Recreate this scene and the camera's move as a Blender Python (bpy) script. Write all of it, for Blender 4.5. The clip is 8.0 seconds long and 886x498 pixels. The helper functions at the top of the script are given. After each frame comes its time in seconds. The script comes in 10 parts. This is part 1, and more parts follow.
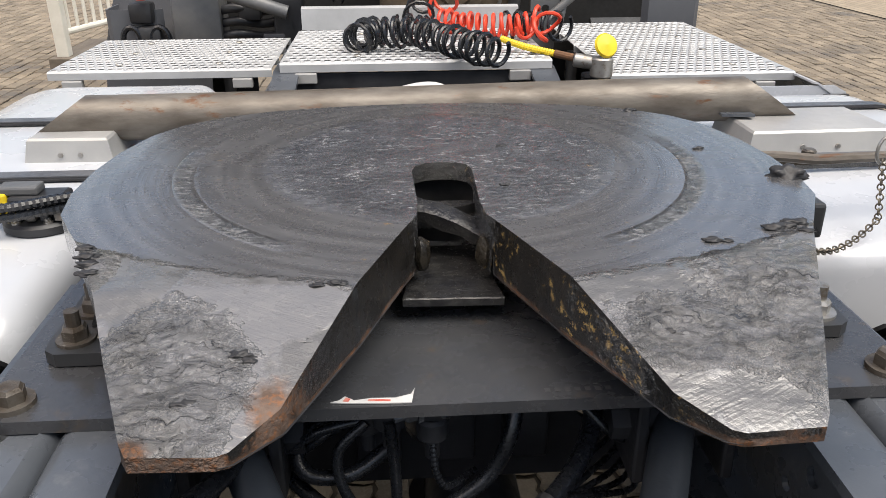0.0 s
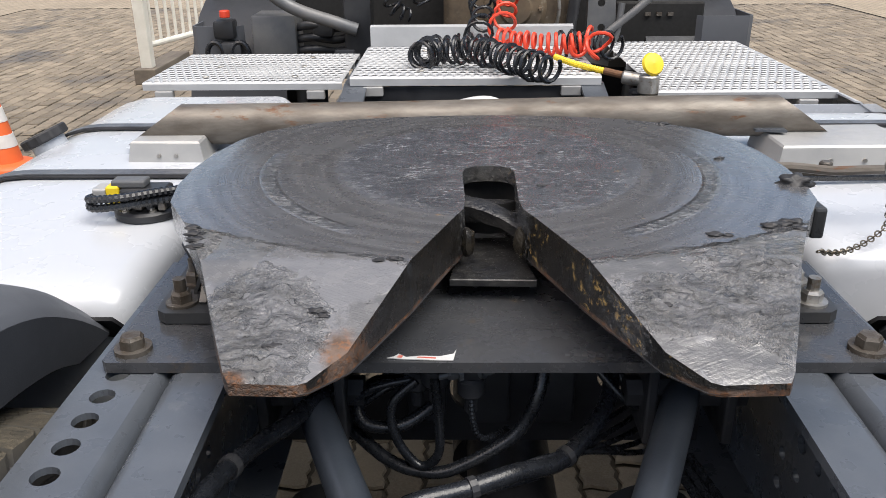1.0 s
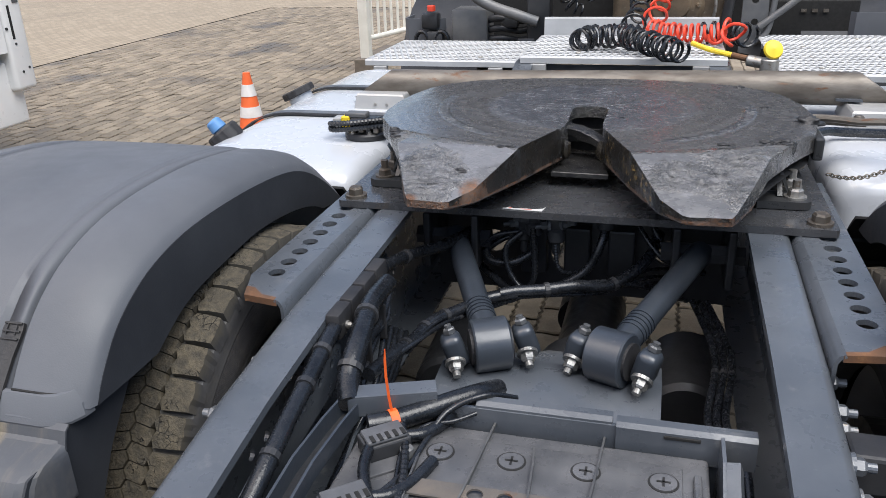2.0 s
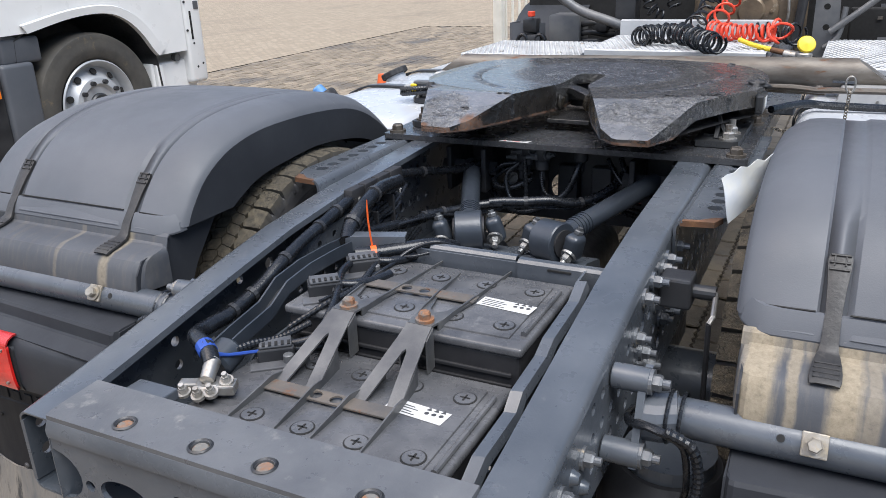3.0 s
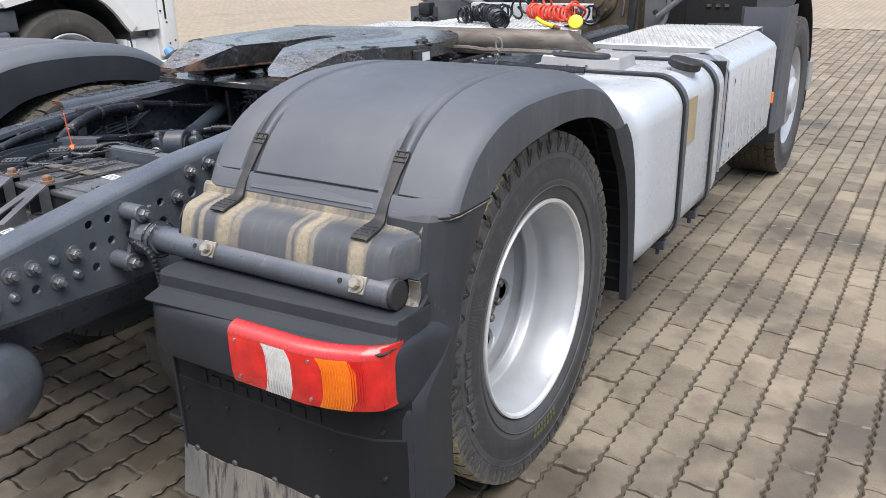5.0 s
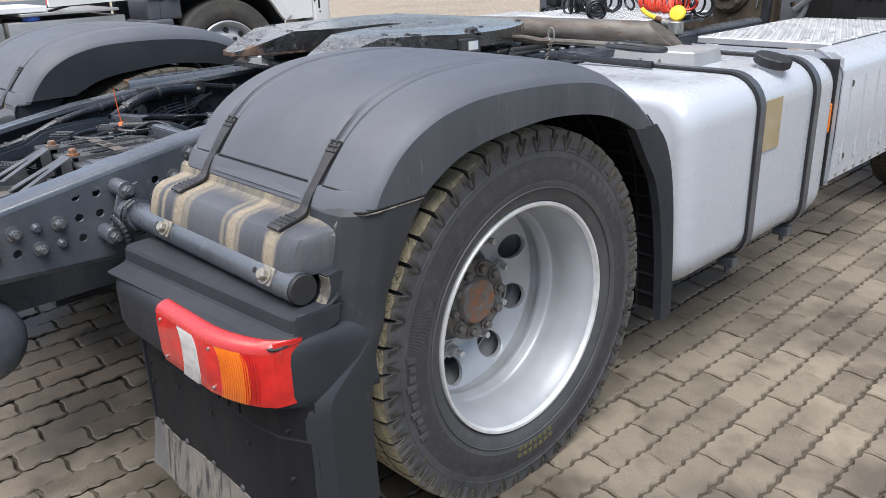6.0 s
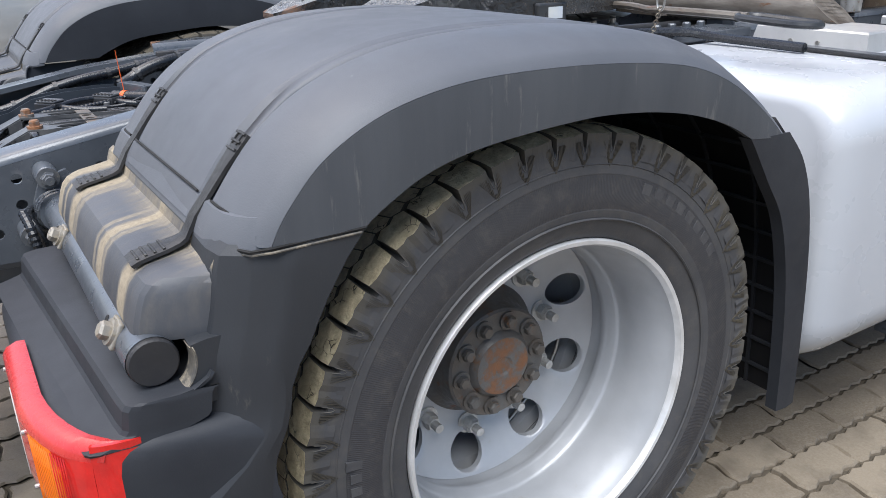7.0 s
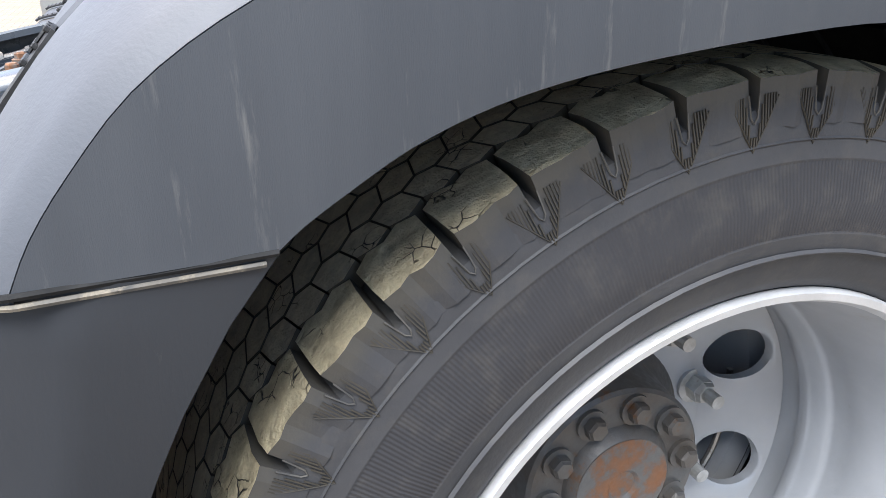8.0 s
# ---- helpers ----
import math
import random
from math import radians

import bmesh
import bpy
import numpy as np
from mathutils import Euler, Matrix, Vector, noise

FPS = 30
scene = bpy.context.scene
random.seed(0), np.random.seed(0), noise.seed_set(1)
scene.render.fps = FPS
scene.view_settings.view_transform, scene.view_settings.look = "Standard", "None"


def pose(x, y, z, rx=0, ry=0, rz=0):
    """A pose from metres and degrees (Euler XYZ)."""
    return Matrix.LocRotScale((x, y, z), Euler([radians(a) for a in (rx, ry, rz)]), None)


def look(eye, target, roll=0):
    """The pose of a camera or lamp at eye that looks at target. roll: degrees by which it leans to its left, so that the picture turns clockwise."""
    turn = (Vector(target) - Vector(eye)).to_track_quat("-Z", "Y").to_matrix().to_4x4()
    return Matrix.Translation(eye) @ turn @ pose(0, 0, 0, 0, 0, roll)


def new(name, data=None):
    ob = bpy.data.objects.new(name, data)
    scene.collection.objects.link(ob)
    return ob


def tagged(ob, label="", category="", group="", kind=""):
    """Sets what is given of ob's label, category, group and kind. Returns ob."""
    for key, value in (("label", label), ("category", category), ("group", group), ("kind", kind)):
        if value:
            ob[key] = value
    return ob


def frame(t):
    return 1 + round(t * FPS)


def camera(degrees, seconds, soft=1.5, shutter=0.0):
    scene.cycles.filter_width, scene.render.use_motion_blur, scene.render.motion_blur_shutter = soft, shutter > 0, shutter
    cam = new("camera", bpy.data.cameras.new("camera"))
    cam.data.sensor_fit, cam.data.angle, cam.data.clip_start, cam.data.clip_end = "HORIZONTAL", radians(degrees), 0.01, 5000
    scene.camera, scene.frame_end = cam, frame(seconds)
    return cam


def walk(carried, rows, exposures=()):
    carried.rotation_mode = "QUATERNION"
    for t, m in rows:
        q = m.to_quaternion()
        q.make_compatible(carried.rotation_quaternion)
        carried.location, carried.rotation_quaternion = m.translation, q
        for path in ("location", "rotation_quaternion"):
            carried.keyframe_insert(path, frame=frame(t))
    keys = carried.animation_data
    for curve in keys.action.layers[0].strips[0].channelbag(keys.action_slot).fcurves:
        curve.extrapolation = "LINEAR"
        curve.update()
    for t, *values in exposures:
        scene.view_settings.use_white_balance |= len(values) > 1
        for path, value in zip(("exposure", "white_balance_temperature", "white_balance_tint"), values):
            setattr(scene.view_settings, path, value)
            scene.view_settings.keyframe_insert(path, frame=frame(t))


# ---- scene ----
cam = camera(58.0, 8.0, soft=0.85)
PATH = [
    (0, (-0.071, 0.706, 1.43), (0.05, 2.527, 0.613), -0.2),
    (0.5, (-0.063, 0.673, 1.434), (0.026, 2.51, 0.65), -0.2),
    (1, (-0.056, 0.53, 1.469), (-0.085, 2.368, 0.683), -0.5),
    (1.5, (-0.01, 0.18, 1.508), (-0.221, 2.002, 0.713), -1.2),
    (1.7, (0.04, 0.039, 1.52), (-0.276, 1.847, 0.725), -1.4),
    (2.8, (0.601, -0.501, 1.454), (-0.245, 1.17, 0.751), -2.4),
    (3, (0.699, -0.589, 1.444), (-0.157, 1.075, 0.739), -2.2),
    (3.2, (0.793, -0.661, 1.446), (-0.058, 1.001, 0.729), -1.5),
    (3.5, (1.007, -0.752, 1.434), (0.139, 0.901, 0.719), -1.9),
    (3.6, (1.101, -0.786, 1.443), (0.223, 0.864, 0.731), -2.6),
    (4, (1.411, -0.848, 1.417), (0.498, 0.781, 0.701), -1.6),
    (4.5, (1.734, -0.779, 1.366), (0.807, 0.845, 0.656), -1.5),
    (4.7, (1.85, -0.705, 1.37), (0.922, 0.919, 0.663), -1.4),
    (5.8, (2.385, -0.334, 1.357), (1.033, 0.962, 0.654), -2.3),
    (6, (2.371, -0.213, 1.328), (1.009, 1.07, 0.623), -2.0),
    (6.5, (2.259, 0.087, 1.303), (0.775, 1.215, 0.578), -1.9),
    (7, (2.1, 0.379, 1.213), (0.519, 1.36, 0.48), -1.3),
    (7.5, (1.887, 0.59, 1.1), (0.194, 1.359, 0.366), -1.8),
    (8, (1.645, 0.731, 1.029), (-0.092, 1.392, 0.287), -1.8),
]
walk(cam, [(t, look(eye, target, roll)) for t, eye, target, roll in PATH], [(0.0, 0.96, 6900, 10), (1.5, 0.94, 6450, 10), (3.5, 1.1, 6130, 10), (4.5, 1.19, 6300, 10), (6.0, 1.06, 6150, 10), (6.5, 1.1, 6100, 10), (7.3, 1.28, 6080, 10), (8.0, 1.85, 6120, 10)])

# ---- light: an overcast day ----
world = bpy.data.worlds.new("overcast_sky")
scene.world = world
world.use_nodes = True
wn = world.node_tree.nodes
sky = wn.new("ShaderNodeTexSky")
sky.sky_type, sky.sun_disc = "NISHITA", False
sky.sun_elevation, sky.sun_rotation = radians(62), radians(232)
sky.air_density, sky.dust_density, sky.ozone_density = 1.0, 4.0, 1.0
bg = next(n for n in wn if n.type == "BACKGROUND")
bg.inputs[1].default_value = 0.1
world.node_tree.links.new(sky.outputs[0], bg.inputs[0])
sun = new("sun", bpy.data.lights.new("sun", "SUN"))
sun.data.energy, sun.data.angle, sun.data.color = 2.5, radians(45), (1.0, 0.965, 0.91)
sun.matrix_world = look((0, 0, 0), (-0.42, 0.33, -1.0))


# ---- materials ----
def nodes_of(name):
    m = bpy.data.materials.new(name)
    m.use_nodes = True
    return m, m.node_tree.nodes, m.node_tree.links, m.node_tree.nodes["Principled BSDF"]


def noise_node(n, l, co, scale, detail=6, rough=0.6):
    t = n.new("ShaderNodeTexNoise")
    t.inputs["Scale"].default_value, t.inputs["Detail"].default_value, t.inputs["Roughness"].default_value = scale, detail, rough
    l.new(co, t.inputs["Vector"])
    return t


def ramp(n, l, src, lo, hi):
    r = n.new("ShaderNodeMapRange")
    r.inputs["From Min"].default_value, r.inputs["From Max"].default_value = lo, hi
    l.new(src, r.inputs["Value"])
    return r.outputs[0]


def mix(n, l, fac, a, b):
    x = n.new("ShaderNodeMix")
    x.data_type = "RGBA"
    if isinstance(fac, float):
        x.inputs[0].default_value = fac
    else:
        l.new(fac, x.inputs[0])
    for slot, v in ((6, a), (7, b)):
        if isinstance(v, tuple):
            x.inputs[slot].default_value = (*v, 1)
        else:
            l.new(v, x.inputs[slot])
    return x.outputs[2]


def math_node(n, l, op, a, b):
    x = n.new("ShaderNodeMath")
    x.operation = op
    for i, v in enumerate((a, b)):
        if isinstance(v, (int, float)):
            x.inputs[i].default_value = v
        else:
            l.new(v, x.inputs[i])
    return x.outputs[0]


def coords(n, l, stretch=(1, 1, 1)):
    co = n.new("ShaderNodeTexCoord").outputs["Object"]
    if stretch == (1, 1, 1):
        return co
    mp = n.new("ShaderNodeMapping")
    mp.inputs["Scale"].default_value = stretch
    l.new(co, mp.inputs["Vector"])
    return mp.outputs[0]


def surf(name, base, worn, scale=6.0, rough=(0.45, 0.65), metal=0.0, bump=0.15, grain=180.0, specks=None, speck=(0.62, 0.7),
         speck_scale=25.0, stretch=(1, 1, 1), coat=0.0, vary=0.0, bump_dist=0.002, spec=0.5):
    """Base colour going over into a worn one in large soft patches, with fine grain relief and, if given, specks of a third colour."""
    m, n, l, b = nodes_of(name)
    co = coords(n, l, stretch)
    big, fine = noise_node(n, l, co, scale), noise_node(n, l, co, grain, 3)
    c = mix(n, l, ramp(n, l, big.outputs[0], 0.35, 0.68), base, worn)
    if specks:
        sp = noise_node(n, l, co, speck_scale, 8, 0.7)
        c = mix(n, l, ramp(n, l, sp.outputs[0], *speck), c, specks)
    if vary:
        info = n.new("ShaderNodeObjectInfo")
        hsv = n.new("ShaderNodeHueSaturation")
        l.new(c, hsv.inputs["Color"])
        l.new(ramp(n, l, info.outputs["Random"], 0, 1), hsv.inputs["Value"])
        r = hsv.inputs["Value"].links[0].from_node
        r.inputs["To Min"].default_value, r.inputs["To Max"].default_value = 1 - vary, 1 + vary
        c = hsv.outputs[0]
    l.new(c, b.inputs["Base Color"])
    r = n.new("ShaderNodeMapRange")
    r.inputs["From Min"].default_value, r.inputs["From Max"].default_value = 0.3, 0.7
    r.inputs["To Min"].default_value, r.inputs["To Max"].default_value = rough
    mid = noise_node(n, l, co, scale * 5, 4)
    l.new(mid.outputs[0], r.inputs["Value"])
    l.new(r.outputs[0], b.inputs["Roughness"])
    b.inputs["Metallic"].default_value = metal
    b.inputs["Coat Weight"].default_value = coat
    b.inputs["Specular IOR Level"].default_value = spec
    if bump:
        bp = n.new("ShaderNodeBump")
        bp.inputs["Strength"].default_value, bp.inputs["Distance"].default_value = bump, bump_dist
        l.new(math_node(n, l, "ADD", fine.outputs[0], math_node(n, l, "MULTIPLY", mid.outputs[0], 0.8)), bp.inputs["Height"])
        l.new(bp.outputs[0], b.inputs["Normal"])
    return m


M = {}
M["frame_paint"] = surf("grey_chassis_paint", (0.058, 0.067, 0.08), (0.095, 0.105, 0.12), 5, (0.22, 0.4), 0.1, 0.12, 160, (0.15, 0.155, 0.163), (0.61, 0.73), 14, coat=0.25)
M["link_paint"] = surf("dark_link_paint", (0.024, 0.03, 0.04), (0.042, 0.05, 0.062), 6, (0.28, 0.45), 0.1, 0.12, 160, (0.1, 0.1, 0.1), (0.66, 0.78), 20, coat=0.2)
M["plate_steel"] = surf("dark_mounting_plate", (0.03, 0.032, 0.035), (0.055, 0.055, 0.055), 7, (0.25, 0.5), 0.2, 0.15, 120, (0.12, 0.08, 0.05), (0.66, 0.75), 30)
M["black_rubber"] = surf("black_rubber", (0.012, 0.012, 0.014), (0.026, 0.026, 0.028), 9, (0.5, 0.7), 0, 0.1, 200)
M["strap_steel"] = surf("painted_tank_strap", (0.07, 0.074, 0.083), (0.115, 0.12, 0.13), 12, (0.3, 0.5), 0.2, 0.1, 140, (0.22, 0.2, 0.17), (0.66, 0.76), 30)
M["strap_rubber"] = surf("worn_strap_rubber", (0.014, 0.014, 0.015), (0.034, 0.033, 0.032), 22, (0.4, 0.6), 0, 0.25, 200, (0.075, 0.07, 0.062), (0.62, 0.76), 45)
M["cable"] = surf("black_cable_sleeve", (0.006, 0.007, 0.009), (0.016, 0.018, 0.022), 20, (0.18, 0.36), 0, 0.2, 300)
M["fender"] = surf("dark_grey_fender_plastic", (0.074, 0.08, 0.092), (0.099, 0.105, 0.118), 3, (0.46, 0.6), 0, 0.14, 420, (0.18, 0.185, 0.19), (0.68, 0.75), 40, spec=0.4)
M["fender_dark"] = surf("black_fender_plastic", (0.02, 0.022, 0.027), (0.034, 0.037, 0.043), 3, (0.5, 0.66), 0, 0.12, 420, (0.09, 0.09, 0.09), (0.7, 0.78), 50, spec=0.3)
# fender plastic with faded streaks; the upright face's shade is in the colour
M["flank"] = surf("faded_shade_toned_flank", (0.055, 0.06, 0.068), (0.075, 0.08, 0.088), 2.2, (0.48, 0.65), 0, 0.14, 420, (0.13, 0.13, 0.128), (0.6, 0.72), 14, (1, 4, 0.5), spec=0.35)
M["flap"] = surf("mud_flap_rubber", (0.008, 0.0085, 0.01), (0.016, 0.016, 0.018), 4, (0.55, 0.75), 0, 0.12, 150, (0.06, 0.054, 0.046), (0.7, 0.84), 12, (1, 1, 0.3), spec=0.25)
M["flap_rivet"] = surf("dark_flap_rivet", (0.05, 0.05, 0.052), (0.1, 0.095, 0.09), 30, (0.4, 0.6), 0.3, 0.1, 150)
M["post_plastic"] = surf("dust_rimmed_post_plastic", (0.016, 0.018, 0.022), (0.027, 0.03, 0.035), 3, (0.42, 0.6), 0, 0.12, 420, (0.08, 0.075, 0.066), (0.66, 0.78), 30, (1, 1, 0.35))
M["dusty_corner"] = surf("dust_filled_plastic", (0.05, 0.05, 0.05), (0.2, 0.175, 0.135), 16, (0.6, 0.85), 0, 0.3, 200, (0.26, 0.225, 0.17), (0.5, 0.62), 40)
M["flap_grey"] = surf("weathered_grey_flap", (0.1, 0.1, 0.1), (0.25, 0.22, 0.18), 9, (0.5, 0.75), 0, 0.2, 120, (0.04, 0.04, 0.04), (0.5, 0.6), 18, (1.6, 1.6, 0.2))
M["white_paint"] = surf("white_tank_paint", (0.43, 0.45, 0.48), (0.415, 0.435, 0.465), 1.5, (0.22, 0.32), 0, 0.02, 90, (0.34, 0.335, 0.32), (0.72, 0.84), 24, (1, 1, 1), 0.25)
M["cab_white"] = surf("white_cab_paint", (0.78, 0.78, 0.77), (0.7, 0.7, 0.69), 2, (0.25, 0.4), 0, 0.03, 60, None, coat=0.3)
M["alu_white"] = surf("pale_aluminium_sheet", (0.42, 0.42, 0.41), (0.33, 0.33, 0.33), 6, (0.35, 0.55), 0.35, 0.1, 150, (0.3, 0.29, 0.27), (0.66, 0.76), 30)
M["tread_plate"] = surf("white_tread_plate", (0.44, 0.45, 0.46), (0.33, 0.34, 0.35), 5, (0.35, 0.55), 0.15, 0.12, 140, (0.22, 0.21, 0.2), (0.66, 0.78), 22)
M["galv"] = surf("zinc_plated_steel", (0.42, 0.41, 0.39), (0.28, 0.265, 0.24), 30, (0.3, 0.5), 0.8, 0.15, 200, (0.2, 0.14, 0.09), (0.58, 0.7), 60)
M["bright_zinc"] = surf("bright_zinc_nut", (0.62, 0.61, 0.58), (0.42, 0.4, 0.36), 60, (0.3, 0.45), 0.45, 0.15, 200, (0.28, 0.2, 0.13), (0.62, 0.72), 70)
M["dusty_zinc"] = surf("dusty_zinc_steel", (0.34, 0.32, 0.285), (0.22, 0.195, 0.155), 35, (0.4, 0.6), 0.4, 0.2, 200, (0.36, 0.3, 0.21), (0.55, 0.68), 50)
M["rust_bolt"] = surf("rusted_bolt", (0.11, 0.1, 0.088), (0.06, 0.046, 0.034), 40, (0.35, 0.6), 0.4, 0.4, 220, (0.3, 0.28, 0.25), (0.58, 0.68), 50)
M["rust"] = surf("orange_brown_rust", (0.15, 0.07, 0.032), (0.07, 0.04, 0.025), 25, (0.7, 0.9), 0.1, 0.4, 150, (0.24, 0.12, 0.05), (0.58, 0.7), 40)
M["raw_pipe"] = surf("weathered_steel_pipe", (0.19, 0.172, 0.148), (0.07, 0.056, 0.043), 13, (0.35, 0.55), 0.3, 0.3, 120, (0.12, 0.055, 0.025), (0.6, 0.68), 20, (0.5, 1.4, 1.4))
M["rim"] = surf("silver_rim_paint", (0.47, 0.48, 0.495), (0.39, 0.4, 0.412), 6, (0.34, 0.46), 0.3, 0.06, 200, (0.36, 0.33, 0.28), (0.64, 0.76), 16)
M["rim_edge"] = surf("bright_rim_flange", (0.78, 0.78, 0.78), (0.62, 0.62, 0.61), 20, (0.28, 0.42), 0.4, 0.15, 200)
M["hub"] = surf("greasy_rusty_hub", (0.15, 0.148, 0.142), (0.14, 0.118, 0.096), 22, (0.35, 0.6), 0.4, 0.35, 160, (0.19, 0.095, 0.045), (0.58, 0.68), 26)
M["hub_rust"] = surf("rusted_hub_cap", (0.26, 0.12, 0.055), (0.15, 0.12, 0.1), 26, (0.6, 0.85), 0.2, 0.5, 160, (0.16, 0.155, 0.145), (0.46, 0.56), 26)
M["tyre_plain"] = surf("plain_tyre_rubber", (0.04, 0.036, 0.03), (0.085, 0.072, 0.05), 7, (0.55, 0.72), 0, 0.12, 260, (0.06, 0.055, 0.045), (0.68, 0.8), 22)
M["battery"] = surf("black_battery_case", (0.055, 0.057, 0.062), (0.118, 0.119, 0.124), 10, (0.2, 0.4), 0, 0.1, 160, (0.2, 0.2, 0.2), (0.64, 0.76), 18)
M["label_white"] = surf("white_paper_label", (0.58, 0.58, 0.57), (0.45, 0.45, 0.45), 30, (0.4, 0.6), 0, 0.05, 120)
M["orange_tie"] = surf("orange_plastic_tie", (0.8, 0.13, 0.02), (0.7, 0.1, 0.02), 30, (0.4, 0.5), 0, 0, 100)
M["blue_tape"] = surf("blue_plastic", (0.02, 0.06, 0.3), (0.028, 0.075, 0.33), 30, (0.35, 0.5), 0, 0.1, 100)
M["light_blue"] = surf("pale_blue_cap", (0.1, 0.25, 0.5), (0.08, 0.2, 0.42), 20, (0.4, 0.55), 0, 0.05, 100)
M["yellow"] = surf("yellow_plastic", (0.75, 0.55, 0.02), (0.65, 0.46, 0.02), 25, (0.4, 0.5), 0, 0.05, 100)
M["red_hose"] = surf("red_coil_hose", (0.75, 0.07, 0.03), (0.6, 0.05, 0.025), 25, (0.3, 0.45), 0, 0.05, 100)
M["cone_orange"] = surf("orange_cone_plastic", (0.85, 0.16, 0.04), (0.75, 0.13, 0.035), 8, (0.45, 0.6), 0, 0.05, 60)
M["cone_white"] = surf("white_cone_band", (0.78, 0.76, 0.74), (0.66, 0.63, 0.6), 10, (0.45, 0.6), 0, 0.05, 60)
M["fence_white"] = surf("cream_fence_paint", (0.72, 0.7, 0.63), (0.62, 0.6, 0.53), 6, (0.4, 0.55), 0, 0.05, 60)
M["wood_block"] = surf("old_timber", (0.12, 0.1, 0.08), (0.2, 0.17, 0.13), 8, (0.7, 0.9), 0, 0.4, 60, stretch=(1, 0.2, 1))
M["gearbox"] = surf("oily_cast_metal", (0.2, 0.15, 0.1), (0.1, 0.08, 0.06), 9, (0.4, 0.7), 0.5, 0.3, 60, (0.3, 0.26, 0.2), (0.58, 0.7), 20)
M["dark_part"] = surf("dirty_black_part", (0.017, 0.018, 0.021), (0.04, 0.041, 0.044), 8, (0.3, 0.55), 0.1, 0.15, 120, (0.08, 0.07, 0.06), (0.66, 0.78), 25)
M["grey_part"] = surf("dirty_grey_casting", (0.1, 0.105, 0.112), (0.15, 0.15, 0.15), 8, (0.4, 0.6), 0.3, 0.2, 110, (0.2, 0.18, 0.15), (0.64, 0.76), 25)
M["sticker_gold"] = surf("faded_gold_sticker", (0.36, 0.28, 0.16), (0.42, 0.35, 0.23), 12, (0.35, 0.5), 0.2, 0.05, 60)
M["white_sheet"] = surf("pale_torn_sheet", (0.5, 0.54, 0.6), (0.6, 0.6, 0.56), 14, (0.45, 0.6), 0, 0.15, 90)
M["tape_red"] = surf("torn_red_print", (0.45, 0.06, 0.04), (0.55, 0.3, 0.25), 60, (0.5, 0.6), 0, 0.3, 120)
M["lens_red"] = surf("red_lamp_lens", (0.66, 0.016, 0.012), (0.42, 0.01, 0.008), 22, (0.08, 0.2), 0, 0.1, 500, coat=0.6)
M["lens_rim"] = surf("pale_red_lens_edge", (0.46, 0.024, 0.022), (0.38, 0.018, 0.017), 18, (0.2, 0.35), 0, 0.1, 300, coat=0.4)
M["lens_white"] = surf("clear_lamp_lens", (0.62, 0.6, 0.58), (0.5, 0.48, 0.46), 40, (0.15, 0.3), 0, 0.2, 300, coat=0.6)
M["lens_amber"] = surf("amber_lamp_lens", (0.85, 0.22, 0.01), (0.74, 0.17, 0.008), 18, (0.08, 0.2), 0, 0.1, 500, coat=0.6)
M["print_dark"] = surf("dark_print", (0.04, 0.04, 0.045), (0.06, 0.06, 0.06), 30, (0.5, 0.6), 0, 0, 60)
# near-black that puts the dark inside holes, gaps and recesses into the colour
M["hollow"] = surf("cavity_shade_black", (0.006, 0.006, 0.006), (0.01, 0.01, 0.01), 10, (0.7, 0.9), 0, 0, 60)
M["worn_top"] = surf("scuffed_blackened_paint", (0.08, 0.084, 0.092), (0.135, 0.139, 0.145), 7, (0.24, 0.42), 0.15, 0.2, 120, (0.2, 0.198, 0.19), (0.58, 0.7), 22)
M["clamp_steel"] = surf("worn_black_sheet_steel", (0.075, 0.077, 0.082), (0.15, 0.15, 0.148), 14, (0.28, 0.45), 0.4, 0.15, 140, (0.16, 0.085, 0.045), (0.66, 0.74), 18)
M["chain"] = surf("dull_steel_chain", (0.2, 0.18, 0.14), (0.12, 0.1, 0.08), 40, (0.35, 0.5), 0.8, 0.1, 100)
M["moss_print"] = surf("yellow_green_chalk", (0.15, 0.135, 0.045), (0.08, 0.075, 0.04), 40, (0.7, 0.9), 0, 0.2, 100)


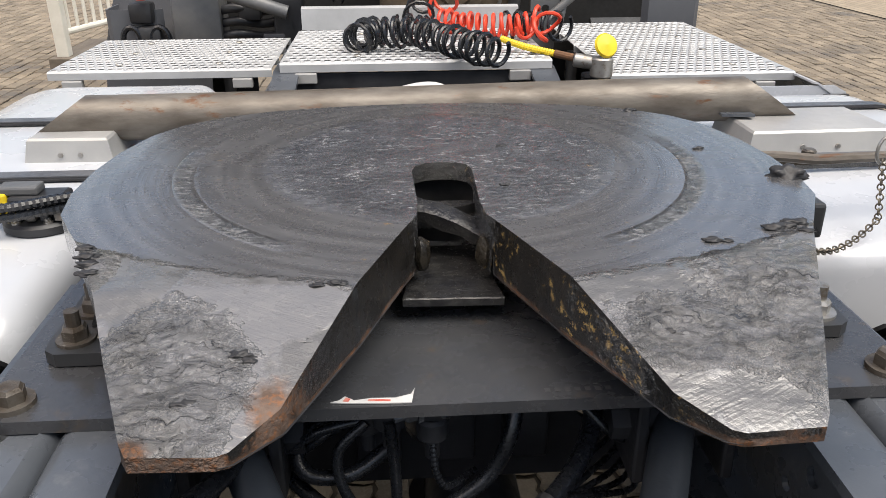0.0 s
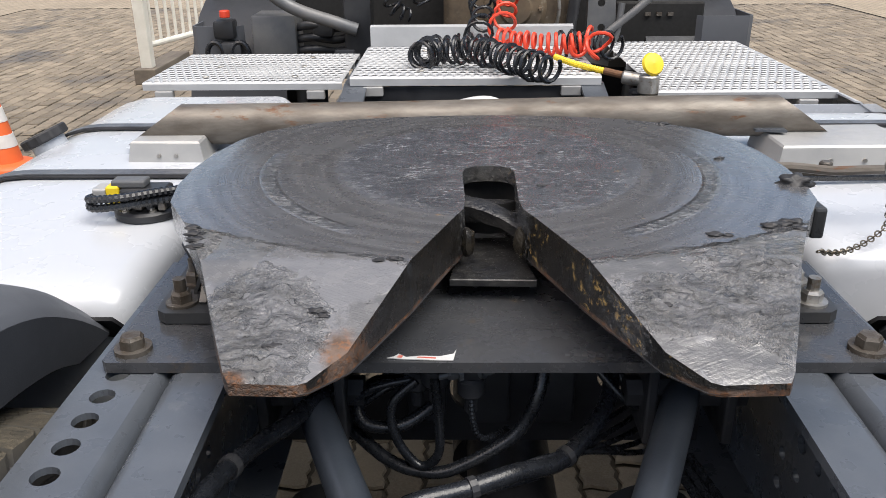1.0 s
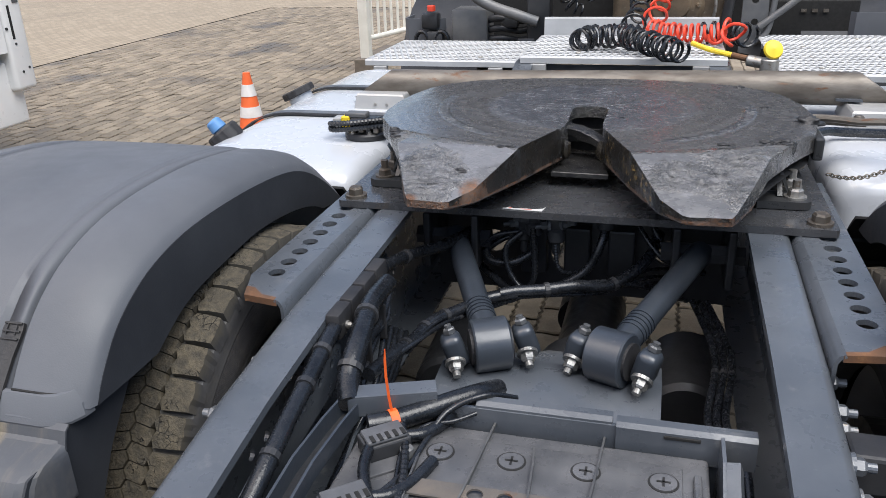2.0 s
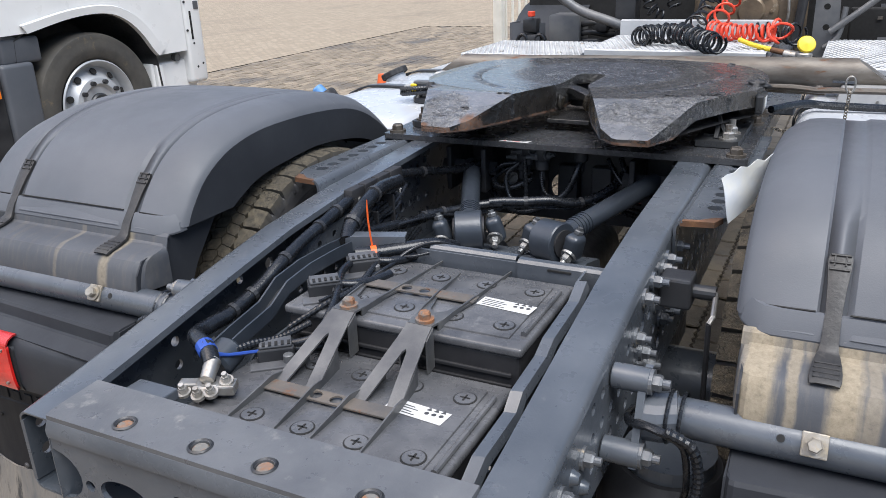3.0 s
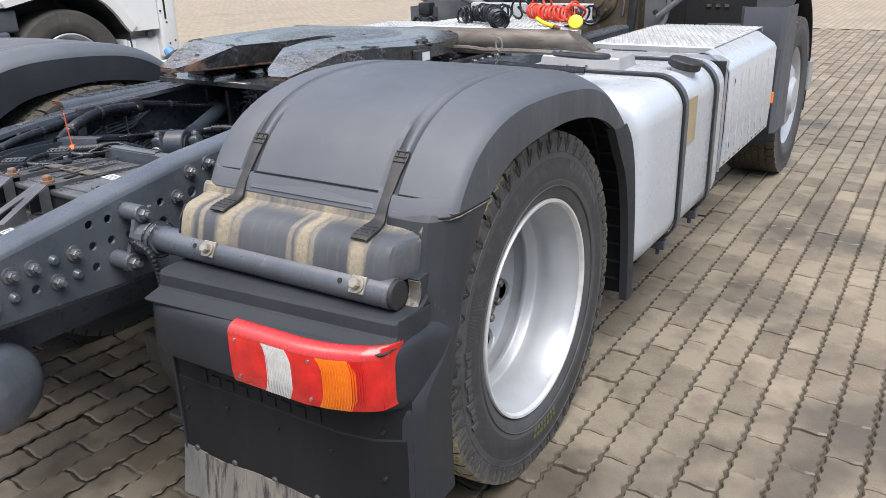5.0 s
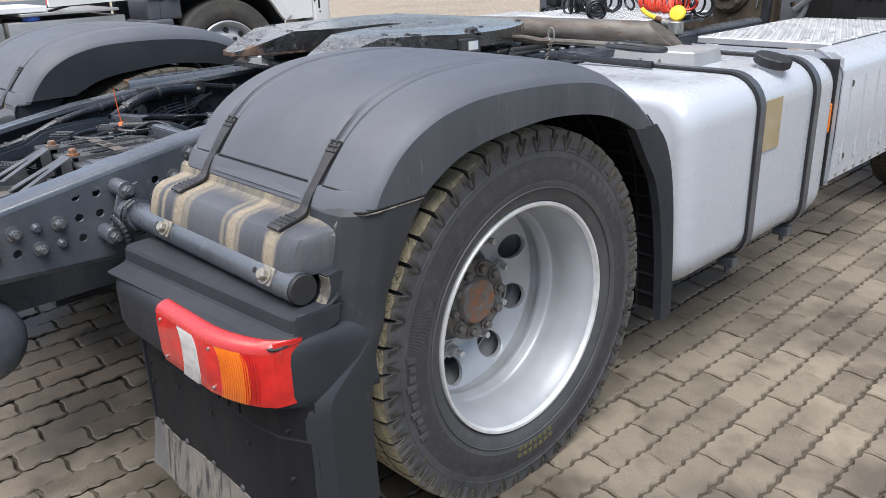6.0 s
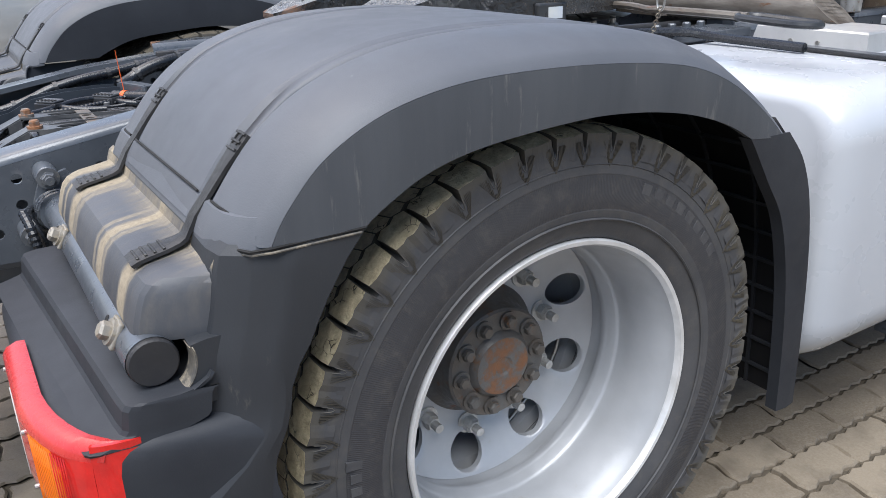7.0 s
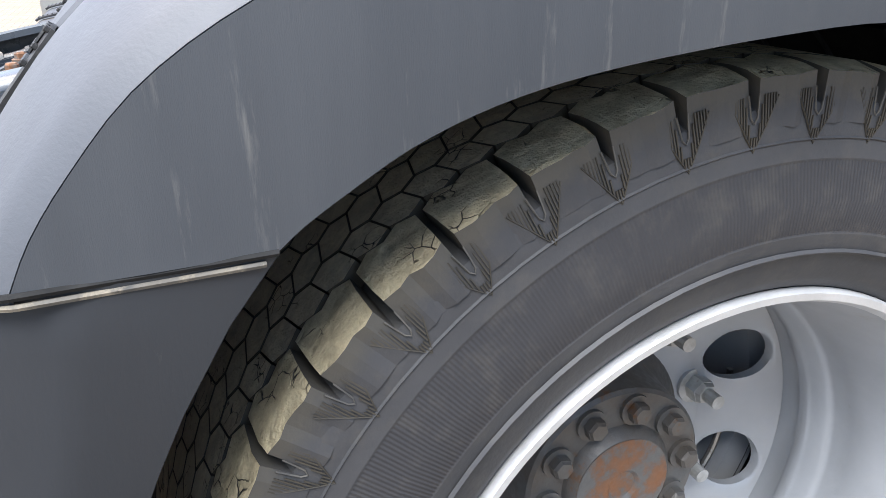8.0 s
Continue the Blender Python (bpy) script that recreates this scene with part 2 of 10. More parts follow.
def dusty_box_material():
    """Grey plastic with mud that has dripped over it and dried in tan runs: several broad ones on the one box, a single thin one on the other."""
    m, n, l, b = nodes_of("dust_streaked_plastic")
    co = coords(n, l)
    sp = n.new("ShaderNodeSeparateXYZ")
    l.new(co, sp.inputs[0])
    fine = noise_node(n, l, co, 110, 5, 0.7)
    big = noise_node(n, l, co, 4)
    wob = noise_node(n, l, coords(n, l, (9, 5, 3)), 2.2, 5, 0.6)
    edge = noise_node(n, l, coords(n, l, (45, 9, 5)), 1.5, 6, 0.65)
    x = math_node(n, l, "ADD", sp.outputs[0], math_node(n, l, "MULTIPLY", math_node(n, l, "SUBTRACT", wob.outputs[0], 0.5), 0.022))
    mask = None
    for at, half, force in ((0.632, 0.03, 1.0), (0.682, 0.009, 0.75), (0.752, 0.024, 1.0), (0.786, 0.012, 0.6), (0.944, 0.009, 0.6), (0.978, 0.019, 1.0), (1.003, 0.008, 0.6), (1.118, 0.02, 1.0), (-0.712, 0.016, 0.7), (-0.86, 0.006, 0.3)):
        d = math_node(n, l, "ABSOLUTE", math_node(n, l, "SUBTRACT", x, at), 0.0)
        q = math_node(n, l, "MULTIPLY", ramp(n, l, math_node(n, l, "ADD", d, math_node(n, l, "MULTIPLY", math_node(n, l, "SUBTRACT", edge.outputs[0], 0.5), half * 1.1)), half * 1.15, half * 0.55), force)
        mask = q if mask is None else math_node(n, l, "MAXIMUM", mask, q)
    # dust lying along the upright rim under the hem
    rim = math_node(n, l, "MULTIPLY", ramp(n, l, sp.outputs[2], 0.8475, 0.852), math_node(n, l, "MULTIPLY", ramp(n, l, edge.outputs[0], 0.3, 0.62), ramp(n, l, sp.outputs[0], -0.3, 0.3)))
    film = math_node(n, l, "MULTIPLY", ramp(n, l, edge.outputs[0], 0.5, 0.75), 0.22)
    mask = math_node(n, l, "MAXIMUM", math_node(n, l, "MAXIMUM", mask, math_node(n, l, "MULTIPLY", rim, 0.8)), film)
    grit = math_node(n, l, "MULTIPLY", mask, ramp(n, l, fine.outputs[0], -0.15, 0.42))
    grey = mix(n, l, ramp(n, l, big.outputs[0], 0.35, 0.65), (0.052, 0.056, 0.065), (0.075, 0.079, 0.088))
    tan = mix(n, l, ramp(n, l, fine.outputs[0], 0.3, 0.7), (0.19, 0.16, 0.115), (0.29, 0.25, 0.185))
    l.new(mix(n, l, grit, grey, tan), b.inputs["Base Color"])
    r = ramp(n, l, grit, 0.0, 1.0)
    r.node.inputs["To Min"].default_value, r.node.inputs["To Max"].default_value = 0.5, 0.95
    l.new(r, b.inputs["Roughness"])
    b.inputs["Specular IOR Level"].default_value = 0.4
    bp = n.new("ShaderNodeBump")
    bp.inputs["Strength"].default_value, bp.inputs["Distance"].default_value = 0.3, 0.002
    l.new(math_node(n, l, "ADD", math_node(n, l, "MULTIPLY", fine.outputs[0], 0.6), grit), bp.inputs["Height"])
    l.new(bp.outputs[0], b.inputs["Normal"])
    return m


def grease_material():
    """Worn steel under grey-black grease: scratched rings round the kingpin hole, a wet middle, torn smears on the horns, rust on one horn end."""
    m, n, l, b = nodes_of("greased_coupling_plate")
    co = coords(n, l)
    mul = lambda p, q: math_node(n, l, "MULTIPLY", p, q)
    add = lambda p, q: math_node(n, l, "ADD", p, q)
    top = lambda p, q: math_node(n, l, "MAXIMUM", p, q)
    sx = n.new("ShaderNodeSeparateXYZ")
    l.new(co, sx.inputs[0])
    px, py, pz = sx.outputs[0], sx.outputs[1], sx.outputs[2]
    dy = math_node(n, l, "SUBTRACT", py, 1.845)
    rad = math_node(n, l, "SQRT", add(mul(px, px), mul(dy, dy)), 0.0)
    ang = math_node(n, l, "ARCTAN2", dy, px)
    warp = noise_node(n, l, co, 5, 3).outputs[0]
    warp_fine = noise_node(n, l, co, 26, 5, 0.7).outputs[0]
    rw = add(rad, mul(math_node(n, l, "SUBTRACT", warp, 0.5), 0.035))

    def polar(kr, ka, scale, detail, rough):
        v = n.new("ShaderNodeCombineXYZ")
        l.new(mul(rad, kr), v.inputs[0]), l.new(mul(ang, ka), v.inputs[1])
        return noise_node(n, l, v.outputs[0], scale, detail, rough).outputs[0]

    def spot(cx, cy, wx, wy, lo, hi):
        """1 inside an uneven patch round a place, 0 outside."""
        dx, dyy = mul(math_node(n, l, "SUBTRACT", px, cx), 1 / wx), mul(math_node(n, l, "SUBTRACT", py, cy), 1 / wy)
        d = math_node(n, l, "SQRT", add(mul(dx, dx), mul(dyy, dyy)), 0.0)
        d = add(d, mul(math_node(n, l, "SUBTRACT", warp_fine, 0.5), 1.5))
        return ramp(n, l, d, hi, lo)

    rings = polar(60, 1.2, 1.0, 4, 0.6)
    thin = polar(420, 2.2, 1.0, 3, 0.6)
    grit = noise_node(n, l, co, 150, 5, 0.7).outputs[0]
    clump = noise_node(n, l, co, 9, 4).outputs[0]
    smear = noise_node(n, l, coords(n, l, (1, 1.4, 1)), 22, 6, 0.65).outputs[0]
    nz = n.new("ShaderNodeSeparateXYZ")
    l.new(n.new("ShaderNodeNewGeometry").outputs["True Normal"], nz.inputs[0])
    wall = ramp(n, l, nz.outputs[2], 0.6, 0.4)
    # zones
    inner = ramp(n, l, rw, 0.262, 0.225)
    edge_y = add(add(1.425, mul(mul(px, px), 0.72)), mul(math_node(n, l, "SUBTRACT", warp_fine, 0.5), 0.05))
    horn = ramp(n, l, math_node(n, l, "SUBTRACT", edge_y, py), -0.006, 0.006)
    band = mul(ramp(n, l, rad, 0.352, 0.357), ramp(n, l, rad, 0.381, 0.374))
    band = mul(band, ramp(n, l, math_node(n, l, "ABSOLUTE", add(ang, 1.6), 0.0), 0.5, 0.62))
    band = mul(band, ramp(n, l, dy, 0.1, -0.02))
    band = mul(band, ramp(n, l, warp_fine, 0.3, 0.45))
    torn = top(spot(-0.285, 1.315, 0.075, 0.095, 0.75, 1.15), top(spot(0.33, 1.42, 0.085, 0.13, 0.6, 1.1), top(spot(-0.4, 1.52, 0.035, 0.12, 0.7, 1.1), spot(0.22, 1.36, 0.12, 0.05, 0.5, 0.95))))
    torn = mul(torn, horn)
    # base colours
    c = mix(n, l, ramp(n, l, rings, 0.38, 0.62), (0.088, 0.089, 0.094), (0.132, 0.133, 0.138))
    c = mix(n, l, mul(ramp(n, l, thin, 0.6, 0.68), ramp(n, l, warp, 0.42, 0.62)), c, (0.14, 0.142, 0.15))
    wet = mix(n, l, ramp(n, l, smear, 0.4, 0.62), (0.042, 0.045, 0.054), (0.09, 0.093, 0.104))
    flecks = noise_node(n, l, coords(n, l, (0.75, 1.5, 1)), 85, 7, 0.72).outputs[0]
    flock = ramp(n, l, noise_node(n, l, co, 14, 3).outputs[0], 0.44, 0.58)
    # pale flecks: sky glints on small wet ridges, put into the colour
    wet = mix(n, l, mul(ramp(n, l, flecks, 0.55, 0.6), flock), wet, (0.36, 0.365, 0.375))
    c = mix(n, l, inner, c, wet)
    c = mix(n, l, band, c, mix(n, l, ramp(n, l, flecks, 0.5, 0.6), (0.035, 0.036, 0.04), (0.22, 0.222, 0.23)))
    smooth_grease = mix(n, l, ramp(n, l, smear, 0.4, 0.64), (0.092, 0.091, 0.09), (0.13, 0.128, 0.126))
    pale = ramp(n, l, noise_node(n, l, coords(n, l, (1.2, 0.7, 1)), 7, 6, 0.62).outputs[0], 0.5, 0.54)
    smooth_grease = mix(n, l, mul(pale, 0.7), smooth_grease, (0.155, 0.155, 0.161))
    c = mix(n, l, horn, c, smooth_grease)
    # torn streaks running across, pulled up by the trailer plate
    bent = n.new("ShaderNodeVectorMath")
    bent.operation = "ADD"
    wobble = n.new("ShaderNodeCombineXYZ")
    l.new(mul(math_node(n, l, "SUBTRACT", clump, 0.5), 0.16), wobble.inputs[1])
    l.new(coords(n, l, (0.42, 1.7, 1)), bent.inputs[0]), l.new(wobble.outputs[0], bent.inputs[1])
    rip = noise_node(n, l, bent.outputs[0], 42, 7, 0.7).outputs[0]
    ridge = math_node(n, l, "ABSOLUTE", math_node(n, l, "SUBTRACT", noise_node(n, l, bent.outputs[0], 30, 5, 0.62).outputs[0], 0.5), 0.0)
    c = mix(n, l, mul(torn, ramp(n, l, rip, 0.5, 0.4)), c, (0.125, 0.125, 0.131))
    # dark crevice lines: black grease and the ridges' own shade, both as colour
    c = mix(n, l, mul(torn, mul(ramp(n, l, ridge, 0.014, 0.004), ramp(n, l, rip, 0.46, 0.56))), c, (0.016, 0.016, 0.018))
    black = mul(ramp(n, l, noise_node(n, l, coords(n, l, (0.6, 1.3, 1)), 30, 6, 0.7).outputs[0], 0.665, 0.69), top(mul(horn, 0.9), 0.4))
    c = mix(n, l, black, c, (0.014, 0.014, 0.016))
    gold_spots = mul(ramp(n, l, noise_node(n, l, coords(n, l, (1, 1.6, 1)), 36, 5, 0.6).outputs[0], 0.66, 0.72), mul(math_node(n, l, "SUBTRACT", 1.0, horn), ramp(n, l, clump, 0.5, 0.6)))
    c = mix(n, l, mul(gold_spots, 0.7), c, (0.32, 0.2, 0.07))
    # bare rusty corner at the end of one horn
    fine = noise_node(n, l, co, 130, 4, 0.7).outputs[0]
    rust = mix(n, l, ramp(n, l, smear, 0.38, 0.62), (0.06, 0.034, 0.021), (0.12, 0.08, 0.06))
    rust = mix(n, l, ramp(n, l, fine, 0.5, 0.64), rust, (0.17, 0.068, 0.024))
    corner = top(spot(-0.178, 1.284, 0.03, 0.045, 0.6, 1.0), spot(-0.296, 1.25, 0.022, 0.018, 0.6, 1.0))
    c = mix(n, l, corner, c, rust)
    # the upright walls of plate and throat: black-brown with gold scrapes on one side, rust on the horn ends and along the lower edge
    wall_c = mix(n, l, ramp(n, l, clump, 0.35, 0.65), (0.007, 0.0068, 0.0065), (0.022, 0.02, 0.018))
    gold = noise_node(n, l, co, 105, 5, 0.72).outputs[0]
    gilded = mul(ramp(n, l, px, 0.03, 0.06), mul(ramp(n, l, px, 0.2, 0.15), ramp(n, l, noise_node(n, l, co, 17, 3).outputs[0], 0.47, 0.56)))
    wall_c = mix(n, l, mul(ramp(n, l, gold, 0.54, 0.6), gilded), wall_c, (0.42, 0.28, 0.1))
    wall_c = mix(n, l, mul(ramp(n, l, gold, 0.63, 0.7), ramp(n, l, clump, 0.48, 0.56)), wall_c, (0.26, 0.16, 0.07))
    ends = mul(ramp(n, l, py, 1.36, 1.3), ramp(n, l, px, -0.1, -0.13))
    ends = top(ends, mul(ramp(n, l, px, 0.25, 0.28), ramp(n, l, py, 1.26, 1.252)))
    ends = mul(ends, ramp(n, l, smear, 0.38, 0.5))
    low = mul(ramp(n, l, add(pz, mul(math_node(n, l, "SUBTRACT", warp_fine, 0.5), 0.012)), 1.001, 0.997), ramp(n, l, clump, 0.4, 0.52))
    wall_c = mix(n, l, top(ends, low), wall_c, rust)
    c = mix(n, l, wall, c, wall_c)
    l.new(c, b.inputs["Base Color"])
    ro = n.new("ShaderNodeMapRange")
    ro.inputs["From Min"].default_value, ro.inputs["From Max"].default_value = 0.35, 0.65
    ro.inputs["To Min"].default_value, ro.inputs["To Max"].default_value = 0.16, 0.36
    l.new(smear, ro.inputs["Value"])
    dry = top(corner, mul(wall, top(ends, low)))
    l.new(top(math_node(n, l, "SUBTRACT", ro.outputs[0], mul(inner, 0.08)), mul(dry, 0.7)), b.inputs["Roughness"])
    l.new(mul(math_node(n, l, "SUBTRACT", 1.0, top(wall, horn)), 0.25), b.inputs["Metallic"])
    b.inputs["Specular IOR Level"].default_value = 0.6
    l.new(mul(math_node(n, l, "SUBTRACT", 1.0, dry), 0.9), b.inputs["Coat Weight"])
    b.inputs["Coat Roughness"].default_value = 0.1
    bp = n.new("ShaderNodeBump")
    bp.inputs["Strength"].default_value, bp.inputs["Distance"].default_value = 1.0, 0.012
    h = add(mul(rings, 0.05), mul(thin, 0.035))
    h = add(h, mul(inner, add(mul(flecks, 0.5), mul(ramp(n, l, flecks, 0.52, 0.58), 0.1))))
    h = add(h, mul(band, add(mul(flecks, 0.55), 0.06)))
    h = add(h, mul(horn, add(add(0.35, mul(smear, 0.22)), mul(pale, 0.035))))
    h = add(h, mul(torn, add(mul(rip, 1.1), mul(ramp(n, l, ridge, 0.0, 0.03), 0.14))))
    h = add(h, mul(black, 0.16))
    h = add(h, mul(wall, mul(smear, 0.5)))
    l.new(add(h, mul(grit, 0.02)), bp.inputs["Height"])
    l.new(bp.outputs[0], b.inputs["Coat Normal"])
    l.new(bp.outputs[0], b.inputs["Normal"])
    return m


def paver_material(name, island):
    """Tan-grey concrete pavers, each of its own tone, with wet and dirty patches across them."""
    m, n, l, b = nodes_of(name)
    geo = n.new("ShaderNodeNewGeometry")
    pos = geo.outputs["Position"]
    rnd = geo.outputs["Random Per Island"] if island else n.new("ShaderNodeObjectInfo").outputs["Random"]
    fine, mid, big = noise_node(n, l, pos, 160, 5, 0.7), noise_node(n, l, pos, 7, 5), noise_node(n, l, pos, 0.9, 5)
    c = mix(n, l, rnd, (0.128, 0.101, 0.068), (0.25, 0.203, 0.143))
    c = mix(n, l, math_node(n, l, "MULTIPLY", ramp(n, l, fine.outputs[0], 0.35, 0.7), 0.45), c, (0.3, 0.265, 0.215))
    c = mix(n, l, math_node(n, l, "MULTIPLY", ramp(n, l, mid.outputs[0], 0.48, 0.68), 0.6), c, (0.1, 0.08, 0.058))
    # wet patches spread wider towards the truck's rear corner
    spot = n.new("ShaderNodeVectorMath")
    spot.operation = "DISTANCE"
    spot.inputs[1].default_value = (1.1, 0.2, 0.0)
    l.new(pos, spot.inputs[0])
    rear_bias = math_node(n, l, "MULTIPLY", ramp(n, l, spot.outputs["Value"], 2.6, 0.6), 0.2)
    wet = ramp(n, l, math_node(n, l, "ADD", big.outputs[0], rear_bias), 0.54, 0.66)
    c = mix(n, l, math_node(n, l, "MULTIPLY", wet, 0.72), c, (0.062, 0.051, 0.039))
    l.new(c, b.inputs["Base Color"])
    r = n.new("ShaderNodeMapRange")
    r.inputs["To Min"].default_value, r.inputs["To Max"].default_value = 0.8, 0.42
    l.new(wet, r.inputs["Value"])
    l.new(r.outputs[0], b.inputs["Roughness"])
    bp = n.new("ShaderNodeBump")
    bp.inputs["Strength"].default_value, bp.inputs["Distance"].default_value = 0.35, 0.003
    l.new(fine.outputs[0], bp.inputs["Height"])
    l.new(bp.outputs[0], b.inputs["Normal"])
    return m


def ground_material():
    """Joint sand near by, going over into a paving pattern with faded joints far off."""
    m, n, l, b = nodes_of("yard_ground")
    geo = n.new("ShaderNodeNewGeometry")
    pos = geo.outputs["Position"]
    br = n.new("ShaderNodeTexBrick")
    br.offset = 0.5
    br.inputs["Scale"].default_value = 1.0
    br.inputs["Brick Width"].default_value, br.inputs["Row Height"].default_value, br.inputs["Mortar Size"].default_value = 0.21, 0.107, 0.007
    mp = n.new("ShaderNodeMapping")
    mp.inputs["Rotation"].default_value = (0, 0, radians(90))
    l.new(pos, mp.inputs["Vector"])
    l.new(mp.outputs[0], br.inputs["Vector"])
    br.inputs["Color1"].default_value, br.inputs["Color2"].default_value, br.inputs["Mortar"].default_value = (0.25, 0.205, 0.145, 1), (0.32, 0.265, 0.192, 1), (0.15, 0.122, 0.088, 1)
    mid, big = noise_node(n, l, pos, 5, 5), noise_node(n, l, pos, 0.5, 6)
    far = mix(n, l, math_node(n, l, "MULTIPLY", ramp(n, l, mid.outputs[0], 0.45, 0.75), 0.35), br.outputs[0], (0.16, 0.13, 0.1))
    far = mix(n, l, math_node(n, l, "MULTIPLY", ramp(n, l, big.outputs[0], 0.55, 0.68), 0.35), far, (0.12, 0.1, 0.08))
    sep = n.new("ShaderNodeSeparateXYZ")
    l.new(pos, sep.inputs[0])
    near = ramp(n, l, sep.outputs[2], -0.008, -0.012)
    sand = mix(n, l, mid.outputs[0], (0.05, 0.041, 0.029), (0.1, 0.082, 0.058))
    l.new(mix(n, l, near, far, sand), b.inputs["Base Color"])
    b.inputs["Roughness"].default_value = 0.75
    return m


def tyre_material():
    """Weathered rubber with a finely ribbed band round the sidewall and brown dust."""
    m, n, l, b = nodes_of("weathered_tyre_rubber")
    co = coords(n, l)
    sp = n.new("ShaderNodeSeparateXYZ")
    l.new(co, sp.inputs[0])
    at = math_node(n, l, "ARCTAN2", sp.outputs[1], sp.outputs[2])
    rr = math_node(n, l, "SQRT", math_node(n, l, "ADD", math_node(n, l, "MULTIPLY", sp.outputs[1], sp.outputs[1]), math_node(n, l, "MULTIPLY", sp.outputs[2], sp.outputs[2])), 0.0)
    ribs = math_node(n, l, "SINE", math_node(n, l, "MULTIPLY", at, 760.0), 0.0)
    band = math_node(n, l, "MULTIPLY", ramp(n, l, rr, 0.350, 0.352), ramp(n, l, rr, 0.408, 0.406))
    big, mid, fine = noise_node(n, l, co, 7), noise_node(n, l, co, 40, 6, 0.7), noise_node(n, l, co, 260, 3)
    c = mix(n, l, ramp(n, l, big.outputs[0], 0.35, 0.68), (0.05, 0.05, 0.053), (0.074, 0.073, 0.075))
    c = mix(n, l, math_node(n, l, "MULTIPLY", band, 0.7), c, (0.03, 0.029, 0.032))
    c = mix(n, l, math_node(n, l, "MULTIPLY", ramp(n, l, mid.outputs[0], 0.5, 0.75), 0.45), c, (0.105, 0.096, 0.082))
    mud = math_node(n, l, "MULTIPLY", ramp(n, l, math_node(n, l, "ADD", rr, math_node(n, l, "MULTIPLY", mid.outputs[0], 0.03)), 0.462, 0.48), 0.7)
    c = mix(n, l, mud, c, (0.1, 0.09, 0.07))
    l.new(c, b.inputs["Base Color"])
    b.inputs["Roughness"].default_value = 0.62
    bp = n.new("ShaderNodeBump")
    bp.inputs["Strength"].default_value, bp.inputs["Distance"].default_value = 0.5, 0.0012
    h = math_node(n, l, "ADD", math_node(n, l, "MULTIPLY", math_node(n, l, "MULTIPLY", ribs, band), 0.25), math_node(n, l, "MULTIPLY", band, -1.2))
    l.new(math_node(n, l, "ADD", h, math_node(n, l, "ADD", math_node(n, l, "MULTIPLY", fine.outputs[0], 0.5), mid.outputs[0])), bp.inputs["Height"])
    l.new(bp.outputs[0], b.inputs["Normal"])
    return m


def lug_material(name, light, dark, crack):
    """Rubber under dry mud, crossed by thin dark sipes."""
    m, n, l, b = nodes_of(name)
    co = coords(n, l)
    warp = noise_node(n, l, co, 35, 3)
    wv = n.new("ShaderNodeVectorMath")
    wv.operation = "MULTIPLY_ADD"
    l.new(warp.outputs["Color"], wv.inputs[0])
    wv.inputs[1].default_value = (0.012, 0.012, 0.012)
    l.new(co, wv.inputs[2])
    vo = n.new("ShaderNodeTexVoronoi")
    vo.feature = "DISTANCE_TO_EDGE"
    vo.inputs["Scale"].default_value = crack
    l.new(wv.outputs[0], vo.inputs["Vector"])
    sipe = ramp(n, l, vo.outputs["Distance"], 0.04, 0.012)
    some = ramp(n, l, noise_node(n, l, co, 30, 2).outputs[0], 0.56, 0.64)
    sipe = math_node(n, l, "MULTIPLY", sipe, some)
    mud, fine, big = noise_node(n, l, co, 55, 7, 0.7), noise_node(n, l, co, 240, 4), noise_node(n, l, co, 9, 4)
    c = mix(n, l, ramp(n, l, mud.outputs[0], 0.36, 0.64), dark, light)
    c = mix(n, l, math_node(n, l, "MULTIPLY", ramp(n, l, big.outputs[0], 0.45, 0.7), 0.5), c, dark)
    c = mix(n, l, sipe, c, (0.03, 0.028, 0.024))
    l.new(c, b.inputs["Base Color"])
    b.inputs["Roughness"].default_value = 0.85
    bp = n.new("ShaderNodeBump")
    bp.inputs["Strength"].default_value, bp.inputs["Distance"].default_value = 1.0, 0.007
    h = math_node(n, l, "SUBTRACT", math_node(n, l, "ADD", mud.outputs[0], math_node(n, l, "MULTIPLY", fine.outputs[0], 0.4)), math_node(n, l, "MULTIPLY", sipe, 0.9))
    l.new(h, bp.inputs["Height"])
    l.new(bp.outputs[0], b.inputs["Normal"])
    return m


M["tyre"] = tyre_material()
M["tyre_muddy"] = lug_material("mud_caked_tyre_lug", (0.62, 0.53, 0.34), (0.36, 0.305, 0.195), 75)
M["tyre_dusty"] = lug_material("dusty_tyre_block", (0.68, 0.59, 0.4), (0.42, 0.36, 0.25), 75)
M["tyre_brown"] = lug_material("brown_tyre_lug", (0.12, 0.1, 0.068), (0.05, 0.044, 0.034), 75)
M["tyre_mark"] = surf("scuffed_raised_rubber", (0.05, 0.05, 0.054), (0.078, 0.077, 0.078), 30, (0.5, 0.7), 0, 0.2, 220)
M["tyre_lip"] = surf("scuffed_rubber_edge", (0.08, 0.076, 0.07), (0.15, 0.138, 0.115), 40, (0.6, 0.8), 0, 0.3, 220)
M["nut_paint"] = surf("overpainted_nut", (0.1, 0.108, 0.12), (0.16, 0.165, 0.172), 30, (0.28, 0.5), 0.4, 0.15, 200, (0.36, 0.3, 0.22), (0.58, 0.68), 45)
M["dusty_box"] = dusty_box_material()
M["grease"] = grease_material()
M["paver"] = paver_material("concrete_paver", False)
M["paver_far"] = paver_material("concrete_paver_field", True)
M["ground"] = ground_material()


from mathutils import kdtree


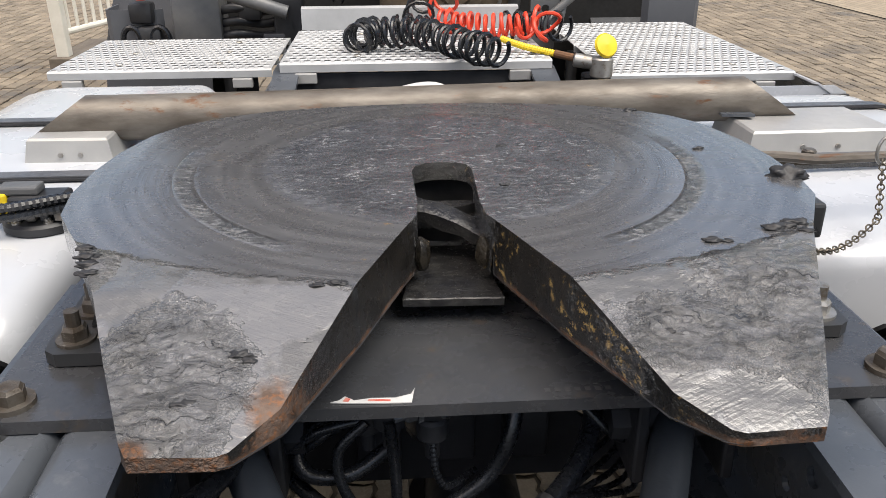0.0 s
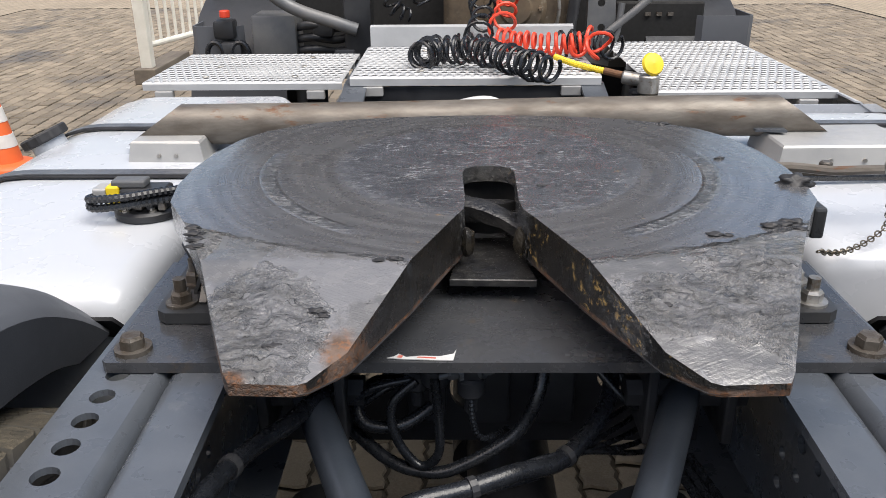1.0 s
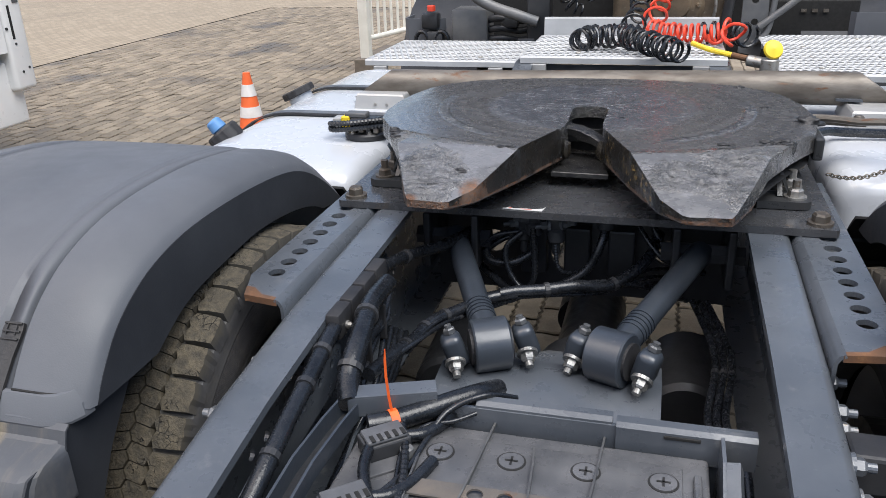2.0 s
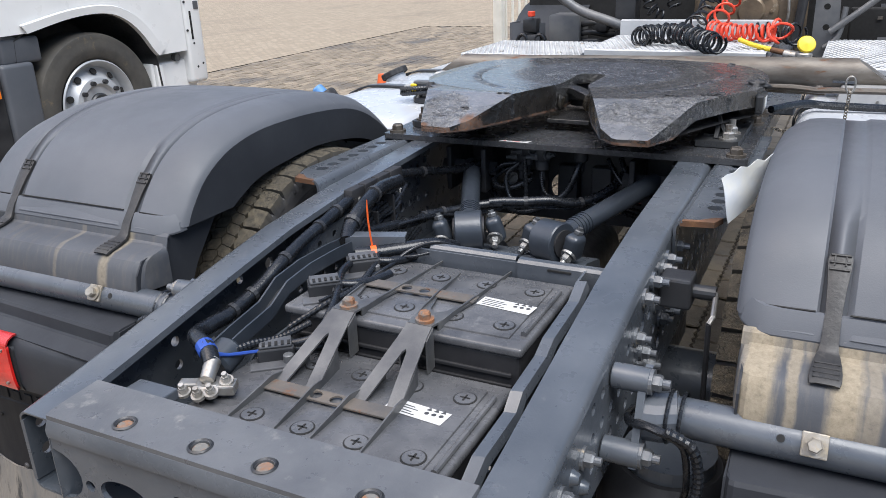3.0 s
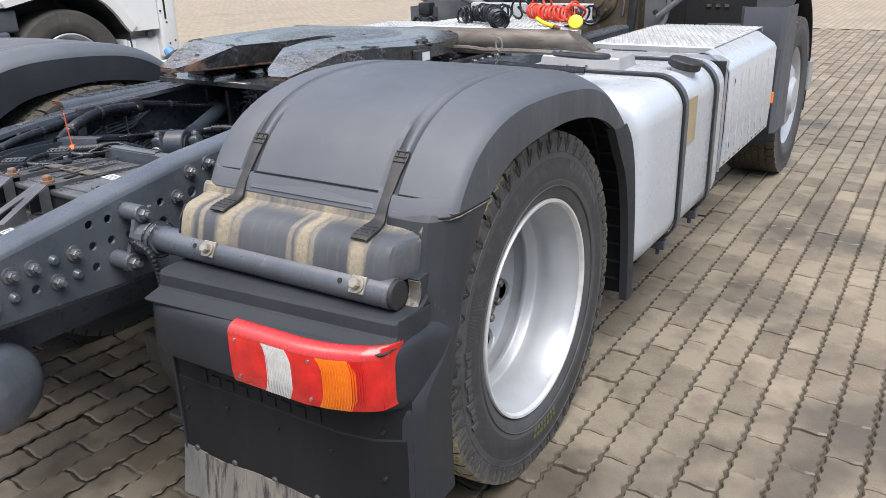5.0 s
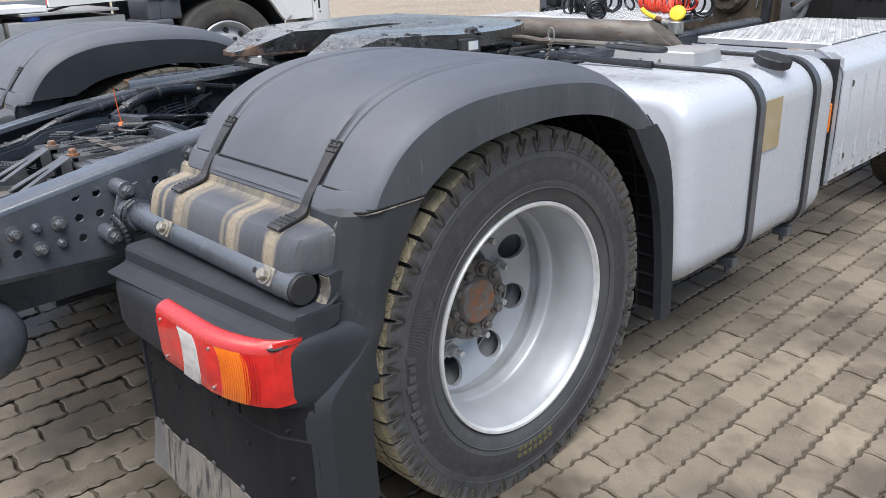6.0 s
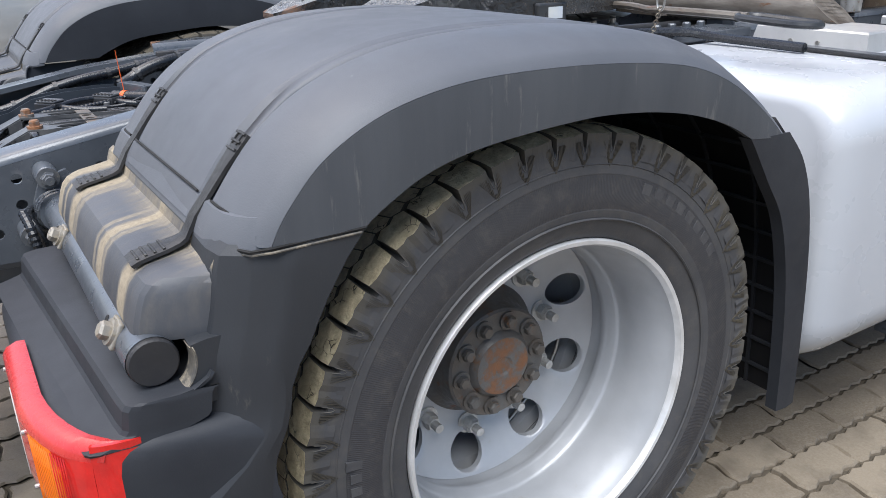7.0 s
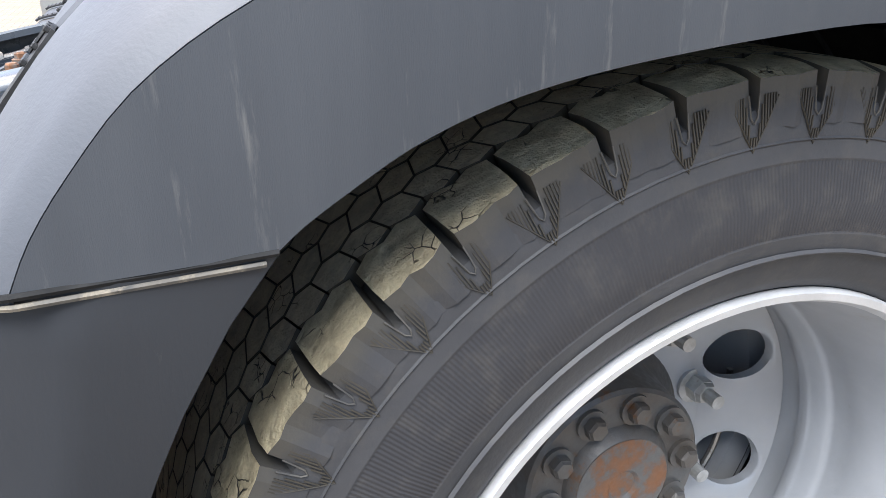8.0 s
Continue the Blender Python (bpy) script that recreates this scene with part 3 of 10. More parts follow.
# ---- building tools ----
def thing(name, label, category, at=(0, 0, 0), group=""):
    e = new(name)
    e.empty_display_size = 0.1
    e.location = at
    return tagged(e, label, category, group)


def part(name, bm, material, parent=None, label="", smooth=False, thick=0.0, fix=True, sharp=0.66):
    if fix:
        bmesh.ops.recalc_face_normals(bm, faces=bm.faces[:])
    me = bpy.data.meshes.new(name)
    if smooth:
        for f in bm.faces:
            f.smooth = True
        for e in bm.edges:
            if (thick and len(e.link_faces) == 1) or (len(e.link_faces) == 2 and e.calc_face_angle(0) > sharp):
                e.smooth = False
    bm.to_mesh(me)
    bm.free()
    me.materials.append(M[material] if isinstance(material, str) else material)
    ob = new(name, me)
    if parent is not None:
        ob.parent = parent
        if parent.type == "EMPTY":
            ob.matrix_parent_inverse = Matrix.Translation(parent.location).inverted()
    if thick:
        so = ob.modifiers.new("thickness", "SOLIDIFY")
        so.thickness, so.offset = thick, 0.0
    if label:
        ob["label"] = label
    return ob


def bevel_new(bm, verts, width, seg=2):
    if width:
        edges = list({e for v in verts for e in v.link_edges})
        bmesh.ops.bevel(bm, geom=edges, offset=width, segments=seg, affect="EDGES", profile=0.5)


def box(bm, x0, x1, y0, y1, z0, z1, bev=0.0, seg=2, m=None):
    vs = bmesh.ops.create_cube(bm, size=1)["verts"]
    for v in vs:
        v.co = Vector(((x0 + x1) / 2 + v.co.x * (x1 - x0), (y0 + y1) / 2 + v.co.y * (y1 - y0), (z0 + z1) / 2 + v.co.z * (z1 - z0)))
        if m:
            v.co = m @ v.co
    bevel_new(bm, vs, bev, seg)
    return bm


def frame_of(d):
    d = Vector(d).normalized()
    u = d.orthogonal().normalized()
    return d, u, d.cross(u)


def cyl(bm, a, b, r, seg=20, r2=None, bev=0.0, caps=True):
    a, b = Vector(a), Vector(b)
    d, u, w = frame_of(b - a)
    r2 = r if r2 is None else r2
    st = [(a, r), (b, r2)]
    if bev:
        st = [(a, r - bev), (a + d * bev, r), (b - d * bev, r2), (b, r2 - bev)]
    rows = [[bm.verts.new(p + (u * math.cos(t) + w * math.sin(t)) * q) for t in (2 * math.pi * i / seg for i in range(seg))] for p, q in st]
    for k in range(len(rows) - 1):
        for i in range(seg):
            j = (i + 1) % seg
            bm.faces.new((rows[k][i], rows[k][j], rows[k + 1][j], rows[k + 1][i]))
    if caps:
        bm.faces.new(rows[0][::-1]), bm.faces.new(rows[-1])
    return bm


def sweep(bm, pts, r, seg=10, caps=True, smooth_n=0, ribbed=0.0):
    """A round tube along a line of points; smooth_n rounds the line by so many steps a span; ribbed gives a corrugated sleeve."""
    pts = [Vector(p) for p in pts]
    if smooth_n:
        pts = catmull(pts, smooth_n)
    if ribbed:
        ln = sum((b - a).length for a, b in zip(pts, pts[1:]))
        pts = resample(pts, max(4, int(ln / ribbed)))
    n = len(pts)
    u = frame_of(pts[1] - pts[0])[1]
    rows = []
    for i, p in enumerate(pts):
        t = (pts[min(i + 1, n - 1)] - pts[max(i - 1, 0)]).normalized()
        u = (u - t * u.dot(t)).normalized()
        w = t.cross(u)
        q = r * (1 if not ribbed or i % 2 else 0.84)
        rows.append([bm.verts.new(p + (u * math.cos(a) + w * math.sin(a)) * q) for a in (2 * math.pi * k / seg for k in range(seg))])
    for k in range(n - 1):
        for i in range(seg):
            j = (i + 1) % seg
            bm.faces.new((rows[k][i], rows[k][j], rows[k + 1][j], rows[k + 1][i]))
    if caps:
        bm.faces.new(rows[0][::-1]), bm.faces.new(rows[-1])
    return bm


def catmull(pts, k):
    out = []
    n = len(pts)
    for i in range(n - 1):
        p0, p1, p2, p3 = pts[max(i - 1, 0)], pts[i], pts[i + 1], pts[min(i + 2, n - 1)]
        for j in range(k):
            t = j / k
            out.append(0.5 * (2 * p1 + (p2 - p0) * t + (2 * p0 - 5 * p1 + 4 * p2 - p3) * t * t + (3 * p1 - p0 - 3 * p2 + p3) * t ** 3))
    out.append(pts[-1])
    return out


def resample(pts, n):
    acc = [0.0]
    for a, b in zip(pts, pts[1:]):
        acc.append(acc[-1] + (b - a).length)
    out, k = [], 0
    for i in range(n + 1):
        s = acc[-1] * i / n
        while k < len(pts) - 2 and acc[k + 1] < s:
            k += 1
        f = (s - acc[k]) / max(acc[k + 1] - acc[k], 1e-9)
        out.append(pts[k].lerp(pts[k + 1], f))
    return out


def lathe(bm, prof, seg=64, centre=(0, 0, 0), closed=False, arc=(0, 2 * math.pi)):
    """Turns a profile of (radius, x) about the x axis through the centre."""
    c = Vector(centre)
    full = abs(arc[1] - arc[0] - 2 * math.pi) < 1e-6
    m = seg if full else seg + 1
    rows = []
    for r, x in prof:
        rows.append([bm.verts.new(c + Vector((x, r * math.cos(t), r * math.sin(t)))) for t in (arc[0] + (arc[1] - arc[0]) * i / seg for i in range(m))])
    pairs = list(zip(rows, rows[1:] + ([rows[0]] if closed else [])))[: len(rows) - (0 if closed else 1)]
    for a, b in pairs:
        for i in range(seg):
            j = (i + 1) % m
            bm.faces.new((a[i], a[j], b[j], b[i]))
    return bm


def ring2(c, r, seg=14, ry=None):
    return [(c[0] + r * math.cos(2 * math.pi * i / seg), c[1] + (ry or r) * math.sin(2 * math.pi * i / seg)) for i in range(seg)]


def plate(bm, outer, holes, place, depth):
    """A sheet cut to a 2D outline with holes, put into space by place(u, v) and given a depth along a vector."""
    loops = [outer] + holes
    edges = []
    tmp = bmesh.new()
    for lp in loops:
        vs = [tmp.verts.new((u, v, 0)) for u, v in lp]
        edges += [tmp.edges.new((vs[i], vs[(i + 1) % len(vs)])) for i in range(len(vs))]
    bmesh.ops.triangle_fill(tmp, use_beauty=True, use_dissolve=False, edges=edges)
    d = Vector(depth)
    a, b = {}, {}
    for v in tmp.verts:
        p = Vector(place(v.co.x, v.co.y))
        a[v], b[v] = bm.verts.new(p), bm.verts.new(p + d)
    for f in tmp.faces:
        bm.faces.new([a[v] for v in f.verts])
        bm.faces.new([b[v] for v in reversed(f.verts)])
    for e in tmp.edges:
        if len(e.link_faces) == 1:
            p, q = e.verts
            bm.faces.new((a[p], a[q], b[q], b[p]))
    tmp.free()
    return bm


def loft(bm, rows, close=False):
    vs = [[bm.verts.new(p) for p in row] for row in rows]
    for a, b in zip(vs, vs[1:]):
        n = len(a)
        for i in range(n if close else n - 1):
            j = (i + 1) % n
            bm.faces.new((a[i], a[j], b[j], b[i]))
    return bm


def hex_bolt(bm, p, d, r=0.013, h=0.013, washer=True, stud=0.0):
    """A hexagon head on a washer at p, standing out along d, with a stud end if wished."""
    p, d = Vector(p), Vector(d).normalized()
    if washer:
        cyl(bm, p - d * 0.002, p + d * 0.004, r * 1.45, 18)
        p = p + d * 0.004
    cyl(bm, p, p + d * h * 0.75, r, 6)
    cyl(bm, p + d * h * 0.75, p + d * h, r * 0.95, 6, r * 0.78)
    if stud:
        cyl(bm, p + d * h, p + d * (h + stud), r * 0.55, 12)
    return bm


def chain_links(bm, a, b, sag, n, r=0.012, w=0.003):
    a, b = Vector(a), Vector(b)
    pts = [a.lerp(b, i / n) - Vector((0, 0, sag * 4 * (i / n) * (1 - i / n))) for i in range(n + 1)]
    for i in range(n):
        c, d = (pts[i] + pts[i + 1]) / 2, pts[i + 1] - pts[i]
        t, u, v = frame_of(d)
        if i % 2:
            u = v
        q = d.length * 0.68
        loop = [c + t * (q * math.cos(k * math.pi / 5)) + u * (r * 0.6 * math.sin(k * math.pi / 5)) for k in range(11)]
        sweep(bm, loop, w, 6, False)
    return bm


def interp(tab, x):
    for (a, p), (b, q) in zip(tab, tab[1:]):
        if x <= b:
            return p + (q - p) * max(0.0, (x - a) / (b - a))
    return tab[-1][1]


# ---- ground ----
def build_ground():
    """One sheet to the horizon: joint sand under the near paving, level paving beyond."""
    bm = bmesh.new()
    x0, x1, y0, y1, far = -7.0, 6.0, -4.0, 14.0, 400.0
    xs, ys = [-far, x0, x1, far], [-far, y0, y1, far]
    for i in range(3):
        for j in range(3):
            z = -0.014 if i == j == 1 else -0.004
            q = [bm.verts.new((x, y, z)) for x, y in ((xs[i], ys[j]), (xs[i + 1], ys[j]), (xs[i + 1], ys[j + 1]), (xs[i], ys[j + 1]))]
            bm.faces.new(q)
    return tagged(part("ground", bm, "ground", fix=False), "tan-grey paved yard reaching far off", "ground", kind="structure")


ground = build_ground()


# ---- chassis ----
RAIL_TOP = [(0.085, 0.777), (0.26, 0.806), (0.52, 0.852), (0.72, 0.884), (0.95, 0.906), (1.43, 0.925), (4.3, 0.93)]
RAIL_LOW = [(0.085, 0.634), (0.26, 0.626), (0.5, 0.615), (1.4, 0.6), (4.3, 0.6)]
RAIL_OUT, RAIL_IN = 0.42, 0.345


def rail_top(y):
    return interp(RAIL_TOP, y)


def build_frame_rail(s):
    t = thing("frame_rail", "dark grey painted steel chassis rail with rows of drilled holes", "chassis rail", (s * 0.4, 0.1, 0.6), "chassis rails")
    ys = [0.085, 0.17, 0.26, 0.38, 0.52, 0.62, 0.72, 0.8, 0.88, 0.95, 1.1, 1.25, 1.43, 1.9, 2.5, 3.2, 4.3]
    bm = bmesh.new()
    loft(bm, [[(s * x, y, rail_top(y) + dz) for x, dz in ((RAIL_IN, -0.012), (RAIL_IN, 0.0), (0.405, 0.0), (0.413, -0.003), (0.418, -0.008), (RAIL_OUT, -0.016))] for y in ys])
    part("top_flange", bm, "frame_paint", t, smooth=True, thick=0.004)
    bm = bmesh.new()
    loft(bm, [[(s * x, y, interp(RAIL_LOW, y) + dz) for x, dz in ((RAIL_IN, 0.0), (0.405, 0.0), (0.415, 0.004), (RAIL_OUT, 0.014))] for y in ys])
    part("bottom_flange", bm, "frame_paint", t, smooth=True, thick=0.004)
    outer = [(y, rail_top(y) - 0.016) for y in ys if y < 2] + [(y, interp(RAIL_LOW, y) + 0.014) for y in reversed(ys) if y < 2]
    holes = []
    for row, z in enumerate((0.693, 0.744, 0.796, 0.85, 0.9)):
        for k in range(30):
            y = 0.114 + 0.0505 * k
            if z > rail_top(y) - 0.035 or y > 1.5:
                continue
            if (row, k) in BOLTED or (k * 7 + row * 5) % 9 == 1:
                continue
            big = (k * 3 + row) % 7 == 3
            holes.append(ring2((y, z), 0.014 if big else 0.0105, 12))
    bm = bmesh.new()
    plate(bm, outer, holes, lambda u, v: (s * (RAIL_OUT + 0.002), u, v), (-s * 0.008, 0, 0))
    part("web", bm, "frame_paint", t)
    bm = bmesh.new()
    box(bm, s * 0.416 - 0.004, s * 0.416 + 0.004, 1.9, 4.3, 0.612, 0.916)
    part("web", bm, "frame_paint", t)
    for row, k in sorted(BOLTED):
        bm = bmesh.new()
        y, z = 0.114 + 0.0505 * k, (0.693, 0.744, 0.796, 0.85)[row]
        if (row + k) % 3 == 2:
            cyl(bm, (s * 0.42, y, z), (s * 0.434, y, z), 0.013, 14, 0.009, 0.002)
            part("rivet", bm, "frame_paint", t, smooth=True)
        else:
            hex_bolt(bm, (s * 0.4225, y, z), (s, 0, 0), 0.0125, 0.014, True, 0.01)
            part("bolt", bm, "nut_paint", t, "grey bolt with a bare stud end")
    return t


BOLTED = {(1, 1), (0, 1), (1, 2), (1, 3), (0, 2), (1, 4), (0, 4), (1, 5), (0, 5), (2, 11), (1, 12), (3, 12), (2, 14), (1, 15), (3, 15), (0, 13)}
for side in (1, -1):
    build_frame_rail(side)


def build_rear_cross_member():
    t = thing("rear_cross_member", "dark grey steel end cross member with oval cutouts", "cross member", (0, 0.12, 0.7))
    bm = bmesh.new()
    holes = [ring2((x, 0.106), 0.0135, 16) for x in (-0.203, -0.056, 0.058, 0.224)]
    plate(bm, [(-0.338, 0.075), (0.33, 0.075), (0.343, 0.095), (0.343, 0.18), (-0.343, 0.18), (-0.343, 0.09)], holes, lambda u, v: (u, v, 0.796 + (v - 0.08) * 0.05), (0, 0, -0.012))
    part("top_plate", bm, "worn_top", t, "scuffed blackened top plate")
    for x in (-0.203, -0.056, 0.058, 0.224):
        bm = bmesh.new()
        cyl(bm, (x, 0.106, 0.782), (x, 0.106, 0.796), 0.0125, 14, bev=0.002)
        part("bolt", bm, "hub_rust", t, "rusty sunk bolt end")
        bm = bmesh.new()
        lathe(bm, [(0.0135, 0), (0.016, 0.0025), (0.019, 0.0005)], 20)
        bmesh.ops.rotate(bm, verts=bm.verts, matrix=Matrix.Rotation(-math.pi / 2, 3, "Y"))
        bmesh.ops.translate(bm, verts=bm.verts, vec=(x, 0.106, 0.7975))
        part("collar", bm, "dark_part", t, smooth=True)
    bm = bmesh.new()
    loft(bm, [[(x, y, z) for y, z in ((0.092, 0.792), (0.076, 0.786), (0.07, 0.772), (0.071, 0.76))] for x in (-0.338, 0.0, 0.338)])
    part("bent_edge", bm, "frame_paint", t, smooth=True, thick=0.004)
    bm = bmesh.new()
    face = [(-0.345, 0.76), (0.345, 0.76), (0.345, 0.735)] + [(0.345 - 0.058 * math.sin(a), 0.69 + 0.045 * math.cos(a)) for a in np.linspace(0.15, math.pi - 0.15, 10)]
    face += [(0.345, 0.64), (0.36, 0.625), (-0.36, 0.625), (-0.345, 0.64)] + [(-0.345 + 0.058 * math.sin(a), 0.69 - 0.045 * math.cos(a)) for a in np.linspace(0.15, math.pi - 0.15, 10)] + [(-0.345, 0.735)]
    holes = [ring2((s * 0.198, 0.685), 0.05, 26, 0.027) for s in (-1, 1)] + [ring2((x, z), r, 14) for x, z, r in (
        (-0.018, 0.69, 0.014), (-0.085, 0.715, 0.0085), (0.048, 0.715, 0.0085), (-0.085, 0.655, 0.0085), (0.048, 0.657, 0.0085), (0.268, 0.685, 0.012), (-0.27, 0.685, 0.01))]
    plate(bm, face, holes, lambda u, v: (u, 0.075, v), (0, 0.008, 0))
    part("rear_face", bm, "frame_paint", t)
    bm = bmesh.new()
    loft(bm, [[(x, y, z) for y, z in ((0.075, 0.628), (0.077, 0.62), (0.09, 0.614), (0.16, 0.614))] for x in (-0.36, 0.36)])
    part("bottom_lip", bm, "frame_paint", t, thick=0.006)
    for s in (-1, 1):
        bm = bmesh.new()
        loft(bm, [[(s * x, y, z) for x, y in ((0.345, 0.075), (0.33, 0.11), (0.345, 0.19))] for z in (0.63, 0.77)])
        part("gusset", bm, "frame_paint", t, thick=0.006)


def build_shelf_bracket(s):
    """The angle bolted along the rail, with a row of slotted holes on its top."""
    t = thing("mounting_angle", "grey steel angle with round holes and rusty end", "mounting angle", (s * 0.47, 1.2, 0.88), "mounting angles")
    bm = bmesh.new()
    outline = [(0.435, 1.75), (0.528, 1.75), (0.528, 1.035), (0.5, 0.955), (0.435, 0.945)]
    holes = [ring2((0.486, 1.052 + 0.0497 * k), 0.0155, 16, 0.0155) for k in range(13)]
    plate(bm, outline, holes, lambda u, v: (s * u, v, 0.924), (0, 0, -0.009))
    part("top_leg", bm, "frame_paint", t)
    bm = bmesh.new()
    loft(bm, [[(s * x, y, z) for x, z in ((0.44, 0.924), (0.432, 0.92), (0.427, 0.91), (0.4265, 0.78))] for y in (0.945, 1.3, 1.75)])
    part("side_leg", bm, "frame_paint", t, smooth=True, thick=0.006)
    bm = bmesh.new()
    plate(bm, [(0.436, 0.9448), (0.5, 0.9548), (0.512, 0.988), (0.495, 0.985), (0.47, 0.962), (0.44, 0.956)], [], lambda u, v: (s * u, v, 0.9252), (0, 0, -0.0115))
    part("rust_patch", bm, "rust", t, "orange rust on the cut edge")
    return t


def build_air_tank():
    t = thing("air_tank", "dark grey cylindrical air reservoir strapped under the rear cross member", "air tank", (0.05, 0.14, 0.39))
    c = (0, 0.15, 0.49)
    prof = [(0.0, -0.29), (0.05, -0.285), (0.085, -0.265), (0.103, -0.23), (0.106, -0.2), (0.106, 0.375), (0.104, 0.392), (0.097, 0.407), (0.08, 0.419), (0.05, 0.428), (0.0, 0.433)]
    bm = lathe(bmesh.new(), prof, 40, c)
    part("body", bm, "frame_paint", t, smooth=True)
    for x in (-0.13, 0.2):
        bm = lathe(bmesh.new(), [(0.1065, x - 0.022), (0.1095, x - 0.02), (0.1095, x + 0.02), (0.1065, x + 0.022)], 40, c)
        part("strap", bm, "frame_paint", t, smooth=True)
        bm = box(bmesh.new(), x - 0.012, x + 0.012, 0.034, 0.046, 0.44, 0.48, 0.002)
        part("buckle", bm, "galv", t, "bright strap buckle")
    for k in range(8):
        x = -0.24 + 0.083 * k
        bm = bmesh.new()
        loft(bm, [[(x + d, 0.15 - 0.108 * math.sin(a), 0.49 + 0.108 * math.cos(a)) for d in (-0.003, 0.003)] for a in np.linspace(-0.3, 1.0, 8)])
        geom = bmesh.ops.extrude_face_region(bm, geom=bm.faces[:])["geom"]
        for v in geom:
            if isinstance(v, bmesh.types.BMVert):
                v.co += Vector((0, v.co.y - 0.15, v.co.z - 0.49)).normalized() * 0.018
        part("rib", bm, "frame_paint", t)
    bm = bmesh.new()
    loft(bm, [[(x, 0.15 - 0.112 * math.sin(a), 0.49 + 0.112 * math.cos(a)) for x in (-0.26, 0.33)] for a in np.linspace(-0.35, 0.75, 10)])
    part("cradle", bm, "frame_paint", t, smooth=True, thick=0.004)


build_rear_cross_member()
for side in (1, -1):
    build_shelf_bracket(side)
build_air_tank()


def build_air_spring(s):
    t = thing("air_spring", "black rubber air spring bellows below the chassis rail", "air spring", (s * 0.5, 0.62, 0.22), "air springs")
    bm = bmesh.new()
    prof = [(0.0, 0.22), (0.09, 0.22), (0.1, 0.24), (0.1, 0.3), (0.115, 0.33), (0.125, 0.4), (0.125, 0.5), (0.115, 0.56), (0.09, 0.585), (0.0, 0.585)]
    lathe(bm, prof, 32)
    bmesh.ops.rotate(bm, verts=bm.verts, matrix=Matrix.Rotation(-math.pi / 2, 3, "Y"))
    bmesh.ops.translate(bm, verts=bm.verts, vec=(s * 0.5, 0.64, 0))
    part("bellows", bm, "black_rubber", t, smooth=True)
    bm = bmesh.new()
    cyl(bm, (s * 0.5, 0.64, 0.585), (s * 0.5, 0.64, 0.61), 0.08, 24)
    part("mount", bm, "frame_paint", t)
    bm = box(bmesh.new(), s * 0.5 - 0.09, s * 0.5 + 0.09, 0.55, 0.75, 0.2, 0.222, 0.004)
    part("seat_plate", bm, "dark_part", t)


for side in (1, -1):
    build_air_spring(side)


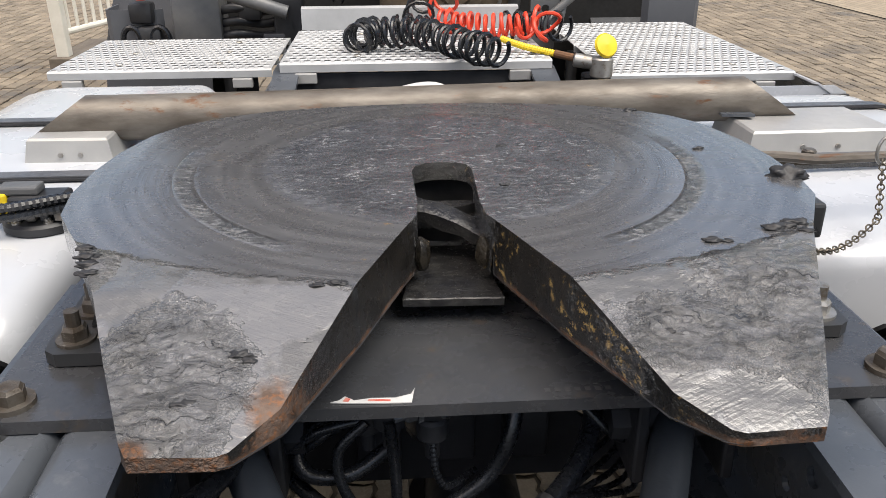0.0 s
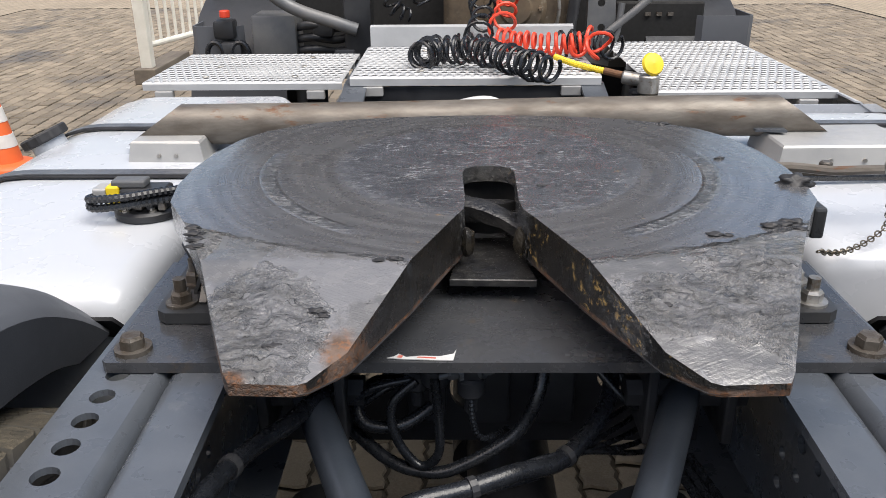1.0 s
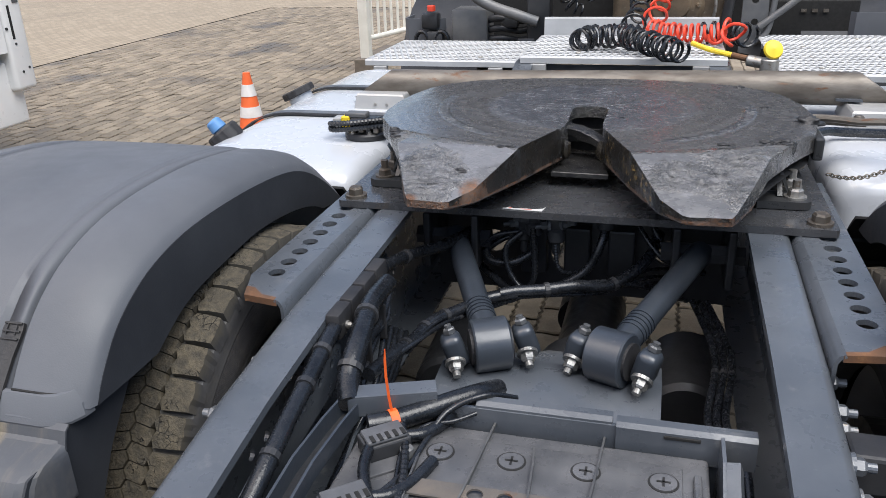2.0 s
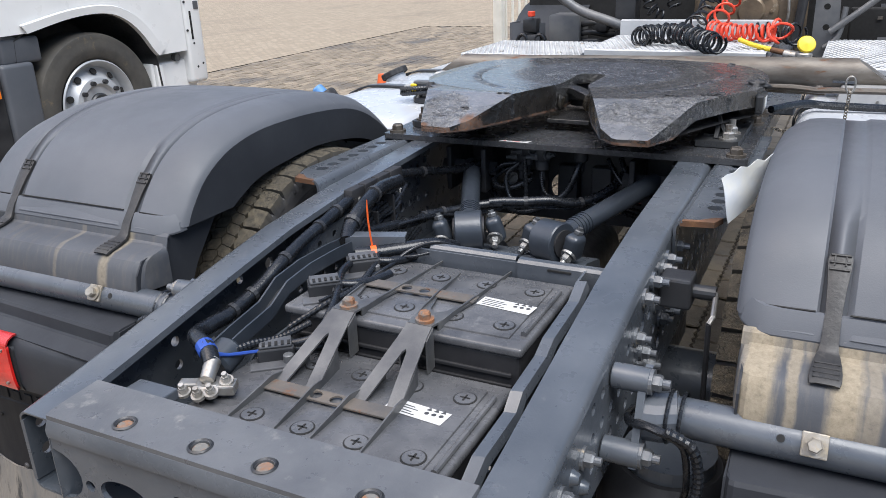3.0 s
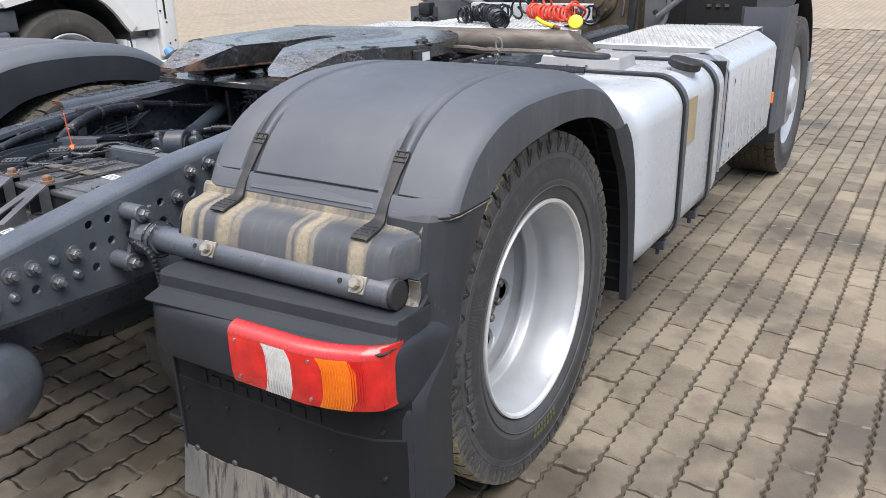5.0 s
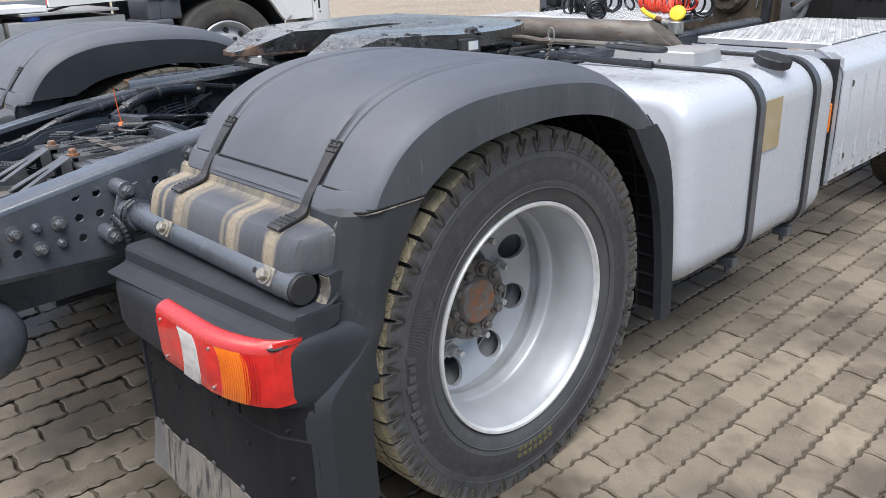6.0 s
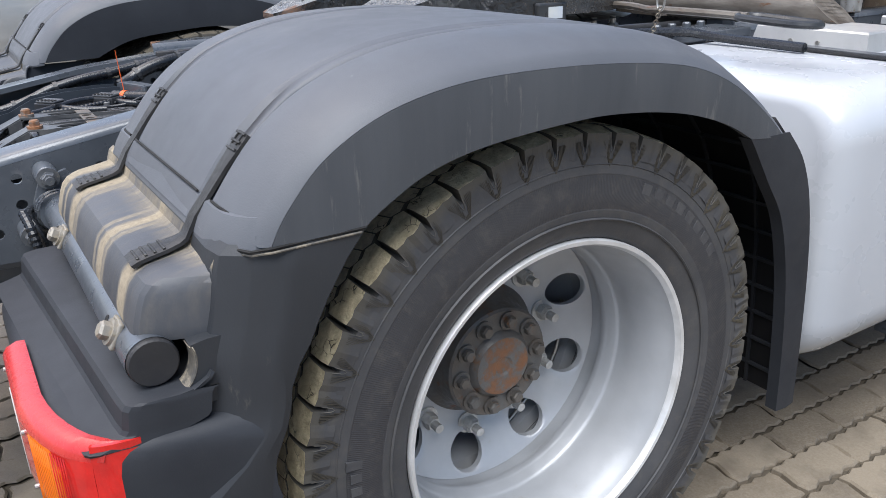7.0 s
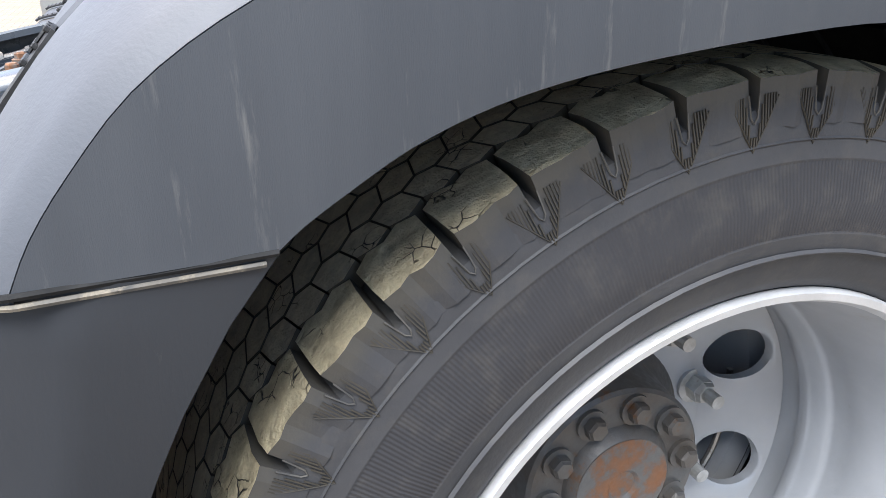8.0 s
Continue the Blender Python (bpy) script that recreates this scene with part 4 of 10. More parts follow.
def build_fender_tube(s):
    t = thing("fender_carrier_tube", "dark grey round tube carrying the rear fender with zinc bolts", "carrier tube", (s * 0.8, 0.52, 0.71), "fender carrier tubes")
    bm = bmesh.new()
    cyl(bm, (s * 0.5, 0.525, 0.748), (s * 1.204, 0.525, 0.748), 0.0315, 28, caps=False)
    cyl(bm, (s * 0.5, 0.525, 0.748), (s * 1.204, 0.525, 0.748), 0.028, 28, caps=False)
    part("tube", bm, "frame_paint", t, smooth=True)
    bm = bmesh.new()
    cyl(bm, (s * 1.19, 0.525, 0.748), (s * 1.212, 0.525, 0.748), 0.0305, 28, bev=0.002)
    part("end_plug", bm, "black_rubber", t, "black plastic end plug")
    for x in (0.721, 1.134):
        bm = bmesh.new()
        d = Vector((0, -0.85, 0.5)).normalized()
        p = Vector((s * x, 0.525, 0.748)) + d * 0.0285
        box(bm, -0.018, 0.018, -0.018, 0.018, 0, 0.006, 0.002, m=Matrix.Translation(p) @ d.to_track_quat("Z", "X").to_matrix().to_4x4())
        hex_bolt(bm, p + d * 0.006, d, 0.012, 0.013)
        part("bolt", bm, "dusty_zinc", t, "dusty zinc bolt and plate")
        bm = bmesh.new()
        cyl(bm, Vector((s * (x - 0.045), 0.525, 0.748)) + d * 0.027, Vector((s * (x - 0.045), 0.525, 0.748)) + d * 0.032, 0.006, 12)
        part("hole", bm, "hollow", t)
    bm = bmesh.new()
    plate(bm, [(0.455, 0.68), (0.5, 0.665), (0.53, 0.7), (0.565, 0.79), (0.55, 0.815), (0.5, 0.8)], [], lambda u, v: (s * 0.468, u, v), (s * 0.012, 0, 0))
    sweep(bm, [(s * 0.47, 0.52, 0.74), (s * 0.5, 0.52, 0.742), (s * 0.53, 0.525, 0.748)], 0.04, 18)
    part("bracket", bm, "frame_paint", t)
    for y, z in ((0.516, 0.804), (0.47, 0.698)):
        bm = bmesh.new()
        cyl(bm, (s * 0.424, y, z), (s * 0.484, y, z), 0.021, 20, bev=0.002)
        part("spacer", bm, "frame_paint", t, smooth=True)
        bm = hex_bolt(bmesh.new(), (s * 0.484, y, z), (s, 0, 0), 0.014, 0.014, True, 0.012)
        part("bolt", bm, "nut_paint", t, "scuffed grey bolt")
    bm = bmesh.new()
    for k in range(3):
        sweep(bm, [(s * (0.44 + 0.002 * k), 0.6, 0.70), (s * 0.455, 0.5, 0.735 + 0.004 * k), (s * (0.5 + 0.008 * k), 0.468, 0.75), (s * 0.545, 0.48, 0.72), (s * 0.55, 0.5, 0.63), (s * 0.53, 0.53, 0.58), (s * 0.48, 0.6, 0.55)], 0.0055, 8, smooth_n=8)
    part("wiring", bm, "cable", t, smooth=True)
    bm = sweep(bmesh.new(), [(s * 0.52, 0.46, 0.757), (s * 0.562, 0.466, 0.73), (s * 0.57, 0.475, 0.65), (s * 0.545, 0.47, 0.6), (s * 0.57, 0.46, 0.565), (s * 0.62, 0.46, 0.56)], 0.009, 10, smooth_n=10, ribbed=0.005)
    part("corrugated_hose", bm, "cable", t)
    bm = bmesh.new()
    for x in (0.515, 0.535):
        lathe(bm, [(0.042, x - 0.003), (0.044, x), (0.042, x + 0.003)], 24, (0, 0.522, 0.746)) if s > 0 else lathe(bm, [(0.042, -x - 0.003), (0.044, -x), (0.042, -x + 0.003)], 24, (0, 0.522, 0.746))
    part("cable_tie", bm, "cable", t)


for side in (1, -1):
    build_fender_tube(side)


# ---- wheels ----
WHEEL_Y, WHEEL_Z = 1.161, 0.459
TYRE_R = 0.477


def tyre_profile(s, cx, w=0.157, bead=0.297):
    """Half-section from the outer bead over the crown to the inner bead, as (radius, x)."""
    half = [(bead - 0.004, 0.125), (bead + 0.0035, 0.139), (bead + 0.014, 0.146), (bead + 0.03, 0.15), (bead + 0.052, w), (bead + 0.08, w + 0.001), (bead + 0.11, 0.152), (0.425, 0.1505), (0.444, 0.15), (0.449, 0.148), (0.4525, 0.139), (0.456, 0.126), (0.4615, 0.108)]
    return [(r, cx + s * x) for r, x in half] + [(0.461, cx)] + [(r, cx - s * x) for r, x in reversed(half)]


def ring_block(bm, s, cx, poly, r0, r1, drop=lambda x: 0.0):
    """One raised block on the crown: an outline of (angle, x) lifted from radius r0 to r1 with sloped flanks."""
    pt = lambda a, x, r: Vector((cx + s * x, -r * math.sin(a), r * math.cos(a)))
    c = (sum(p[0] for p in poly) / len(poly), sum(p[1] for p in poly) / len(poly))
    lo = [bm.verts.new(pt(a, x, r0)) for a, x in poly]
    hi = [bm.verts.new(pt(c[0] + (a - c[0]) * 0.972, c[1] + (x - c[1]) * 0.972, r1 - drop(x))) for a, x in poly]
    bm.faces.new(hi)
    k = len(poly)
    for i in range(k):
        bm.faces.new((lo[i], lo[(i + 1) % k], hi[(i + 1) % k], hi[i])).material_index = 1


LUGS, LUG_PHASE = 49, 0.104


def tread_blocks(bm, s, cx):
    """Five rows of six-cornered blocks that interlock, with narrow grooves."""
    edge = [-0.097, -0.058, -0.02, 0.02, 0.058, 0.097]
    step = math.pi / LUGS
    for i in range(2 * LUGS):
        for j in range(5):
            a0 = (i + 2 * LUG_PHASE + (0.5 if j % 2 else 0.0) + 0.3) * step
            x0, x1 = edge[j] + 0.001, edge[j + 1] - 0.001
            h, q, k = step * 0.482, 0.0042, step * 0.1 * (1 if j % 2 else -1)
            ring_block(bm, s, cx, [(a0 - h - k, x0 + q), (a0 - k, x0 - q + 0.001), (a0 + h - k, x0 + q), (a0 + h + k, x1 - q), (a0 + k, x1 + q - 0.001), (a0 - h + k, x1 - q)], 0.462, TYRE_R)
    return bm


def shoulder_lugs(bm, s, cx):
    """Broad lugs on both shoulders, parted by slots that open towards the sidewall."""
    step = 2 * math.pi / LUGS
    rnd = random.Random(3)
    for i in range(LUGS):
        for e in (-1, 1):
            a0 = (i + LUG_PHASE) * step
            xi, xo = e * 0.0988, e * 0.15
            jag = [rnd.uniform(-0.0016, 0.0016) for q in range(6)]
            inner = [(a0 + f * step, xi + e * d) for f, d in ((0.462, 0.004), (0.23, -0.003), (0.0, 0.004), (-0.23, -0.003), (-0.462, 0.004))]
            outer = [(a0 - 0.452 * step, e * 0.122), (a0 - 0.448 * step, e * 0.136), (a0 - 0.438 * step, xo - e * 0.002)] + [(a0 + (-0.28 + 0.16 * q) * step, xo + e * jag[q]) for q in range(4)] + [(a0 + 0.425 * step, xo - e * 0.001), (a0 + 0.438 * step, e * 0.136), (a0 + 0.447 * step, e * 0.12)]
            poly = inner + outer
            lo = []
            for a, x in poly:
                edge = max(0.0, (abs(x) - 0.11) / 0.04)
                w, r = a0 + (a - a0) * (1 + 0.045 * edge), 0.448 - 0.014 * edge
                lo.append(bm.verts.new(Vector((cx + s * (x + e * 0.0012 * edge), -r * math.sin(w), r * math.cos(w)))))
            hi = []
            for a, x in poly:
                r = TYRE_R - 0.0005 - 0.0055 * max(0.0, (abs(x) - 0.118) / 0.032) ** 2
                w = a0 + (a - a0) * 0.975
                hi.append(bm.verts.new(Vector((cx + s * x, -r * math.sin(w), r * math.cos(w)))))
            top = [hi[k] for k in (0, 1, 2, 3, 4, 5, 14)]
            rim = [hi[k] for k in (14, 5, 6, 7, 8, 9, 10, 11, 12, 13)]
            bm.faces.new(top), bm.faces.new(rim)
            k = len(poly)
            for q in range(k):
                bm.faces.new((lo[q], lo[(q + 1) % k], hi[(q + 1) % k], hi[q])).material_index = 1
    for v in bm.verts:
        v.co += Vector((0, v.co.y, v.co.z)).normalized() * noise.noise(v.co * 55) * 0.0016
    return bm


def side_x(r):
    """How far the sidewall stands out at a radius near the shoulder."""
    return interp([(0.41, 0.151), (0.425, 0.151), (0.437, 0.1515), (0.465, 0.1495)], r)


def slot_lips(bm, s, cx):
    """The scuffed V-shaped edge round the foot of each shoulder slot."""
    step = 2 * math.pi / LUGS
    for i in range(LUGS):
        a0 = (i + LUG_PHASE + 0.5) * step
        pts = []
        for f, r in ((-0.075, 0.461), (-0.06, 0.451), (-0.045, 0.444), (0.0, 0.4405), (0.045, 0.444), (0.06, 0.451), (0.08, 0.461)):
            a = a0 + f * step
            pts.append((cx + s * side_x(r), -r * math.sin(a), r * math.cos(a)))
        sweep(bm, pts, 0.0007, 4)
    return bm


def side_ribs(bm, s, cx):
    """Finely ribbed V-shaped fields on the sidewall, one round each shoulder slot, inside a raised line."""
    step = 2 * math.pi / LUGS
    for i in range(LUGS):
        a0 = (i + LUG_PHASE + 0.5) * step
        line = [(cx + s * side_x(r), -r * math.sin(a0 + f * step), r * math.cos(a0 + f * step)) for f, r in ((-0.36, 0.458), (-0.18, 0.438), (0.0, 0.4195), (0.18, 0.438), (0.36, 0.458))]
        sweep(bm, line, 0.0007, 4)
        for k in range(-8, 9):
            f = k * 0.04
            g = abs(f)
            a = a0 + f * step
            lo, hi = 0.421 + 0.036 * g / 0.34, min(0.46, 0.431 + max(0.0, g - 0.05) * 0.32)
            if hi - lo > 0.003:
                sweep(bm, [(cx + s * (side_x(r) + 0.0003), -r * math.sin(a), r * math.cos(a)) for r in (lo, hi)], 0.0007, 4, False)
    return bm


def build_tyre(t, s, cx, detail, dusty):
    bm = lathe(bmesh.new(), tyre_profile(s, cx), 96)
    ty = part("tyre", bm, "tyre", t, "black tyre with worn dusty tread", smooth=True)
    bm = tread_blocks(bmesh.new(), s, cx)
    tr = part("tread", bm, "tyre_dusty" if dusty else "tyre_brown", ty, "zigzag tread blocks grey with dust")
    tr["kind"] = "stuff"
    bm = shoulder_lugs(bmesh.new(), s, cx)
    tr.data.materials.append(M["tyre_plain"])
    tr = part("shoulder_lug", bm, "tyre_muddy" if dusty else "tyre_brown", ty, "shoulder lugs caked in dry mud" if dusty else "brown dusty shoulder lugs")
    tr.data.materials.append(M["tyre"])
    tr["kind"] = "stuff"
    if detail:
        bm = side_ribs(bmesh.new(), s, cx)
        part("shoulder_rib", bm, "tyre_plain", ty)["kind"] = "stuff"
        bm = slot_lips(bmesh.new(), s, cx)
        part("slot_lip", bm, "tyre_lip", ty, "pale scuffed slot edges")["kind"] = "stuff"
        for r, x in ((0.423, 0.1495), (0.335, 0.1545)):
            bm = lathe(bmesh.new(), [(r - 0.0022, cx + s * x), (r, cx + s * (x + 0.0026)), (r + 0.0022, cx + s * x)], 96)
            part("sidewall_ring", bm, "tyre", ty, smooth=True)
    return ty


def build_rim(t, s, fx, holes=8):
    """A deep steel rim whose flange lies at fx and whose disc sits far inside."""
    prof = [(0.292, fx - 0.014), (0.2985, fx - 0.004), (0.2985, fx + 0.003), (0.2965, fx + 0.006), (0.29, fx + 0.005), (0.286, fx - 0.002), (0.285, fx - 0.006)]
    bm = lathe(bmesh.new(), [(r, s * x) for r, x in prof], 96)
    part("rim_flange", bm, "rim_edge", t, "bright brushed rim edge", smooth=True)
    prof = [(0.285, fx - 0.006), (0.282, fx - 0.02), (0.277, fx - 0.032), (0.272, fx - 0.055), (0.2655, fx - 0.085), (0.264, fx - 0.105), (0.264, fx - 0.128), (0.2615, fx - 0.134), (0.2585, fx - 0.138), (0.258, fx - 0.155), (0.2555, fx - 0.159), (0.2545, fx - 0.164), (0.2545, fx - 0.172), (0.257, fx - 0.176), (0.262, fx - 0.182), (0.265, fx - 0.2), (0.265, fx - 0.212)]
    bm = lathe(bmesh.new(), [(r, s * x) for r, x in prof], 96)
    part("rim", bm, "rim", t, "silver painted steel rim", smooth=True)
    zx = lambda r: interp([(0.1, fx - 0.258), (0.165, fx - 0.258), (0.176, fx - 0.253), (0.2, fx - 0.242), (0.222, fx - 0.233), (0.25, fx - 0.219), (0.265, fx - 0.21)], r)
    bm = bmesh.new()
    r0, r1, rc, rh = 0.172, 0.2645, 0.2205, 0.0375
    half = math.pi / holes
    for k in range(holes):
        ac = radians(20.3) + 2 * math.pi * k / holes
        rings = [[], [], [], []]
        for i in range(32):
            a = 2 * math.pi * i / 32
            u, v = math.cos(a), math.sin(a)
            q = max(abs(u), abs(v))
            du, dv = u / q, v / q
            bu, bv = rc + (r1 - rc) * du if du > 0 else rc + (rc - r0) * du, ac + half * dv
            hr, ha = rc + rh * u, ac + rh * v / rc
            for n, f in enumerate((0.0, 0.18, 0.5, 1.0)):
                r, w = hr + (bu - hr) * f, ha + (bv - ha) * f
                rings[n].append((s * (zx(r) - (0.0025 if n == 0 else 0.0)), r * math.cos(w), r * math.sin(w)))
        back = [(x - s * 0.012, y, z) for x, y, z in rings[0]]
        loft(bm, [back] + rings, True)
    bmesh.ops.remove_doubles(bm, verts=bm.verts[:], dist=0.0004)
    lathe(bm, [(r, s * (zx(r) - 0.0005)) for r in (0.178, 0.172, 0.16, 0.15, 0.098)], 72)
    part("disc", bm, "rim", t, "silver wheel disc with round hand holes", smooth=True)
    for k in range(10):
        a = 2 * math.pi * k / 10 + 0.2
        bm = hex_bolt(bmesh.new(), (s * (fx - 0.258), 0.1675 * math.cos(a), 0.1675 * math.sin(a)), (s, 0, 0), 0.0165, 0.024, True, 0.02)
        part("wheel_nut", bm, "bright_zinc", t, "bright zinc wheel nut with stud end")
    return t


def build_hub(t, s, hx):
    bm = lathe(bmesh.new(), [(0.135, s * (hx - 0.12)), (0.135, s * (hx - 0.075)), (0.118, s * (hx - 0.06)), (0.112, s * (hx - 0.03)), (0.11, s * (hx - 0.004)), (0.106, s * hx), (0.068, s * hx), (0.064, s * (hx + 0.008)), (0.058, s * (hx + 0.014)), (0.02, s * (hx + 0.014)), (0.018, s * (hx + 0.01)), (0.0, s * (hx + 0.01))], 64)
    hub = part("hub", bm, "hub", t, "greasy rust-stained hub flange", smooth=True)
    bm = lathe(bmesh.new(), [(0.0575, s * (hx + 0.0145)), (0.05, s * (hx + 0.0165)), (0.02, s * (hx + 0.016)), (0.016, s * (hx + 0.0125)), (0.0, s * (hx + 0.0125))], 40)
    part("hub_cap", bm, "hub_rust", hub, "rusted centre of the hub", smooth=True)
    for k in range(10):
        a = 2 * math.pi * k / 10 + 0.1
        bm = hex_bolt(bmesh.new(), (s * (hx + 0.001), 0.087 * math.cos(a), 0.087 * math.sin(a)), (s, 0, 0), 0.0125, 0.014)
        part("hub_bolt", bm, "hub", hub)


def settle(t):
    """Flattens what would sink into the ground, as the load does."""
    for ob in t.children_recursive:
        for v in ob.data.vertices:
            if v.co.z < -WHEEL_Z + 0.002:
                v.co.z = -WHEEL_Z + 0.002 - 0.0001 * (v.co.z + WHEEL_Z)


def build_rear_wheels(s):
    t = thing("twin_wheel", "twin rear wheel with silver steel rim and mud-caked black tyres", "wheel", (0, 0, 0), "rear wheels")
    near = s > 0
    build_tyre(t, s, s * 1.065, near, near)
    # inner tyre takes the dark tread: its gap's darkness is put into the colour
    build_tyre(t, s, s * 0.695, False, False)
    build_rim(t, s, 1.206, 9)
    build_hub(t, s, 1.03)
    bm = lathe(bmesh.new(), [(0.3, s * 0.94), (0.27, s * 0.93), (0.25, s * 0.85), (0.25, s * 0.7), (0.27, s * 0.62), (0.302, s * 0.585)], 48)
    part("inner_rim", bm, "rim", t, smooth=True)
    bm = cyl(bmesh.new(), (s * 0.56, 0, 0), (s * 0.92, 0, 0), 0.2, 32)
    part("brake_drum", bm, "dark_part", t, "dark brake drum behind the disc")
    bm = bmesh.new()
    sweep(bm, [(s * 0.93, 0.06, -0.25), (s * 0.935, 0.16, -0.16), (s * 0.935, 0.22, -0.08), (s * 0.932, 0.235, 0.03)], 0.0045, 8, smooth_n=6)
    part("valve_stem", bm, "galv", t, smooth=True)
    if near:
        for k, (a0, a1) in enumerate(((radians(68), radians(30)), (radians(172), radians(205)))):
            n = 8 if k == 0 else 10
            ty = next(c for c in t.children if c.name.startswith("tyre"))
            for i in range(n):
                bm = bmesh.new()
                u = a0 + (a1 - a0) * i / n
                v = u + (a1 - a0) / n * 0.62
                r0, r1 = (0.372, 0.402) if i % 3 or k == 0 else (0.368, 0.41)
                xs = s * (1.065 + 0.1535)
                q = [(xs, r * math.cos(w), r * math.sin(w)) for w, r in ((u, r0), (v, r0), (v, r1), (u, r1))]
                lo, hi = [bm.verts.new((p[0] - s * 0.003, p[1], p[2])) for p in q], [bm.verts.new((p[0] + s * 0.003, p[1], p[2])) for p in q]
                bm.faces.new(hi)
                for e in range(4):
                    bm.faces.new((lo[e], lo[(e + 1) % 4], hi[(e + 1) % 4], hi[e]))
                part("raised_mark", bm, "tyre_mark", ty, "raised plain bar")
        bm = bmesh.new()
        for i in range(7):
            for j in range(2):
                a = radians(-98 + 3.2 * i)
                r = 0.345 + 0.02 * j
                q = [(s * 1.2235, rr * math.cos(w), rr * math.sin(w)) for w, rr in ((a, r), (a + radians(2.1), r), (a + radians(2.1), r + 0.011), (a, r + 0.011))]
                bm.faces.new([bm.verts.new(p) for p in q])
        part("size_mark", bm, "moss_print", next(c for c in t.children if c.name.startswith("tyre")), "yellowed tyre size marks", thick=0.001)
    settle(t)
    t.location = (0, WHEEL_Y, WHEEL_Z)
    return t


for side in (1, -1):
    build_rear_wheels(side)


def build_axle():
    t = thing("rear_axle", "dark grey painted rear axle housing with bolted link brackets", "axle", (0, 1.155, 0.2))
    bm = cyl(bmesh.new(), (-0.56, 1.155, 0.45), (0.56, 1.155, 0.45), 0.085, 28)
    part("beam", bm, "frame_paint", t, smooth=True)
    bm = lathe(bmesh.new(), [(0.0, -0.2), (0.12, -0.19), (0.2, -0.12), (0.22, -0.02), (0.22, 0.06), (0.18, 0.13), (0.1, 0.17), (0.0, 0.18)], 32, (0, 1.17, 0.5))
    part("differential", bm, "frame_paint", t, smooth=True)
    bm = bmesh.new()
    loft(bm, [[(x, y, z) for x in (-0.2, -0.12, 0.0, 0.12, 0.2)] for y, z in ((0.93, 0.6), (0.96, 0.68), (1.03, 0.715), (1.12, 0.725), (1.22, 0.7), (1.27, 0.6))])
    part("top_casting", bm, "frame_paint", t, "smooth cast top of the axle", smooth=True, thick=0.02)
    bm = lathe(bmesh.new(), [(0.0, 0.0), (0.1, 0.0), (0.11, 0.02), (0.11, 0.05), (0.075, 0.06), (0.075, 0.4), (0.0, 0.4)], 32)
    bmesh.ops.rotate(bm, verts=bm.verts, matrix=Matrix.Rotation(math.pi / 2, 3, "Z"))
    bmesh.ops.translate(bm, verts=bm.verts, vec=(0.04, 1.36, 0.55))
    part("input_flange", bm, "dark_part", t, "dark round drive flange", smooth=True)
    # dark beams and drums added to cover the bright paving below the bay
    for s in (-1, 1):
        bm = box(bmesh.new(), s * 0.3 - 0.045, s * 0.3 + 0.045, 0.62, 1.72, 0.3, 0.4, 0.012)
        part("trailing_beam", bm, "dark_part", t)
        bm = cyl(bmesh.new(), (s * 0.26, 1.38, 0.5), (s * 0.26, 1.6, 0.52), 0.085, 28, bev=0.012)
        part("brake_chamber", bm, "dark_part", t, smooth=True)
    return t


build_axle()


# ---- rear fenders ----
CROWN = [(0.617, 0.878), (0.64, 0.908), (0.665, 0.942), (0.7, 0.982), (0.745, 1.018), (0.8, 1.046), (0.87, 1.068), (0.95, 1.081), (1.05, 1.086), (1.16, 1.084), (1.27, 1.073), (1.37, 1.055), (1.46, 1.022), (1.54, 0.972), (1.6, 0.92), (1.635, 0.88)]
SIDE = [(0.647, 0.88), (0.66, 0.906), (0.682, 0.936), (0.714, 0.971), (0.757, 1.001), (0.81, 1.026), (0.875, 1.044), (0.95, 1.055), (1.05, 1.06), (1.16, 1.058), (1.27, 1.048), (1.365, 1.03), (1.447, 0.998), (1.52, 0.952), (1.577, 0.905), (1.612, 0.872)]
ARCH = [(0.786, 0.882), (0.8, 0.893), (0.825, 0.908), (0.858, 0.926), (0.895, 0.94), (0.935, 0.95), (0.98, 0.957), (1.03, 0.962), (1.085, 0.966), (1.16, 0.969), (1.235, 0.965), (1.3, 0.957), (1.36, 0.945), (1.42, 0.927), (1.468, 0.907), (1.51, 0.884)]


def finer(tab, k=3):
    """The same curve with k steps a span."""
    return [(p.x, p.y) for p in catmull([Vector((y, z, 0)) for y, z in tab], k)]


CROWN, SIDE, ARCH = finer(CROWN), finer(SIDE), finer(ARCH)


# plan of the rear end of the lamp carrier: how far it falls back towards the outer corner
CARRIER_BACK = [(0.61, 0.05), (0.616, 0.03), (0.626, 0.015), (0.645, 0.005), (0.68, 0.0), (1.08, 0.0), (1.13, 0.009), (1.17, 0.021), (1.2, 0.036), (1.222, 0.053), (1.238, 0.076), (1.248, 0.105), (1.254, 0.14), (1.258, 0.175), (1.261, 0.21), (1.2625, 0.25)]


def carrier_back(x):
    return interp(CARRIER_BACK, x)


